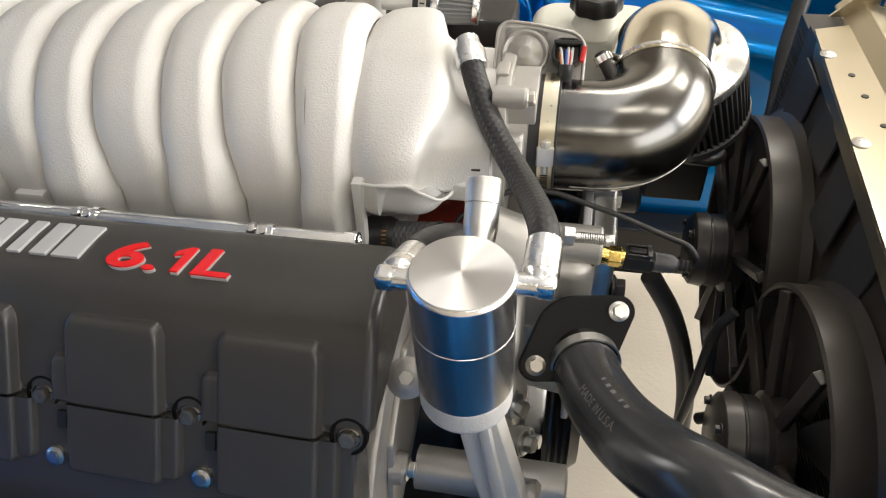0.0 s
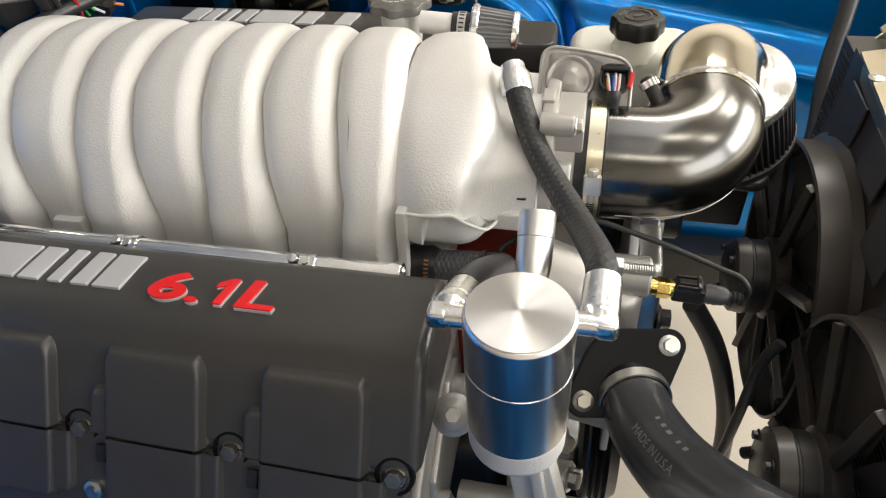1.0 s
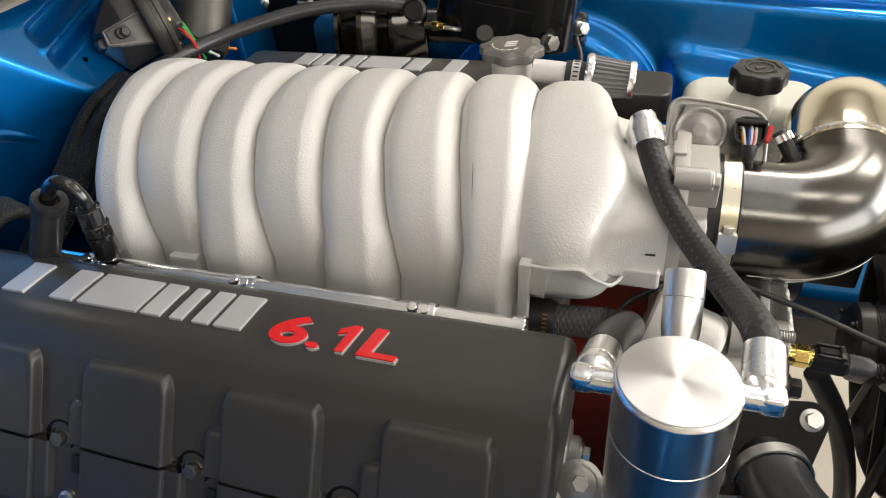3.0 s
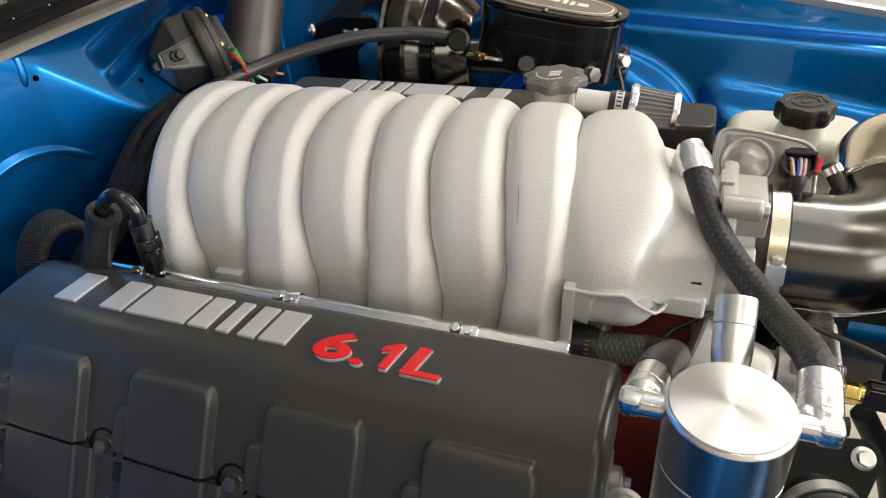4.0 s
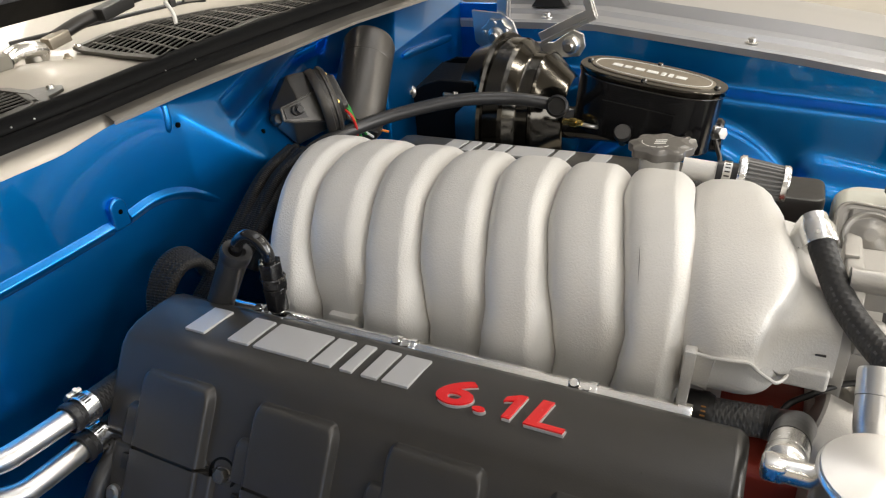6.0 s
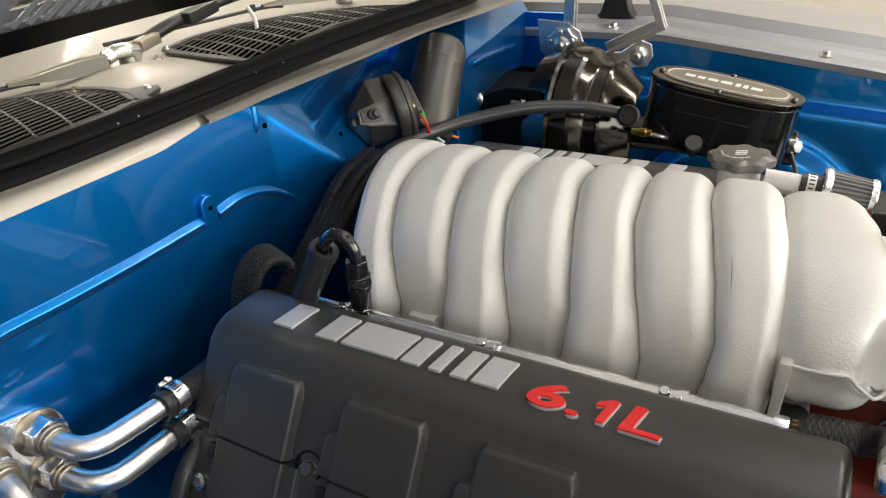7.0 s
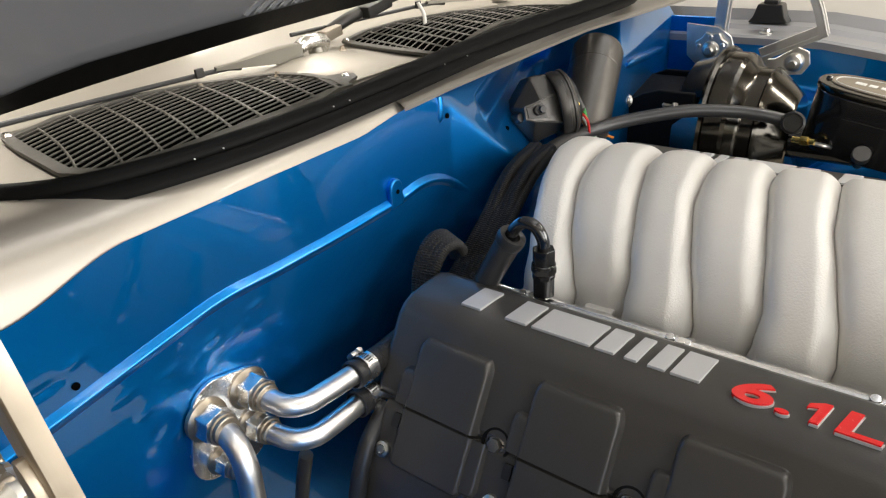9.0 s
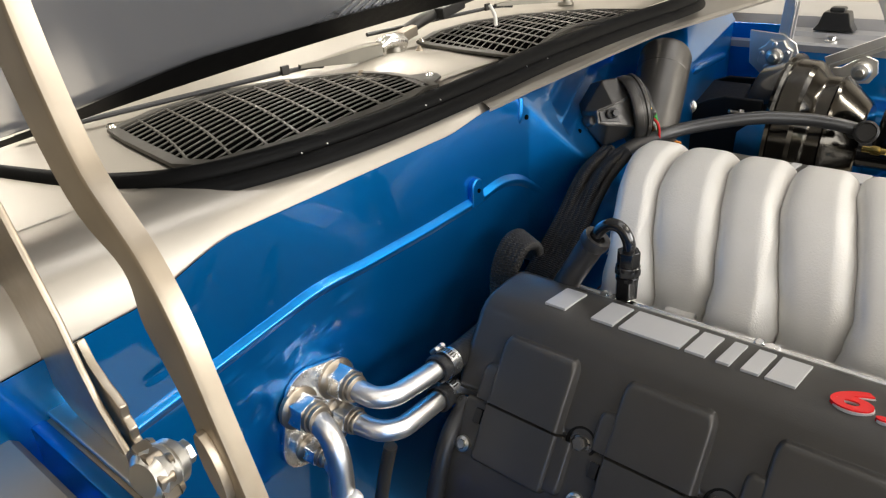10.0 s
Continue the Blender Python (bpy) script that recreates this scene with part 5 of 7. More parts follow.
part("boot", sweep([mc @ Vector((0, -0.0105, 0.0125)), mc @ Vector((0, -0.015, 0.011)), mc @ Vector((-0.001, -0.022, 0.004)), mc @ Vector((-0.002, -0.030, -0.004))], 0.0062, 12, 6), RUBBER, con)
for (x0, x1, y, z, r) in ((0.099, 0.1235, 0.1125, 0.9725, 0.0085), (0.108, 0.124, 0.092, 0.940, 0.013), (0.108, 0.126, 0.205, 0.945, 0.011)):
    b = part("boss", lathe([(0, x0), (r, x0), (r, x1 - 0.002), (r * 0.9, x1), (0, x1)], frame_z((0, y, z), (1, 0, 0), (0, 1, 0)), 20), CASTB, tb)
part("bolt", hex_head(frame_z((0.1235, 0.1125, 0.9725), (1, 0, 0)), 0.0055, 0.006), STEEL, tb)
part("top_block", span(0.098, 0.131, 0.118, 0.176, 0.945, 0.9655, 0.002), CASTB, tb)
part("top_lug", span(0.0965, 0.1068, 0.146, 0.166, 0.962, 0.9735, 0.0015), CASTB, tb)

# intake tube
tube = thing("intake_tube", (0.2, 0.2, 0.86), "black chrome intake elbow clamped to the throttle", "intake tube")
TR = 0.0465
part("elbow", sweep([(0.147, TY, TZ), (0.165, TY, TZ), (0.190, TY + 0.002, TZ + 0.0), (0.2135, TY + 0.016, TZ + 0.001), (0.229, TY + 0.042, TZ + 0.003), (0.232, TY + 0.072, TZ + 0.006)], TR, 40, 10), DARKCHROME, tube)
bend_line = [Vector(p) for p in ((0.160, TY, TZ), (0.175, TY + 0.0005, TZ), (0.190, TY + 0.002, TZ), (0.203, TY + 0.007, TZ), (0.2135, TY + 0.016, TZ + 0.001), (0.223, TY + 0.029, TZ + 0.002), (0.229, TY + 0.042, TZ + 0.003), (0.232, TY + 0.064, TZ + 0.005))]
seam = []
for i, p in enumerate(bend_line):
    d = (bend_line[min(i + 1, 7)] - bend_line[max(i - 1, 0)]).normalized()
    seam.append(p + (TR + 0.0001) * (0.86 * Vector((d.y, -d.x, 0)).normalized() - Vector((0, 0, 0.51))))
part("weld_seam", sweep(seam, 0.0005, 6, 6), CASTB, tube, "thin ground weld seam")
part("coupler", lathe([(0.0465, 0.124), (0.0493, 0.1245), (0.0495, 0.126), (0.0495, 0.148), (0.047, 0.1485)], mtb, 40), RUBBER, tube)
hose_clamp(tube, (0.1405, TY, TZ), (1, 0, 0), 0.0497, 0.012, (0, -0.965, 0.25), mat=BANDGOLD)
for i in range(11):
    a = radians(178 + 3.0 * i)
    part("slot", box((0.0062, 0.0011, 0.0006), Matrix.Translation((0.1405, TY + 0.0511 * math.cos(a), TZ + 0.0511 * math.sin(a))) @ pose(0, 0, 0, math.degrees(a) - 90, 0, 0), 0), DARKMETAL, tube)
ct = thing("intake_crossover", (0.24, 0.29, 0.86), "polished chrome intake bend", "intake tube")
part("bend", sweep([(0.232, TY + 0.070, TZ + 0.006), (0.2335, 0.258, 0.922), (0.238, 0.290, 0.9235), (0.248, 0.314, 0.914), (0.257, 0.326, 0.896), (0.262, 0.330, 0.872)], TR + 0.0005, 40, 10), REFLECTCHROME, ct)
part("bead", sweep([Vector((0.232, TY + 0.072, TZ + 0.006)) + 0.0475 * (math.cos(a) * Vector((0.999, -0.04, 0)) + math.sin(a) * Vector((0, -0.05, 0.999))) for a in steps(0, math.tau, 32)], 0.0018, 6, 2), POLISHED, ct, "rolled bead where the tubes meet")
af = thing("air_filter", (0.28, 0.32, 0.75), "black pleated cone air filter with chrome top", "air filter")
maf = frame_z((0.256, 0.336, 0.893), (0.33, 0.22, -0.90), (1, 0, 0))
part("top_ring", lathe([(0.047, -0.016), (0.050, -0.014), (0.0505, -0.006), (0.053, -0.003), (0.058, 0.0005), (0.066, 0.0035), (0.0695, 0.006), (0.0702, 0.009), (0.0702, 0.015), (0.067, 0.018), (0, 0.018)], maf, 48), POLISHED, af)
part("pleats", lathe([(0.066, 0.016), (0.064, 0.05), (0.062, 0.078)], maf, 240, lambda f: 0.0035 * (1 if int(f * 240) % 4 < 2 else -1)), PLEAT, af)
part("end_cap", lathe([(0.064, 0.076), (0.067, 0.078), (0.066, 0.086), (0.05, 0.090), (0, 0.090)], maf, 40), RUBBER, af)
tv = thing("tube_fitting", (0.182, 0.215, 0.925), "small plated vent fitting with a clamp", "fitting")
part("barb", sweep([(0.196, 0.205, 0.93), (0.185, 0.217, 0.945), (0.178, 0.226, 0.953)], 0.006, 10, 5), DARKMETAL, tv)
part("ring", lathe([(0.006, -0.003), (0.0085, -0.003), (0.0085, 0.003), (0.006, 0.003)], frame_z((0.181, 0.222, 0.95), (-0.5, 0.5, 0.6)), 16), CHROME, tv)
part("wire", sweep([(0.181, 0.222, 0.945), (0.188, 0.232, 0.948), (0.205, 0.235, 0.938), (0.22, 0.245, 0.92)], 0.003, 8, 5), WIRES["black"], tv)

# coolant reservoir
rs = thing("reservoir", (0.172, 0.40, 0.78), "milky plastic reservoir with a black knobbed cap", "reservoir")
part("tank", prism(round_rect(0.135, 0.085, 0.03), 0.78, 0.908, Matrix.Translation((0.172, 0.398, 0)), 0.014, 4), TANK, rs)
part("neck", lathe([(0.027, 0.90), (0.022, 0.914), (0.020, 0.926), (0, 0.926)], Matrix.Translation((0.173, 0.380, 0)), 24), TANK, rs)
cap = part("cap", lathe([(0, 0.923), (0.024, 0.923), (0.0265, 0.926), (0.0265, 0.938), (0.0245, 0.942), (0.018, 0.9425), (0.017, 0.9415), (0, 0.9415)], Matrix.Translation((0.173, 0.380, 0)), 64, lambda f: 0.0014 * math.cos(8 * math.tau * f)), PLASTIC, rs, "black lobed screw cap")
part("cap_mark", lathe([(0.0125, 0.9422), (0.0140, 0.9422), (0.0140, 0.9428), (0.0125, 0.9428), (0.0125, 0.9422)], Matrix.Translation((0.173, 0.380, 0)), 24), GREYPLASTIC, cap)
part("cap_symbol", box((0.010, 0.004, 0.001), pose(0.173, 0.380, 0.942, 0, 0, 30), 0.0002), GREYPLASTIC, cap)

# oil filler and breather on the far cover
oc = thing("oil_filler", (-0.07, 0.348, 0.92), "grey lobed oil filler cap on its neck", "oil cap")
part("neck", lathe([(0.021, 0.90), (0.021, 0.955), (0.020, 0.960), (0, 0.960)], Matrix.Translation((-0.0695, 0.345, 0)), 28), CAST, oc)
oil_cap = part("cap", lathe([(0, 0.9590), (0.0305, 0.9590), (0.0318, 0.9600), (0.0318, 0.9665), (0.0308, 0.9678), (0.024, 0.9692), (0.023, 0.9700), (0, 0.9700)], Matrix.Translation((-0.0695, 0.345, 0)), 72, lambda f: 0.0022 * math.cos(8 * math.tau * f)), CAPGREY, oc, "dark grey lobed cap")
for a in (100, 125, 150, 175, 200, 225):
    part("print_bar", box((0.0055, 0.0012, 0.0006), pose(-0.0735 + 0.0155 * math.cos(radians(a + 90)), 0.345 + 0.0155 * math.sin(radians(a + 90)), 0.9700, 0, 0, a), 0.0001), PALE, oil_cap)
for dy in (-0.004, 0.001, 0.006):
    part("print_bar", box((0.012, 0.0022, 0.0006), pose(-0.0700, 0.345 + dy, 0.9700, 0, 0, 20), 0.0001), PALE, oil_cap)
br = thing("breather", (0.01, 0.33, 0.93), "small grey pleated breather filter with chrome ends", "breather filter")
mbr = frame_z((0.0115, 0.328, 0.9475), (1, 0.04, -0.08), (0, 1, 0))
part("end_ring", lathe([(0, -0.003), (0.0205, -0.003), (0.0222, -0.001), (0.0222, 0.0035), (0.0205, 0.005)], mbr, 40), POLISHED, br)
part("pleats", lathe([(0.0192, 0.003), (0.0158, 0.040)], mbr, 104, lambda f: 0.0016 * (1 if int(f * 104) % 4 < 2 else -1)), PLEATGREY, br)
part("cap", lathe([(0.0172, 0.0385), (0.0182, 0.0388), (0.0184, 0.0430), (0.0172, 0.0450), (0, 0.0455)], mbr, 40), POLISHED, br)
part("stem", lathe([(0, -0.055), (0.0112, -0.055), (0.0112, -0.017), (0, -0.017)], mbr, 24), CAST, br)
part("sleeve", lathe([(0.0112, -0.0225), (0.0128, -0.0225), (0.0130, -0.003), (0.0112, -0.003)], mbr, 28), RUBBER, br)
band = part("clamp", lathe([(0.0130, -0.0165), (0.0139, -0.0165), (0.0139, -0.0085), (0.0130, -0.0085)], mbr, 28), STEEL, br)
for i in range(20):
    a = math.tau * i / 20
    part("slot", box((0.0007, 0.0016, 0.0050), mbr @ Matrix.Translation((0.0138 * math.cos(a), 0.0138 * math.sin(a), -0.0125)) @ pose(0, 0, 0, 0, 0, math.degrees(a)), 0), DARKMETAL, band)
solo("coil_bracket", prism(round_rect(0.075, 0.06, 0.012), 0.90, 0.93, pose(0.055, 0.36, 0), 0.004), PLASTIC, "black moulded box behind the breather", "box")

# ---- front of the engine ----
can = thing("catch_can", (0.108, -0.087, 0.866), "turned aluminium oil catch can with two hose elbows", "catch can")
mcan = Matrix.Translation((0.108, -0.087, 0))
part("body", lathe([(0.0290, 0.890), (0.0302, 0.892), (0.0302, 0.8925), (0.0302, 0.9452), (0.0302, 0.9456), (0.0298, 0.9459), (0.0298, 0.9463)], mcan, 64), BODYALU, can)
part("upper_body", lathe([(0.0298, 0.9462), (0.0302, 0.9466), (0.0302, 0.9470), (0.0302, 0.981), (0.0302, 0.9818), (0.0290, 0.9838), (0.0285, 0.984)], mcan, 64), BODYALU, can)
part("lid", lathe([(0.0288, 0.9836), (0.0283, 0.9846), (0.014, 0.9848), (0, 0.9848)], mcan, 64), TOPALU, can, "radially machined lid")
part("base", lathe([(0, 0.868), (0.0255, 0.868), (0.0292, 0.872), (0.0300, 0.875), (0.0300, 0.8755), (0.0300, 0.8905), (0.0300, 0.891), (0.0292, 0.892)], mcan, 64), CAST, can, "satin aluminium base ring")


def elbow_fitting(name, at, side, barrel_to, parent):
    """A block elbow against the can with a clamp barrel that leads to its hose."""
    a, b = Vector(at), Vector(barrel_to)
    e = part(name, lathe([(0, -0.008), (0.0068, -0.008), (0.0068, 0.008), (0, 0.008)], frame_z(a - Vector((side * 0.006, 0, 0)), (1, 0, 0)), 24), POLISHED, parent)
    part("cube", box((0.013, 0.013, 0.013), Matrix.Translation(a + Vector((side * 0.004, 0, 0))), 0.0035, 3), POLISHED, e)
    d = (b - a).normalized()
    part("barrel", lathe([(0, 0.0), (0.0072, 0.0), (0.0078, 0.004), (0.0098, 0.006), (0.0108, 0.008), (0.0108, 0.016), (0.0104, 0.0165), (0.0108, 0.017), (0.0108, (b - a).length), (0.0098, (b - a).length + 0.001), (0, (b - a).length + 0.001)],
                         frame_z(a, d), 28), POLISHED, e)


elbow_fitting("elbow", (0.066, -0.078, 0.964), -1, (0.070, -0.044, 0.950), can)
elbow_fitting("elbow", (0.149, -0.076, 0.968), 1, (0.150, -0.046, 0.972), can)
h1 = thing("breather_hose", (0.12, 0.04, 0.93), "black ribbed rubber breather hose", "hose", "breather hoses")
part("hose", sweep([(0.150, -0.050, 0.972), (0.147, -0.028, 0.972), (0.134, 0.022, 0.956), (0.115, 0.066, 0.953), (0.098, 0.098, 0.960), (0.085, 0.122, 0.976), (0.078, 0.138, 0.986)], 0.0094, 20, 10), BRAID, h1)
hp = smooth_path([(0.148, -0.028, 0.972), (0.134, 0.022, 0.956), (0.115, 0.066, 0.953), (0.098, 0.098, 0.960), (0.085, 0.122, 0.976)], 12)
for i in range(4, 42, 2):
    c, d = hp[i], (hp[i + 1] - hp[i]).normalized()
    nn = Vector((-0.55, -0.55, 0.5))
    nn = (nn - d * nn.dot(d)).normalized()
    part("print_bar", box((0.0016 + 0.0008 * (i % 3), 0.0016, 0.0003), Matrix.Translation(c + nn * 0.0095) @ Matrix((d, nn.cross(d), nn)).transposed().to_4x4(), 0), DARKPRINT, h1)
part("end_barrel", lathe([(0, 0.0), (0.0118, 0.0), (0.0125, 0.002), (0.0125, 0.014), (0.0105, 0.019), (0.0095, 0.022), (0.0095, 0.026), (0, 0.027)], frame_z((0.0795, 0.134, 0.983), (-0.25, 0.75, 0.40)), 28), POLISHED, h1, "polished hose end")
part("stem", sweep([(0.075, 0.152, 0.989), (0.072, 0.163, 0.986), (0.069, 0.172, 0.972), (0.067, 0.176, 0.950)], 0.009, 16, 6), POLISHED, h1)
h2 = thing("breather_hose", (0.05, 0.05, 0.86), "black braided breather hose with a clamp", "hose", "breather hoses")
part("hose", sweep([(0.070, -0.044, 0.950), (0.073, -0.018, 0.936), (0.078, 0.012, 0.915), (0.081, 0.035, 0.896), (0.077, 0.051, 0.882), (0.062, 0.056, 0.876), (0.030, 0.056, 0.873), (0.006, 0.058, 0.871)], 0.0112, 20, 10), RUBBER, h2)
part("braid", sweep([(0.063, 0.0562, 0.8758), (0.045, 0.056, 0.8745), (0.027, 0.0565, 0.8728)], 0.0119, 24, 8), GREYBRAID, h2, "grey braided sleeve")
part("ferrule", lathe([(0.0112, -0.0015), (0.0126, -0.0015), (0.0126, 0.0015), (0.0112, 0.0015)], frame_z((0.0645, 0.0558, 0.8763), (1, -0.1, 0.1)), 28), DARKMETAL, h2)
part("collar", lathe([(0.0105, -0.016), (0.0135, -0.016), (0.0152, -0.012), (0.0152, 0.006), (0.0135, 0.010), (0.0105, 0.010)], frame_z((0.0175, 0.057, 0.8715), (1, 0, 0)), 28), PLASTIC, h2)
spring = part("spring", lathe([(0.0145, -0.0025), (0.0157, -0.0025), (0.0157, 0.0025), (0.0145, 0.0025)], frame_z((0.0205, 0.057, 0.8715), (1, 0, 0)), 28), DARKMETAL, h2)
for i in range(15):
    a = math.tau * i / 30 + 2.2
    part("coil", box((0.0036, 0.0012, 0.0012), Matrix.Translation((0.0205, 0.057 + 0.0158 * math.cos(a), 0.8715 + 0.0158 * math.sin(a))) @ pose(0, 0, 0, math.degrees(a)), 0.0003), COPPER, spring)
ff = thing("filler_fitting", (0.109, -0.03, 0.95), "satin aluminium stepped filler tube", "fitting")
mff = frame_z((0.110, -0.050, 0.944), (-0.02, 0.80, 0.72), (1, 0, 0))
part("tube", lathe([(0, -0.045), (0.0085, -0.045), (0.0085, 0.014), (0.0090, 0.018), (0.0105, 0.026), (0.0109, 0.030)], mff, 32), SATIN, ff)
part("sleeve", lathe([(0.0106, 0.029), (0.0109, 0.030), (0.0109, 0.044), (0.0106, 0.0445), (0.0112, 0.045), (0.0112, 0.059), (0.0106, 0.0605), (0, 0.0605)], mff, 32), SATIN, ff)
part("stub", sweep([mff @ Vector((0, 0, -0.04)), (0.110, -0.07, 0.88), (0.112, -0.06, 0.82)], 0.009, 16, 6), SATIN, ff)

brk = thing("can_bracket", (0.115, -0.085, 0.70), "cast aluminium bracket under the catch can", "bracket")
part("web", prism([(-0.018, 0.0), (0.010, 0.0), (0.030, -0.10), (0.036, -0.135), (0.006, -0.15), (-0.006, -0.09)], -0.010, 0.010, frame_z((0.118, -0.089, 0.872), (0, -1, 0), (1, 0, 0)), 0.004), CAST, brk)
part("rib", prism([(-0.002, 0.0), (0.006, 0.0), (0.022, -0.12), (0.012, -0.12)], 0.008, 0.016, frame_z((0.118, -0.089, 0.872), (0, -1, 0), (1, 0, 0)), 0.003), CAST, brk)
part("foot", lathe([(0, -0.02), (0.024, -0.02), (0.024, 0.02), (0.02, 0.024), (0, 0.024)], frame_z((0.138, -0.085, 0.725), (1, 0, 0)), 28), CASTB, brk)
part("foot_shaft", lathe([(0, -0.075), (0.018, -0.075), (0.018, 0.045), (0.014, 0.047), (0, 0.047)], frame_z((0.135, -0.06, 0.722), (1, 0, 0)), 28), CASTB, brk)

fc = thing("timing_cover", (0.11, 0.12, 0.45), "bare cast aluminium timing cover and water pump", "timing cover")
part("cover", span(0.092, 0.135, -0.02, 0.34, 0.45, 0.842, 0.012, 3), CASTB, fc)
part("pump_body", lathe([(0, 0.12), (0.075, 0.12), (0.072, 0.150), (0.050, 0.165), (0, 0.165)], frame_z((0, 0.16, 0.70), (1, 0, 0)), 40), CASTB, fc)
part("outlet", prism(round_rect(0.085, 0.06, 0.02), 0.775, 0.856, Matrix.Translation((0.146, 0.082, 0)), 0.012, 3), CASTB, fc)
part("outlet_neck", lathe([(0, -0.026), (0.028, -0.026), (0.030, -0.024), (0.030, 0.02), (0.026, 0.028), (0, 0.028)], frame_z((0.115, 0.065, 0.862), (0.9, -0.15, -0.25)), 32), CASTB, fc)
part("side_port", lathe([(0, -0.02), (0.016, -0.02), (0.016, 0.018), (0.014, 0.02), (0, 0.02)], frame_z((0.172, 0.078, 0.862), (1, 0, 0)), 24), CASTB, fc)
part("lug", lathe([(0, 0), (0.013, 0), (0.012, 0.02), (0, 0.02)], frame_z((0.062, -0.058, 0.842), (0.1, -0.6, 0.8)), 20), CASTB, fc)
part("lug_bolt", add(lathe([(0, 0.019), (0.0145, 0.019), (0.0145, 0.022), (0.011, 0.024)], frame_z((0.062, -0.058, 0.842), (0.1, -0.6, 0.8)), 28), add(lathe([(0.013, 0.022), (0.010, 0.024), (0.006, 0.026), (0, 0.026)], frame_z((0.062, -0.058, 0.842), (0.1, -0.6, 0.8)), 20), prism(hexagon(0.0055), 0.024, 0.031, frame_z((0.062, -0.058, 0.842), (0.1, -0.6, 0.8)), 0.0006))), CASTB, fc)
for p, n in (((0.146, -0.026, 0.724), (0.9, -0.3, 0.3)), ((0.176, -0.005, 0.79), (0.9, -0.3, 0.2)), ((0.15, 0.02, 0.655), (1, -0.2, 0.2)), ((0.137, -0.015, 0.76), (0.8, -0.5, 0.2))):
    q = Vector(p)
    d = Vector(n).normalized()
    part("pump_boss", lathe([(0, -0.035), (0.012, -0.035), (0.012, -0.002), (0, -0.002)], frame_z(q, d), 20), CASTB, fc)
    part("pump_bolt", hex_head(frame_z(q - d * 0.002, d), 0.0075, 0.010), STEEL, fc)
part("stud", lathe([(0, 0)] + [(0.0046 - (0.0007 if i % 2 else 0), 0.0005 + 0.0009 * i) for i in range(34)] + [(0, 0.0315)], frame_z((0.163, 0.066, 0.880), (0.93, 0.1, -0.1)), 14), STEEL, fc, "threaded stud")
part("stud_nut", prism(hexagon(0.0085), 0, 0.009, frame_z((0.160, 0.066, 0.880), (0.93, 0.1, -0.1)), 0.001), STEEL, fc)
# plates and pulley face at the front
bp = thing("accessory_bracket", (0.2, 0.16, 0.6), "grey steel accessory bracket plate ahead of the engine", "bracket")
part("plate", prism([(0.085, 0.60), (0.085, 0.83), (0.13, 0.865), (0.21, 0.86), (0.22, 0.60)], 0.176, 0.184, frame_z((0, 0, 0), (1, 0, 0), (0, 1, 0)), 0.002), GREYSILVER, bp)
part("edge_casting", prism([(0.10, 0.60), (0.10, 0.80), (0.12, 0.835), (0.18, 0.835), (0.19, 0.60)], 0.186, 0.208, frame_z((0, 0, 0), (1, 0, 0), (0, 1, 0)), 0.006), SATIN, bp)
part("bolt", hex_head(frame_z((0.208, 0.108, 0.785), (1, 0, 0)), 0.009, 0.012), DARKMETAL, bp)
belt = thing("drive_belt", (0.196, 0.195, 0.55), "grey ribbed drive belt ahead of the engine", "belt")
part("run", span(0.1865, 0.2060, 0.1900, 0.1945, 0.53, 0.850, 0.0015), BELT, belt)
part("return_run", span(0.1865, 0.2060, 0.2600, 0.2645, 0.53, 0.82, 0.0015), BELT, belt)
idler = thing("idler_pulley", (0.206, 0.228, 0.73), "bright belt pulley with a bolted hub", "pulley")
part("wheel", lathe([(0, 0.184), (0.034, 0.184), (0.036, 0.187), (0.034, 0.189), (0.034, 0.204), (0.036, 0.206), (0.034, 0.209), (0.024, 0.209), (0.022, 0.204), (0, 0.204)], frame_z((0, 0.2275, 0.792), (1, 0, 0)), 40), SATIN, idler)
part("bolt", hex_head(frame_z((0.204, 0.2275, 0.792), (1, 0, 0)), 0.009, 0.012), STEEL, idler)
al = thing("alternator", (0.21, 0.28, 0.6), "black alternator in shadow ahead of the engine", "alternator")
part("case", lathe([(0, 0.10), (0.062, 0.10), (0.066, 0.115), (0.066, 0.19), (0.055, 0.205), (0, 0.205)], frame_z((0, 0.30, 0.755), (1, 0, 0)), 36), GLOSS, al)
part("pulley", lathe([(0, 0.205), (0.018, 0.205), (0.018, 0.215), (0.03, 0.218), (0.03, 0.238), (0.025, 0.242), (0, 0.242)], frame_z((0, 0.30, 0.755), (1, 0, 0)), 32), DARKMETAL, al)
cp = thing("crank_pulley", (0.2, 0.16, 0.45), "black ribbed crank pulley", "pulley")
part("wheel", lathe([(0, 0.16), (0.085, 0.16), (0.09, 0.165)] + [(0.086 if i % 2 else 0.09, 0.168 + 0.0035 * i) for i in range(8)] + [(0.08, 0.20), (0.03, 0.19), (0, 0.19)], frame_z((0, 0.16, 0.545), (1, 0, 0)), 48), DARKMETAL, cp)
cx = thing("steering_crossbeam", (0.18, 0.3, 0.38), "black cross member under the engine", "cross member")
part("beam", span(-0.05, 0.17, -0.25, 0.60, 0.36, 0.44, 0.015), GLOSS, cx)

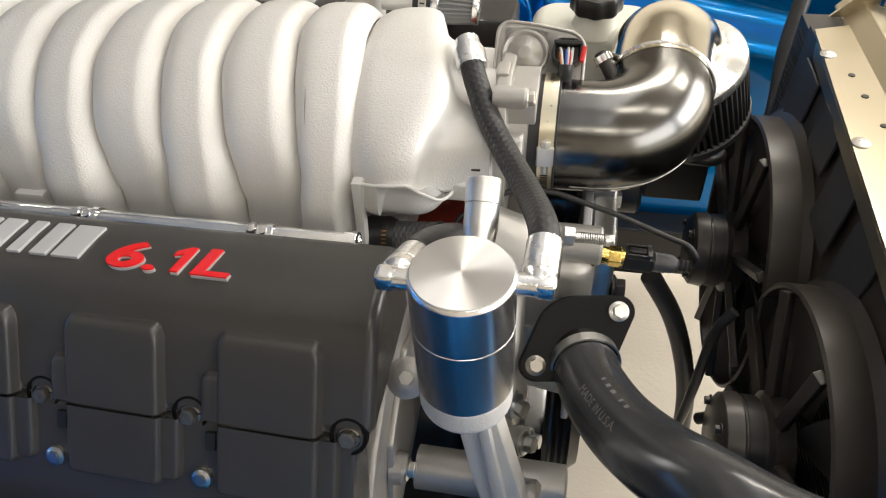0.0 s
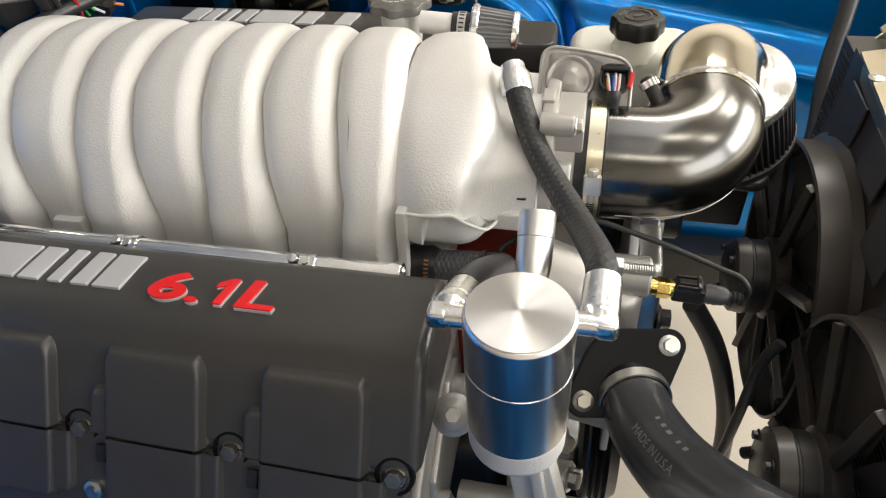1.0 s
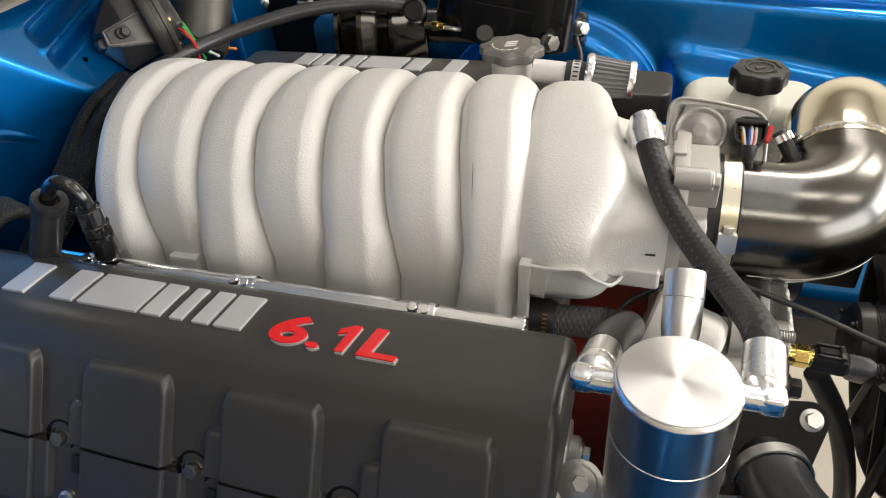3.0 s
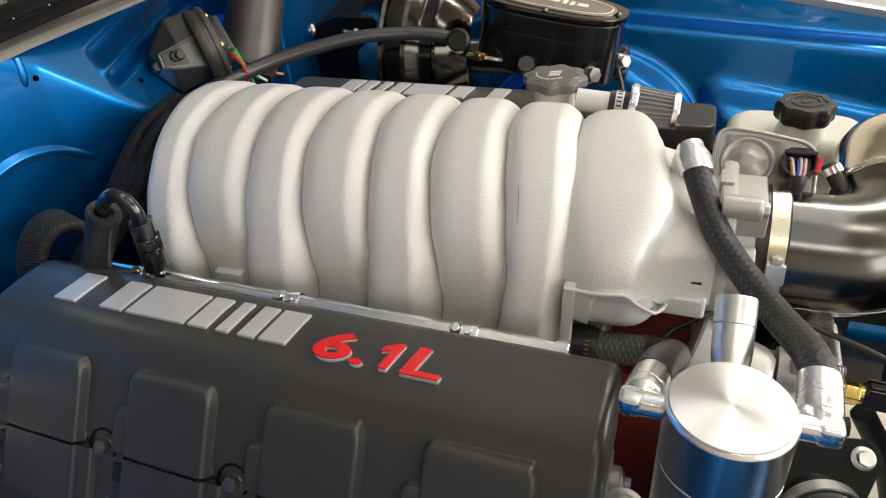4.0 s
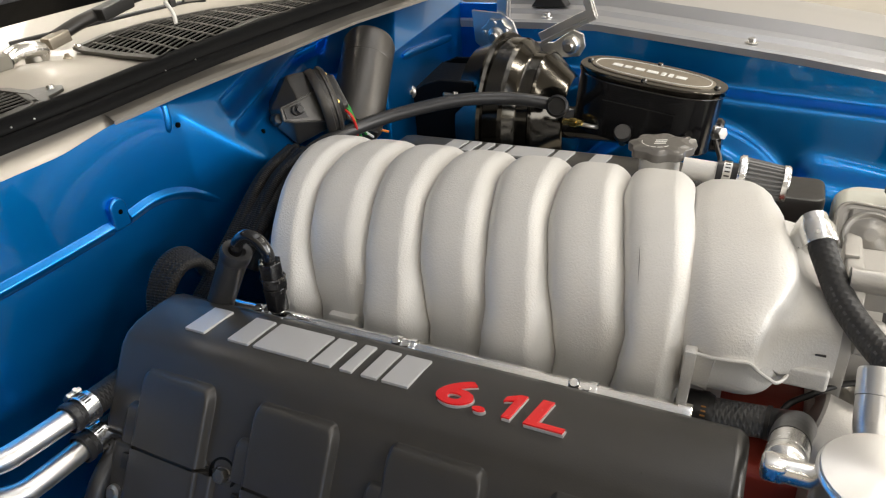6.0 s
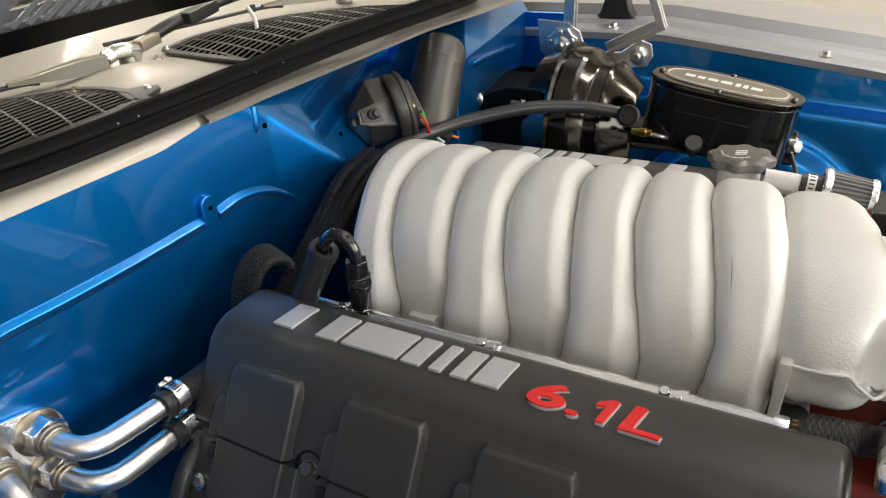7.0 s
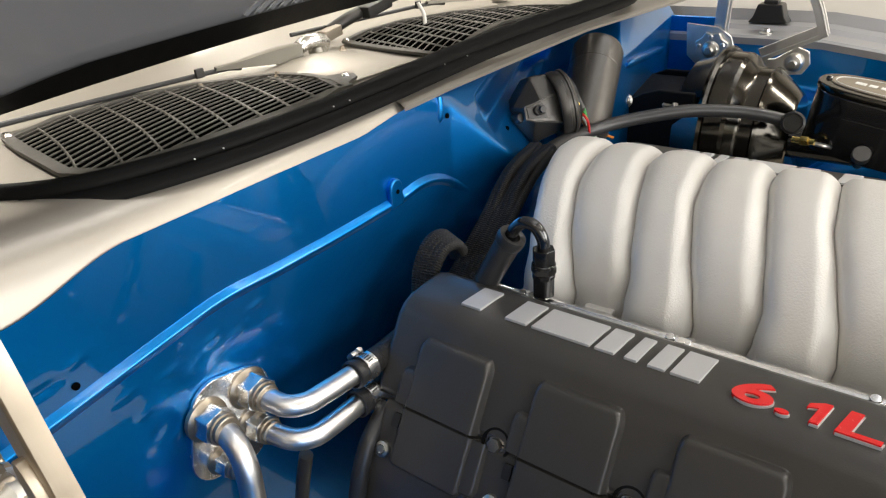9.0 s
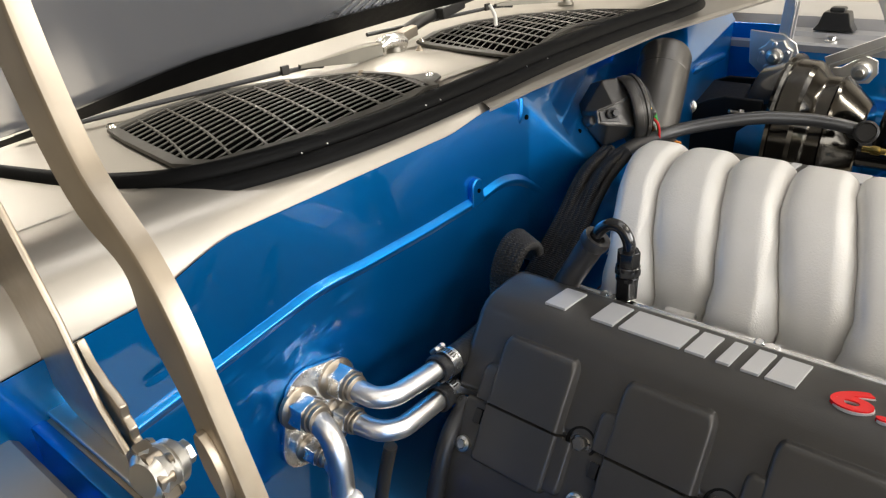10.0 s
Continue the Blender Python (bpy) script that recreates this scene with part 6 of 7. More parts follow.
ts = thing("coolant_sensor", (0.2, 0.075, 0.84), "brass coolant sensor with black plug and lead", "sensor")
ms = frame_z((0.183, 0.078, 0.853), (0.99, 0.02, -0.08), (0, 0, 1))
part("hex", prism(hexagon(0.0078), 0.004, 0.013, ms, 0.0008), BRASS, ts)
part("hex", prism(hexagon(0.0088), 0.015, 0.025, ms @ pose(0, 0, 0, 0, 0, 20), 0.0008), BRASS, ts)
part("stem", lathe([(0, -0.004), (0.0125, -0.004), (0.0125, 0.004), (0.007, 0.005), (0.007, 0.028), (0, 0.028)], ms, 24), BRASS, ts)
plug = part("plug", box((0.014, 0.015, 0.024), ms @ Matrix.Translation((0, 0, 0.039)), 0.002), PLASTIC, ts, "black sensor plug")
part("latch", box((0.004, 0.006, 0.017), ms @ Matrix.Translation((0.0085, 0, 0.039)), 0.001), PLASTIC, plug)
part("latch_bridge", box((0.003, 0.014, 0.004), ms @ Matrix.Translation((0.010, 0, 0.046)), 0.001), PLASTIC, plug)
for y in (-0.006, 0.006):
    part("latch_rail", box((0.004, 0.002, 0.018), ms @ Matrix.Translation((0.0085, y, 0.038)), 0.0006), PLASTIC, plug)
part("grip", lathe([(0.0072, 0.050), (0.0082, 0.0515), (0.0076, 0.0535), (0.0083, 0.0555), (0.0077, 0.0575), (0.0083, 0.0595), (0.0078, 0.0615), (0.0076, 0.066), (0.005, 0.070), (0, 0.070)], ms, 24), FLAP, plug)
part("strain_relief", lathe([(0, 0.069)] + [(0.0042 if i % 2 else 0.0056, 0.070 + 0.0017 * i) for i in range(7)] + [(0, 0.082)], ms, 16), RUBBER, plug)
e = ms @ Vector((0, 0, 0.080))
part("lead", sweep([e, e + Vector((0.0035, 0.0005, 0.004)), (0.2655, 0.080, 0.858), (0.2580, 0.084, 0.865), (0.2440, 0.088, 0.868), (0.2260, 0.092, 0.873), (0.2010, 0.097, 0.880), (0.181, 0.101, 0.884), (0.158, 0.105, 0.889), (0.144, 0.107, 0.890), (0.120, 0.106, 0.890), (0.1025, 0.099, 0.886), (0.090, 0.089, 0.883), (0.0766, 0.078, 0.879), (0.070, 0.068, 0.868)], 0.0024, 10, 8), WIRES["black"], ts)

rh = thing("radiator_hose", (0.2, -0.04, 0.78), "black rubber radiator hose with pale moulded print", "hose")
RHP = [(0.180, 0.014, 0.806), (0.185, -0.002, 0.813), (0.193, -0.032, 0.820), (0.209, -0.072, 0.838), (0.228, -0.108, 0.862), (0.251, -0.138, 0.884), (0.285, -0.160, 0.890), (0.335, -0.165, 0.878), (0.41, -0.16, 0.85)]
part("hose", sweep(RHP, 0.0255, 32, 10, radii=[(0, 0.96), (0.15, 1.0), (1, 1.02)]), HOSE, rh)
hcp = Vector((0.1855, -0.004, 0.8135))
hcd = (Vector(RHP[2]) - Vector(RHP[1])).normalized()
part("clamp", lathe([(0.0258, -0.003), (0.0275, -0.003), (0.0275, 0.0055), (0.0258, 0.0055)], frame_z(hcp, hcd), 40), STEEL, rh, "bright band clamp")
pth = smooth_path(RHP, 10)


def hose_print(text, first, high, toward, r, parent, path):
    """Moulded print that follows a hose: flat characters bent along its path and round its skin."""
    cu = bpy.data.curves.new("print", "FONT")
    cu.body = text
    tmp = bpy.data.objects.new("print", cu)
    scene.collection.objects.link(tmp)
    bpy.context.view_layer.update()
    me = bpy.data.meshes.new_from_object(tmp.evaluated_get(bpy.context.evaluated_depsgraph_get()))
    bpy.data.objects.remove(tmp)
    bm = bmesh.new()
    bm.from_mesh(me)
    bpy.data.meshes.remove(me)
    cum = [0]
    for a, b in zip(path, path[1:]):
        cum.append(cum[-1] + (b - a).length)
    for v in bm.verts:
        want = cum[first] + v.co.x * high
        k = max(i for i, c in enumerate(cum[:-1]) if c <= want)
        c = path[k].lerp(path[k + 1], (want - cum[k]) / (cum[k + 1] - cum[k]))
        d = (path[k + 1] - path[k]).normalized()
        n = (toward - d * toward.dot(d)).normalized()
        a = (v.co.y - 0.35) * high / r
        v.co = c + r * (n * math.cos(a) + n.cross(d) * math.sin(a))
    return part("hose_print", bm, GREYPRINT, parent, "faded grey moulded print")


hose_print("MADE IN U.S.A.", 25, 0.0085, Vector((-0.45, -0.35, 0.80)), 0.0259, rh, pth)
for i, k in enumerate((26, 28, 30, 33, 35)):
    c, d = pth[k], (pth[k + 1] - pth[k]).normalized()
    nn = Vector((0.05, -0.25, 0.95))
    nn = (nn - d * nn.dot(d)).normalized()
    part("print_bar", box((0.0026 + 0.0010 * (i % 3), 0.0030, 0.0004), Matrix.Translation(c + nn * 0.0257) @ Matrix((d, nn.cross(d), nn)).transposed().to_4x4(), 0.0001), GREYPRINT, rh)
fl = thing("thermostat_flange", (0.178, 0.008, 0.80), "black gloss thermostat flange with two bolts", "flange")
mfl = frame_z((0.178, 0.009, 0.826), (0.12, -0.62, 0.77), (0.64, 0.72, 0.0))
def lobed(r0, r1, gap, n=12):
    """Outline of a two-bolt flange: a round middle with an ear at each end, joined by straight edges."""
    tilt = math.acos((r0 - r1) / gap)
    right = [(gap + r1 * math.cos(a), r1 * math.sin(a)) for a in steps(-tilt, tilt, n)]
    left = [(-gap + r1 * math.cos(a), r1 * math.sin(a)) for a in steps(math.pi - tilt, math.pi + tilt, n)]
    mid_up = [(r0 * math.cos(a), r0 * math.sin(a)) for a in steps(tilt, math.pi - tilt, n)]
    return right + mid_up + left + [(-x, -y) for x, y in mid_up]


part("plate", prism(lobed(0.0330, 0.0125, 0.0385), -0.006, 0.005, mfl, 0.002), FLANGEBLACK, fl)
part("collar", lathe([(0, -0.010), (0.033, -0.010), (0.0325, -0.002), (0.0290, 0.002), (0.0278, 0.006), (0.0274, 0.016), (0, 0.016)], frame_z(RHP[0], hcd), 40), FLANGEBLACK, fl)
for a in (0.038, -0.0385):
    part("bolt", hex_head(mfl @ Matrix.Translation((a, 0, 0.005)), 0.0056, 0.007, 1.4), AGEDSTEEL if a < 0 else STEEL, fl)

for i, pts in enumerate(([(0.256, 0.2, 0.715), (0.289, 0.2, 0.655), (0.315, 0.2, 0.579), (0.331, 0.2, 0.50), (0.34, 0.2, 0.40)], [(0.335, 0.155, 0.72), (0.322, 0.15, 0.691), (0.319, 0.15, 0.593), (0.315, 0.15, 0.52), (0.30, 0.15, 0.40)],
                         [(0.31, 0.08, 0.64), (0.325, 0.07, 0.66), (0.345, 0.05, 0.665)])):
    solo("cooling_line", sweep(pts, (0.011, 0.0055, 0.006)[i], 12, 8), RUBBER, "black rubber line hanging behind the radiator fans", "hose", "lines by the radiator")

# ---- radiator, shroud and fans ----
sh = thing("fan_shroud", (0.40, 0.2, 0.45), "black moulded radiator fan shroud", "fan shroud")
FANS = ((0.322, 0.650, 0.162), (0.040, 0.668, 0.148))


def shroud(y, z):
    d = min(math.hypot(y - a, z - b) - r for a, b, r in FANS)
    x = 0.409 - 0.010 * math.exp(-max(0, d) / 0.03)
    if 0.83 < z and (abs(y - 0.30) < 0.002 or abs(y - 0.20) < 0.002):
        x += 0.004
    return Vector((x, y, z))


bm = surface(shroud, steps(-0.16, 0.445, 100), steps(0.45, 0.886, 74))
bmesh.ops.delete(bm, geom=[f for f in bm.faces if any(math.hypot(f.calc_center_median().y - a, f.calc_center_median().z - b) < r - 0.004 for a, b, r in FANS)], context="FACES")
part("panel", bm, SHROUD, sh)
for y, z0, z1 in ((0.375, 0.80, 0.88), (0.275, 0.836, 0.884), (0.20, 0.80, 0.88), (0.12, 0.78, 0.88)):
    part("vent_flap", box((0.003, 0.06, z1 - z0), pose(0.401, y, (z0 + z1) / 2 - 0.012, 0, 5, 0), 0.0012), FLAP, sh)
for a, b, r in FANS:
    mf = frame_z((0, a, b), (1, 0, 0), (0, 1, 0))
    fan = thing("radiator_fan", (0.37, a, b - r), "black electric radiator fan with spokes and hub motor", "fan", "radiator fans")
    part("ring", lathe([(r - 0.002, 0.400), (r - 0.002, 0.364), (r, 0.362), (r + 0.003, 0.364), (r + 0.003, 0.392), (r + 0.012, 0.400)], mf, 72), SHROUD, fan)
    motor = part("motor", lathe([(0, 0.312), (0.036, 0.312), (0.044, 0.318), (0.046, 0.332), (0.043, 0.334), (0.043, 0.352), (0.050, 0.356), (0.050, 0.372), (0.03, 0.376), (0, 0.376)], mf, 40), SHROUD, fan)
    part("motor_band", lathe([(0.0432, 0.336), (0.0445, 0.336), (0.0445, 0.349), (0.0432, 0.349)], mf, 40), DARKMETAL, motor, "worn bare motor band")
    for t in (20, 110, 200, 290):
        part("motor_bolt", hex_head(mf @ pose(0.036 * math.cos(radians(t)), 0.036 * math.sin(radians(t)), 0.314, 180, 0, 0), 0.0045, 0.006), DARKMETAL, motor)
    for i in range(8):
        t = math.tau * i / 8 + 0.2
        part("spoke", box((r - 0.05, 0.012, 0.009), mf @ Matrix.Rotation(t, 4, "Z") @ Matrix.Translation(((r + 0.046) / 2, 0, 0.360)) @ pose(0, 0, 0, 25, 0, 0), 0.002), SHROUD, fan)
    for i in range(7):
        t = math.tau * i / 7
        part("blade", surface(lambda u, v: mf @ Vector((u * math.cos(t + v + u * 1.2), u * math.sin(t + v + u * 1.2), 0.372 + 0.03 * v)), steps(0.04, r - 0.008, 8), steps(0, 0.55, 5)), SHROUD, fan)
rad = thing("radiator", (0.44, 0.2, 0.45), "aluminium radiator behind the shroud", "radiator")
part("core", span(0.412, 0.46, -0.18, 0.50, 0.45, 0.875, 0.002), DARKMETAL, rad)
for i in range(60):
    z = 0.46 + 0.0068 * i
    part("fin", span(0.4105, 0.4125, -0.17, 0.49, z, z + 0.0022, 0), DARKMETAL, rad)
sup = thing("radiator_support", (0.46, 0.2, 0.86), "gold zinc plated radiator top support with screws", "radiator support", kind="structure")
part("lip", prism([(0.3735, -0.30), (0.4095, 0.430), (0.4125, 0.430), (0.3765, -0.30)][::-1], 0.868, 0.8848, Matrix(), 0.0008), GALV, sup)
part("shelf", prism([(0.3735, -0.30), (0.4095, 0.430), (0.452, 0.445), (0.448, -0.30)][::-1], 0.8850, 0.8885, Matrix(), 0.0008), GALV, sup)
part("rise", prism([(0.444, 0.885), (0.462, 0.905), (0.66, 0.912), (0.66, 0.902), (0.466, 0.897), (0.448, 0.880)], -0.50, 0.80, frame_z((0, 0, 0), (0, -1, 0), (1, 0, 0)), 0.002), GALV, sup)
part("gusset", prism([(0.430, 0.888), (0.475, 0.888), (0.475, 0.932), (0.468, 0.930)], -0.466, -0.462, frame_z((0, 0, 0), (0, -1, 0), (1, 0, 0)), 0.001), GALV, sup)
for x, y in ((0.411, 0.371), (0.406, 0.21), (0.398, 0.05)):
    part("screw", add(lathe([(0, 0.004), (0.005, 0.0035), (0.008, 0.0012), (0.008, 0)], frame_z((x, y, 0.8885), (0, 0, 1)), 20), box((0.007, 0.0012, 0.0008), pose(x, y, 0.8925, 0, 0, 30), 0)), STEEL, sup)
for x, y in ((0.425, 0.33), (0.428, 0.29), (0.432, 0.24)):
    part("screw", lathe([(0, 0.0015), (0.003, 0.001), (0.0035, 0)], frame_z((x, y, 0.8885), (0, 0, 1)), 12), DARKMETAL, sup)
part("cap_ring", lathe([(0.022, 0.905), (0.03, 0.906), (0.03, 0.918), (0.026, 0.922), (0, 0.922)], Matrix.Translation((0.50, 0.46, 0)), 32), CHROME, sup)
solo("overflow_hose", sweep([(0.455, 0.66, 0.90), (0.444, 0.62, 0.84), (0.431, 0.58, 0.787), (0.423, 0.52, 0.715), (0.40, 0.50, 0.66), (0.38, 0.50, 0.60)], 0.011, 14, 8), RUBBER, "black rubber overflow hose beside the radiator", "hose")
solo("filter_bracket", add(add(span(0.235, 0.325, 0.365, 0.44, 0.748, 0.764, 0.004), span(0.262, 0.338, 0.42, 0.45, 0.645, 0.752, 0.004)), sweep([(0.27, 0.34, 0.772), (0.315, 0.33, 0.775), (0.33, 0.35, 0.772), (0.32, 0.37, 0.77)], 0.006, 10, 5)), PLASTIC, "black bracket under the air filter", "bracket")

# ---- brake booster and master cylinder ----
BY, BZ = 0.650, 0.877
mb = frame_z((0, BY, BZ), (1, 0, 0), (0, 1, 0))
bo = thing("brake_booster", (-0.36, BY, 0.78), "black chrome brake booster with a stepped shell", "brake booster")
part("rear_shell", lathe([(0, -0.415), (0.085, -0.415), (0.104, -0.405), (0.110, -0.385), (0.118, -0.368)], mb, 64), GLOSS, bo)
part("rim", lathe([(0.121, -0.368), (0.126, -0.367), (0.128, -0.362), (0.126, -0.357), (0.120, -0.356)], mb, 64), BLACKCHROME, bo, "rolled rim")
part("front_shell", lathe([(0.120, -0.358), (0.119, -0.332), (0.116, -0.326), (0.104, -0.316), (0.1005, -0.312), (0.0995, -0.310), (0.0985, -0.288), (0.094, -0.282), (0.068, -0.252), (0.064, -0.249), (0, -0.245)], mb, 72), BLACKCHROME, bo, "", 14)
part("bead", lathe([(0.0985, -0.294), (0.1015, -0.291), (0.099, -0.287)], mb, 64), BLACKCHROME, bo)
part("check_valve", lathe([(0, -0.004), (0.013, -0.004), (0.015, 0.0), (0.015, 0.008), (0.012, 0.010), (0.011, 0.006), (0, 0.006)], frame_z((-0.232, 0.508, 0.944), (0.15, -0.9, 0.35)), 24), PLASTIC, bo)
part("valve_stem", sweep([(-0.232, 0.512, 0.943), (-0.24, 0.535, 0.935), (-0.255, 0.56, 0.925)], 0.008, 12, 5), PLASTIC, bo)
part("brass_union", add(prism(hexagon(0.007), 0, 0.012, frame_z((-0.226, 0.553, 0.907), (0.9, -0.3, 0.1)), 0.0008), lathe([(0, -0.012), (0.0045, -0.012), (0.0045, 0.02), (0, 0.02)], frame_z((-0.226, 0.553, 0.907), (0.9, -0.3, 0.1)), 14)), BRASS, bo)
part("bracket", prism([(-0.55, 0.78), (-0.55, 0.895), (-0.51, 0.918), (-0.455, 0.948), (-0.43, 0.956), (-0.375, 0.956), (-0.365, 0.78)], -0.560, -0.550, frame_z((0, 0, 0), (0, -1, 0), (1, 0, 0)), 0.003), VOIDBLACK, bo, "black booster mounting bracket")
part("bracket", prism([(-0.55, 0.80), (-0.55, 0.915), (-0.48, 0.944), (-0.38, 0.946), (-0.38, 0.80)], -0.73, -0.72, frame_z((0, 0, 0), (0, -1, 0), (1, 0, 0)), 0.003), VOIDBLACK, bo, "black booster mounting bracket")
part("spacer", span(-0.53, -0.345, 0.562, 0.715, 0.74, 0.938, 0.006), VOIDBLACK, bo)
part("bracket_bolt", hex_head(frame_z((-0.480, 0.550, 0.935), (0.1, -1, 0.2)), 0.008, 0.016), STEEL, bo)
for x, z, n in ((-0.505, 0.905, (0.5, -0.9, 0.1)), (-0.398, 0.934, (-0.8, -0.5, 0.2))):
    q = Vector((x, 0.550, z))
    part("bracket_stud", add(lathe([(0, 0)] + [(0.0034 - (0.0005 if i % 2 else 0), 0.0006 + 0.0009 * i) for i in range(26)] + [(0, 0.0245)], frame_z(q, n), 12), prism(hexagon(0.0065), 0.002, 0.009, frame_z(q, n), 0.0007)), AGEDSTEEL, bo, "threaded stud with a nut")

mcy = thing("master_cylinder", (-0.125, 0.60, 0.87), "black gloss master cylinder with an oval bronze lid", "master cylinder")


def long_round(a, b, n=48, p=2.6):
    return [((a if math.cos(t) > 0 else -a) * abs(math.cos(t)) ** (2 / p), (b if math.sin(t) > 0 else -b) * abs(math.sin(t)) ** (2 / p)) for t in steps(0, math.tau * (n - 1) / n, n - 1)]


mm = Matrix.Translation((-0.1255, 0.592, 0.968)) @ pose(0, 0, 0, 0, 7.5, -5) @ Matrix.Translation((0, 0, -0.968))
part("reservoir", prism(long_round(0.098, 0.046), 0.882, 0.963, mm, 0.003, 2, 50), GLOSS, mcy)
part("emboss", box((0.10, 0.003, 0.026), mm @ Matrix.Translation((0, -0.0455, 0.925)), 0.001), GLOSS, mcy)
lid = part("lid", prism(long_round(0.100, 0.048), 0.963, 0.972, mm, 0.002, 2, 50), BLACKCHROME, mcy, "dark chrome lid rim")
part("lid_plate", prism(long_round(0.084, 0.034), 0.971, 0.9735, mm, 0.0006, 1, 50), LIDTAN, lid, "bronze anodised lid plate")
part("lid_line", sweep([mm @ Vector((x, y, 0.9736)) for x, y in long_round(0.079, 0.029)] + [mm @ Vector((*long_round(0.079, 0.029)[0], 0.9736))], 0.0008, 6, 1), PALE, lid)
for i, (xa, w, hgt) in enumerate(((-0.049, 0.013, 0.011), (-0.034, 0.010, 0.011), (-0.018, 0.013, 0.011), (0.000, 0.015, 0.011), (0.015, 0.006, 0.015), (0.025, 0.006, 0.015), (0.039, 0.014, 0.011))):
    part("mark_bar", box((w, hgt, 0.0008), mm @ Matrix.Translation((xa, 0, 0.9738)), 0.0002), PALE, lid)
for x, y in ((-0.088, 0.0), (0.088, -0.006), (0.0, 0.040), (0.0, -0.040)):
    part("lid_screw", lathe([(0, 0.004), (0.003, 0.004), (0.0042, 0.002), (0.0042, 0)], mm @ Matrix.Translation((x, y, 0.9715)), 16), DARKCHROME, lid)
part("bore", lathe([(0, -0.27), (0.024, -0.27), (0.024, -0.03), (0.020, -0.026), (0, -0.026)], frame_z((0, 0.612, 0.885), (1, 0, 0)), 28), GLOSS, mcy)
for x, y, z in ((-0.035, 0.592, 0.895), (-0.068, 0.545, 0.892)):
    part("port_plug", hex_head(frame_z((x, y, z), (0.75, -0.6, 0.2)), 0.0085 if x > -0.05 else 0.0105, 0.014, 1.15), STEEL if x > -0.05 else AGEDSTEEL, mcy)
part("end_disc", lathe([(0, 0.012), (0.0105, 0.012), (0.0115, 0.010), (0.0115, 0.0), (0.006, -0.002), (0.006, -0.03)], frame_z((-0.151, 0.546, 0.898), (0.12, -0.75, 0.65)), 24), GREYPLASTIC, mcy, "grey round port plug")
part("brake_line", sweep([(-0.226, 0.553, 0.907), (-0.20, 0.548, 0.906), (-0.185, 0.56, 0.90)], 0.003, 8, 5), STEEL, mcy)
part("brake_line", sweep([(-0.03, 0.545, 0.90), (-0.02, 0.50, 0.88), (-0.06, 0.47, 0.84), (-0.09, 0.46, 0.78)], 0.003, 8, 5), DARKMETAL, mcy)
vh = thing("vacuum_hose", (-0.35, 0.42, 0.93), "black rubber vacuum hose arching to the booster", "hose")
part("hose", sweep([(-0.238, 0.514, 0.944), (-0.27, 0.498, 0.953), (-0.304, 0.479, 0.959), (-0.352, 0.44, 0.964), (-0.408, 0.385, 0.960), (-0.436, 0.33, 0.958), (-0.446, 0.262, 0.960), (-0.440, 0.205, 0.958), (-0.436, 0.165, 0.942), (-0.438, 0.13, 0.915), (-0.442, 0.10, 0.88)], 0.0085, 16, 8), RUBBER, vh)

# ---- wiper motor and what hangs on the firewall ----
wm = thing("wiper_motor", (-0.47, 0.27, 0.94), "grey cast wiper motor bolted to the firewall", "wiper motor")
mw = frame_z((-0.4705, 0.255, 0.999), (0.80, -0.48, 0.35), (0.52, 0.85, 0.10))
back = [(0.014, 0.0445), (0.051, 0.041), (0.046, -0.030), (-0.003, -0.0365), (-0.021, -0.008), (-0.020, 0.013)]
rim = [(0.010, 0.0126), (0.042, 0.0170), (0.0405, -0.0228), (-0.004, -0.0105), (-0.0168, -0.0045), (-0.0150, 0.0098)]
gb_mesh = bmesh.new()
rings = [[gb_mesh.verts.new(mw @ Vector((x, y, h))) for x, y in ring] for ring, h in ((back, -0.050), (back, -0.022), (rim, -0.001))]
for a, b in zip(rings, rings[1:]):
    for i in range(6):
        gb_mesh.faces.new((a[i], a[(i + 1) % 6], b[(i + 1) % 6], b[i]))
gb_mesh.faces.new(rings[0][::-1])
gb_mesh.faces.new(rings[-1])
bmesh.ops.recalc_face_normals(gb_mesh, faces=gb_mesh.faces)
part("gearbox", soften(gb_mesh, 0.0022, 3, 20), GREYPLASTIC, wm)
part("raised_rim", sweep([mw @ Vector((x, y, 0.0)) for x, y in [p for a, b in zip(rim, rim[1:] + rim[:1]) for p in (a, (0.7 * a[0] + 0.3 * b[0], 0.7 * a[1] + 0.3 * b[1]), (0.3 * a[0] + 0.7 * b[0], 0.3 * a[1] + 0.7 * b[1]))] + rim[:1]], 0.0014, 8, 2), GREYPLASTIC, wm)
part("pocket", prism([(-0.0125, 0.0078), (0.0100, 0.0095), (0.0125, -0.0100), (-0.0130, -0.0040)], -0.002, 0.0006, mw, 0.0004), DARKMETAL, wm)
part("boss", lathe([(0.0062, -0.001), (0.0062, 0.0035), (0.0050, 0.0045), (0, 0.0045)], mw @ Matrix.Translation((0.001, 0.0022, 0)), 20), DARKMETAL, wm)
part("bolt", hex_head(mw @ Matrix.Translation((0.004, 0.002, 0.003)), 0.0046, 0.007), DARKMETAL, wm)
part("rubber_foot", lathe([(0, 0.006), (0.005, 0.005), (0.007, 0.0), (0.0075, -0.012)], frame_z((-0.489, 0.244, 0.993), (0.75, -0.45, 0.35)), 18), RUBBER, wm)
mr = mw @ Matrix.Translation((0.0485, 0.001, -0.024)) @ pose(0, 0, 0, 0, 76, 0)
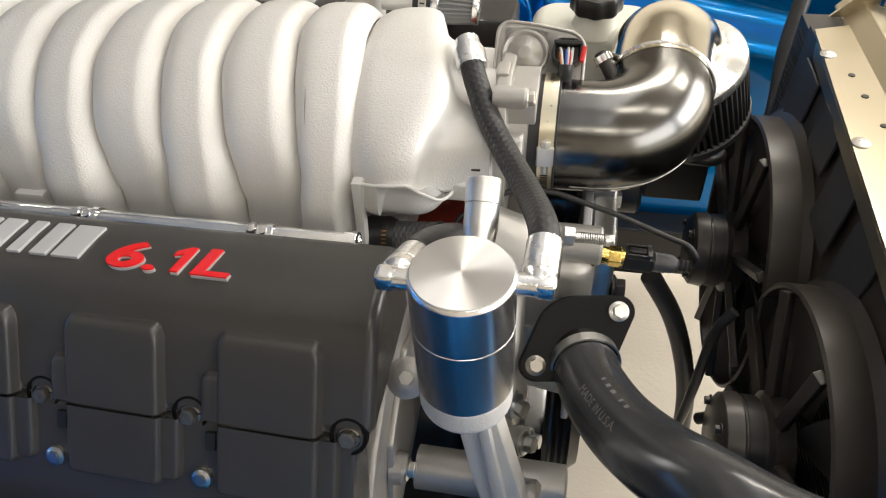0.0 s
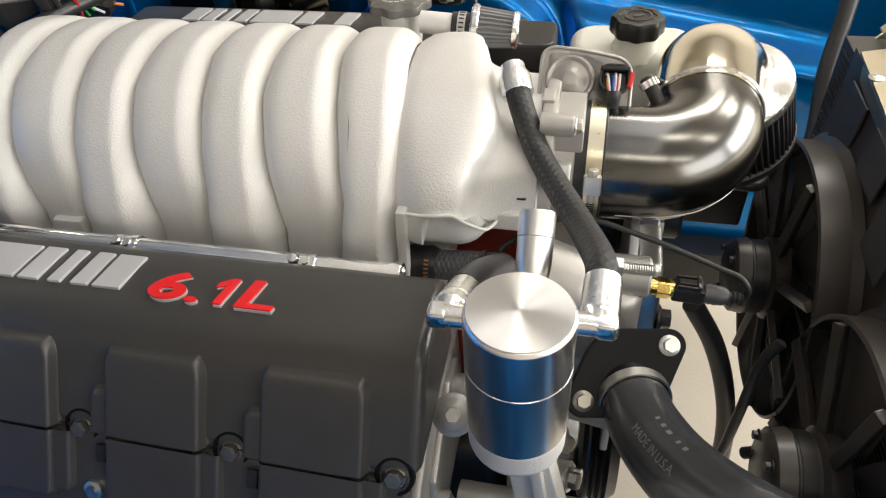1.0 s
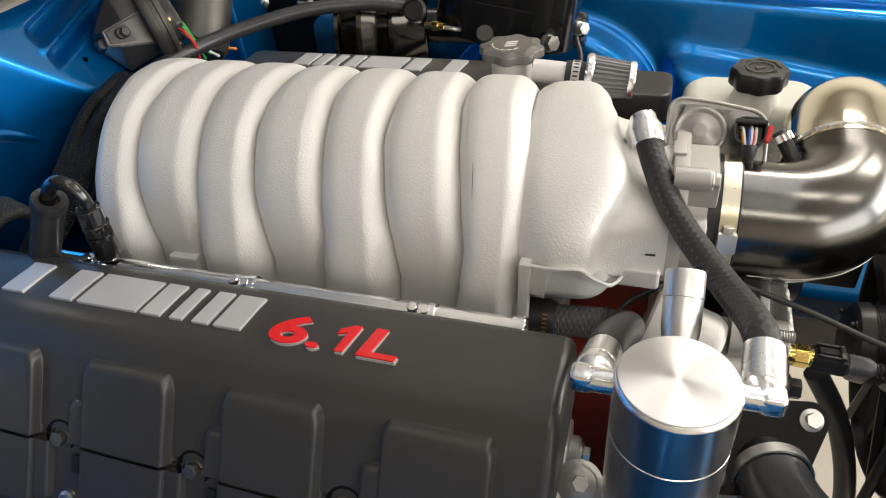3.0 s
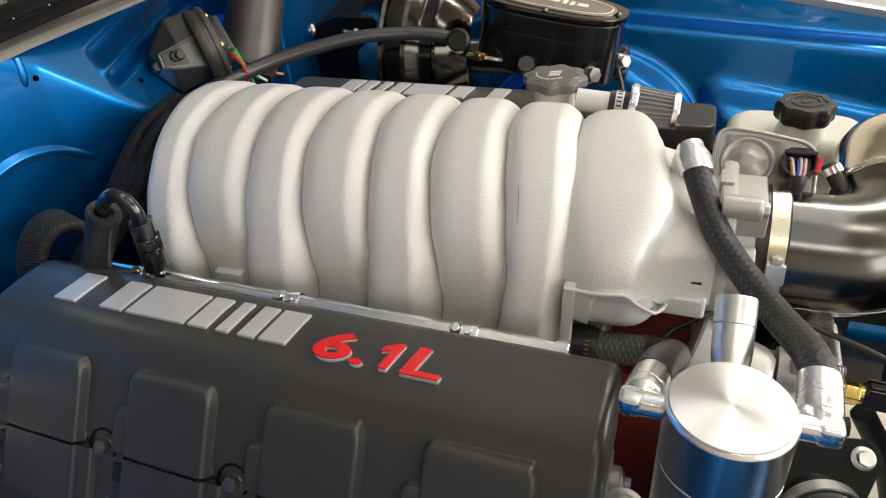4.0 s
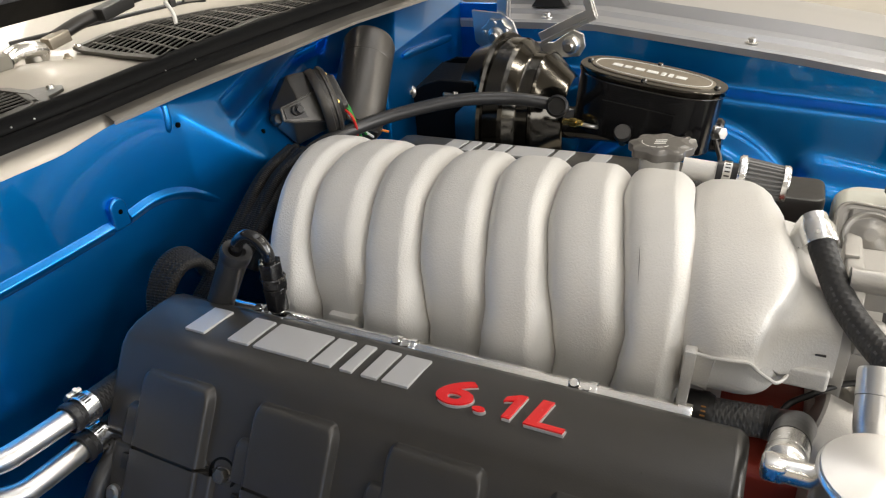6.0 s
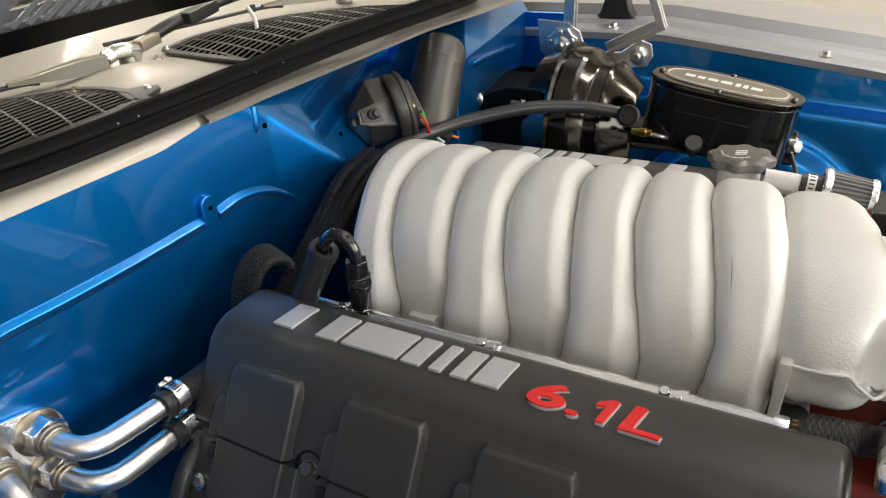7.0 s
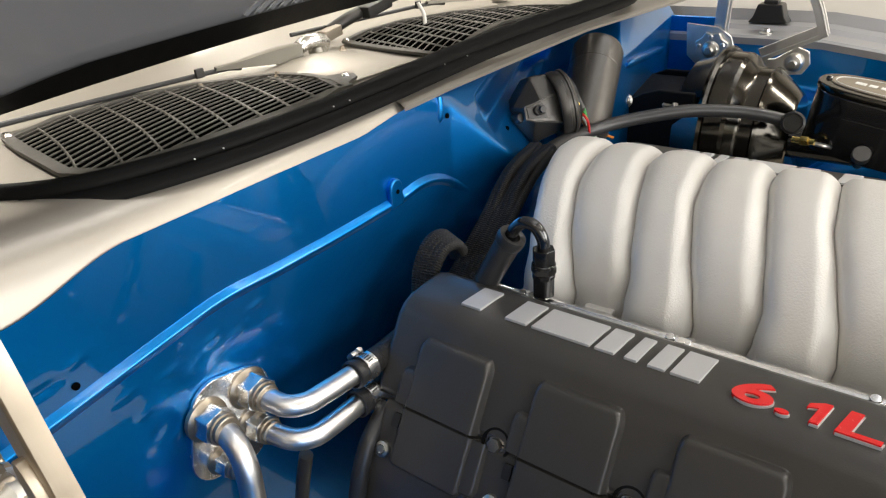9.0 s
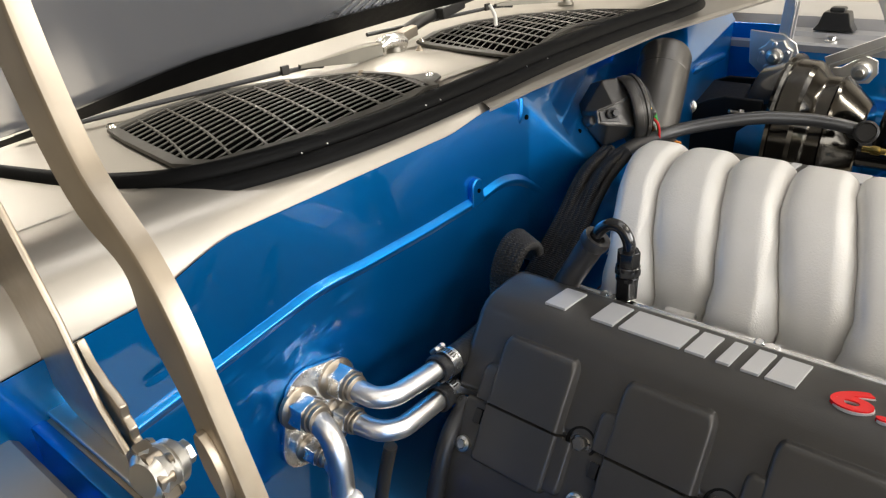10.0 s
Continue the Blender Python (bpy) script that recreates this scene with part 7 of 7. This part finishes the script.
part("end_ring", lathe([(0, -0.004), (0.040, -0.012), (0.0425, -0.009), (0.0425, -0.002), (0.0405, -0.001), (0.0405, 0.003), (0.0425, 0.004), (0.0425, 0.007), (0.039, 0.010), (0, 0.010)], mr, 40), GREYPLASTIC, wm)
part("connector_face", lathe([(0, 0.010), (0.031, 0.010), (0.030, 0.016), (0, 0.016)], mr, 32), PLASTIC, wm)
for t in (30, 110, 190, 270):
    part("ring_screw", lathe([(0, 0.004), (0.003, 0.0035), (0.004, 0)], mr @ Matrix.Translation((0.031 * math.cos(radians(t)), 0.031 * math.sin(radians(t)), 0.009)), 10), BRASS, wm)
part("motor_can", lathe([(0, -0.05), (0.030, -0.05), (0.0360, -0.040), (0.0360, 0.060), (0.0352, 0.0615), (0.0360, 0.063), (0.0360, 0.092), (0.0325, 0.100), (0, 0.103)], frame_z((-0.474, 0.398, 0.968), (-0.20, 0.75, 0.60)), 44), GREYPLASTIC, wm, "dark cylindrical motor can")
part("brush_cover", prism([(0.026 * math.cos(a), 0.026 * math.sin(a)) for a in steps(-1.9, 1.9, 16)], -0.012, 0.004, mr @ Matrix.Translation((0.002, 0.004, 0.020)) @ pose(0, 0, 0, 0, 0, -35), 0.003), GREYPLASTIC, wm, "grey brush cover at the motor's end")
for i, cname in enumerate(("red", "green", "green", "white", "black", "black", "orange")):
    a = mr @ Vector((0.004 * (i - 3), -0.016 + 0.003 * (i % 3), 0.017))
    part("wire", sweep([a, a + Vector((0.010, 0.000, -0.008 + 0.004 * (i % 3))), a + Vector((0.010, 0.008 + 0.003 * i, -0.028)), a + Vector((0.004 + 0.004 * i, 0.014 + 0.008 * i, -0.048))], 0.0017, 6, 6), WIRES[cname], wm)

ac = thing("bulkhead_fitting", (FW, -0.225, 0.82), "polished bulkhead plate with hex unions and bent pipes", "bulkhead fitting")
mac = frame_z((FW + 0.0015, -0.228, 0.872), (1, 0, 0), (0, 1, 0))
part("plate", prism(round_rect(0.076, 0.090, 0.024, 8), 0, 0.004, mac @ pose(0, 0, 0, 0, 0, -14), 0.0012), POLISHED, ac)


def union(parent, y, z, r, out):
    m = frame_z((FW + 0.005, y, z), (1, 0, 0), (0, 1, 0))
    u = part("union", lathe([(r * 1.15, -0.002), (r * 1.15, 0.002), (r * 0.95, 0.004), (r * 0.9, 0.006), (0, 0.006)], m, 28), YZINC, parent)
    part("nut", prism(hexagon(r), 0.003, 0.003 + out, m @ pose(0, 0, 0, 0, 0, 15), 0.0012), POLISHED, u)
    part("collar", lathe([(r * 0.85, 0.002 + out), (r * 0.82, 0.006 + out), (r * 0.72, 0.0065 + out), (r * 0.72, 0.010 + out), (r * 0.62, 0.011 + out), (0, 0.011 + out)], m, 24), YZINC, u)


union(ac, -0.2485, 0.891, 0.0160, 0.016)
union(ac, -0.2075, 0.894, 0.0160, 0.016)
union(ac, -0.2095, 0.859, 0.0140, 0.016)
union(ac, -0.2455, 0.847, 0.0115, 0.014)
PIPES = {"upper": ([(FW + 0.024, -0.2075, 0.894), (-0.456, -0.2070, 0.8930), (-0.441, -0.203, 0.890), (-0.432, -0.192, 0.8880), (-0.430, -0.176, 0.886), (-0.429, -0.122, 0.881)], 0.0092),
         "lower": ([(FW + 0.024, -0.2095, 0.859), (-0.454, -0.2090, 0.8585), (-0.438, -0.204, 0.857), (-0.429, -0.192, 0.8550), (-0.427, -0.176, 0.8535), (-0.429, -0.122, 0.849)], 0.0092),
         "front": ([(FW + 0.024, -0.2485, 0.891), (-0.458, -0.2487, 0.889), (-0.444, -0.2505, 0.882), (-0.435, -0.253, 0.867), (-0.431, -0.256, 0.845), (-0.428, -0.262, 0.80)], 0.0096),
         "thin": ([(FW + 0.022, -0.2455, 0.847), (-0.458, -0.246, 0.845), (-0.448, -0.248, 0.838), (-0.443, -0.250, 0.826), (-0.438, -0.256, 0.80)], 0.0058)}
for k, (pts, r) in PIPES.items():
    part("pipe", sweep(pts, r, 18, 8), SATIN, ac, "bent satin aluminium pipe")
valve = part("valve_cap", box((0.030, 0.022, 0.024), pose(-0.436, -0.272, 0.812, 10, 10, 20), 0.004), BLUECAP, ac, "blue-violet service cap")
part("port", lathe([(0, 0), (0.011, 0), (0.011, 0.016), (0.008, 0.018), (0, 0.018)], frame_z((-0.424, -0.256, 0.822), (0.3, -0.3, 0.9)), 18), SATIN, ac)
for i, (y, z) in enumerate(((-0.135, 0.881), (-0.135, 0.849))):
    hh = thing("heater_hose", (-0.43, -0.08, z - 0.02), "black heater hose clamped to an aluminium pipe", "hose", "heater hoses")
    part("hose", sweep([(-0.429, -0.138, z + 0.001), (-0.429, -0.118, z - 0.001), (-0.434, -0.07, z - 0.006), (-0.446, 0.0, z - 0.012), (-0.45, 0.06, z - 0.03)], 0.0115, 20, 8), SLEEVE, hh)
    part("boot", lathe([(0.0112, -0.003), (0.0130, -0.002), (0.0130, 0.003), (0.0115, 0.004)], frame_z((-0.429, -0.137, z + 0.001), (0, 1, -0.1)), 24), RUBBER, hh)
    hose_clamp(hh, (-0.429, -0.1235, z), (0, 1, -0.1), 0.0120, 0.012, (-0.75, 0, 0.65), mat=POLISHED)
    for a in steps(0.9, 2.6, 9):
        part("slot", box((0.0012, 0.006, 0.0005), Matrix.Translation((-0.429 + 0.0133 * math.cos(a), -0.1235, z + 0.0133 * math.sin(a))) @ pose(0, 0, 0, 0, 90 - math.degrees(a), 0), 0), DARKMETAL, hh)
for i, pts in enumerate(([(-0.432, -0.20, 0.84), (-0.44, -0.205, 0.80), (-0.445, -0.215, 0.74), (-0.44, -0.22, 0.66)], [(-0.415, -0.115, 0.84), (-0.412, -0.15, 0.82), (-0.41, -0.175, 0.77), (-0.41, -0.185, 0.70), (-0.41, -0.19, 0.6)])):
    solo("drop_line", sweep(pts, (0.006, 0.008)[i], 12, 8), (GREYPLASTIC, RUBBER)[i], ("grey line hanging below the bulkhead fitting", "black rubber line hanging behind the valve cover")[i], "hose", "lines by the firewall")

# ---- behind the intake: looms and fuel line ----
lm = thing("wiring_loom", (-0.43, 0.06, 0.86), "bundle of black braided wiring loom behind the intake", "wiring loom")
for i in range(6):
    dx, dy = -0.014 + 0.006 * i, 0.004 * math.sin(i * 2.1)
    part("conduit", sweep([(-0.440 + dx, 0.215 + dy, 0.972), (-0.437 + dx, 0.155, 0.962 + dy), (-0.428 + dx, 0.092, 0.934), (-0.427 + dx, 0.052, 0.910), (-0.428 + dx * 0.7, 0.012, 0.888), (-0.428, -0.012, 0.862)], 0.0052, 10, 8, ribs=0.0006, pitch=0.0024), SLEEVE, lm)
for i in range(5):
    part("conduit", sweep([(-0.442 - 0.004 * i, 0.055, 0.900), (-0.437 - 0.004 * i, 0.035, 0.927 + 0.002 * i), (-0.433 - 0.005 * i, 0.008, 0.936 + 0.001 * i), (-0.430 - 0.005 * i, -0.016, 0.922), (-0.428 - 0.004 * i, -0.028, 0.895), (-0.428 - 0.003 * i, -0.03, 0.86)], 0.0050, 10, 8, ribs=0.0006, pitch=0.0024), SLEEVE, lm)
fu = thing("fuel_line", (-0.33, 0.0, 0.91), "black anodised fuel hose fitting hooked over the rail", "fuel line")
AX = -0.323
mfu = Matrix.Translation((AX, 0.0045, 0))
part("rail_nut", lathe([(0, 0.911), (0.006, 0.911), (0.006, 0.921), (0, 0.921)], mfu, 16), CHROME, fu)
part("lower_nut", add(prism(hexagon(0.0106), 0.921, 0.940, mfu, 0.001), lathe([(0.0102, 0.939), (0.0102, 0.942), (0.007, 0.944)], mfu, 20)), GLOSS, fu)
part("middle_nut", prism(hexagon(0.0114), 0.943, 0.950, mfu @ pose(0, 0, 0, 0, 0, 20), 0.001), GLOSS, fu)
part("upper_nut", add(prism(hexagon(0.0104), 0.952, 0.967, mfu @ pose(0, 0, 0, 0, 0, 10), 0.001), lathe([(0.0106, 0.949), (0.0108, 0.952), (0.0098, 0.953)], mfu, 20)), GLOSS, fu)
part("hook", sweep([(AX, 0.0045, 0.962), (AX - 0.001, 0.0045, 0.975), (AX - 0.008, 0.004, 0.986), (AX - 0.018, 0.003, 0.988), (AX - 0.027, 0.002, 0.981), (AX - 0.032, 0.0, 0.970)], 0.0056, 14, 8), GLOSS, fu)
part("sleeve", sweep([(AX - 0.030, 0.0, 0.971), (AX - 0.036, -0.001, 0.960), (AX - 0.047, -0.004, 0.938), (AX - 0.058, -0.008, 0.915), (AX - 0.066, -0.01, 0.90)], 0.0118, 20, 8), RUBBER, fu)
part("cuff", lathe([(0.0075, -0.002), (0.0125, -0.003), (0.0135, 0.0), (0.0130, 0.006), (0.0118, 0.008)], frame_z((AX - 0.0295, 0.0, 0.972), (-0.5, -0.05, -0.86)), 24), RUBBER, fu)
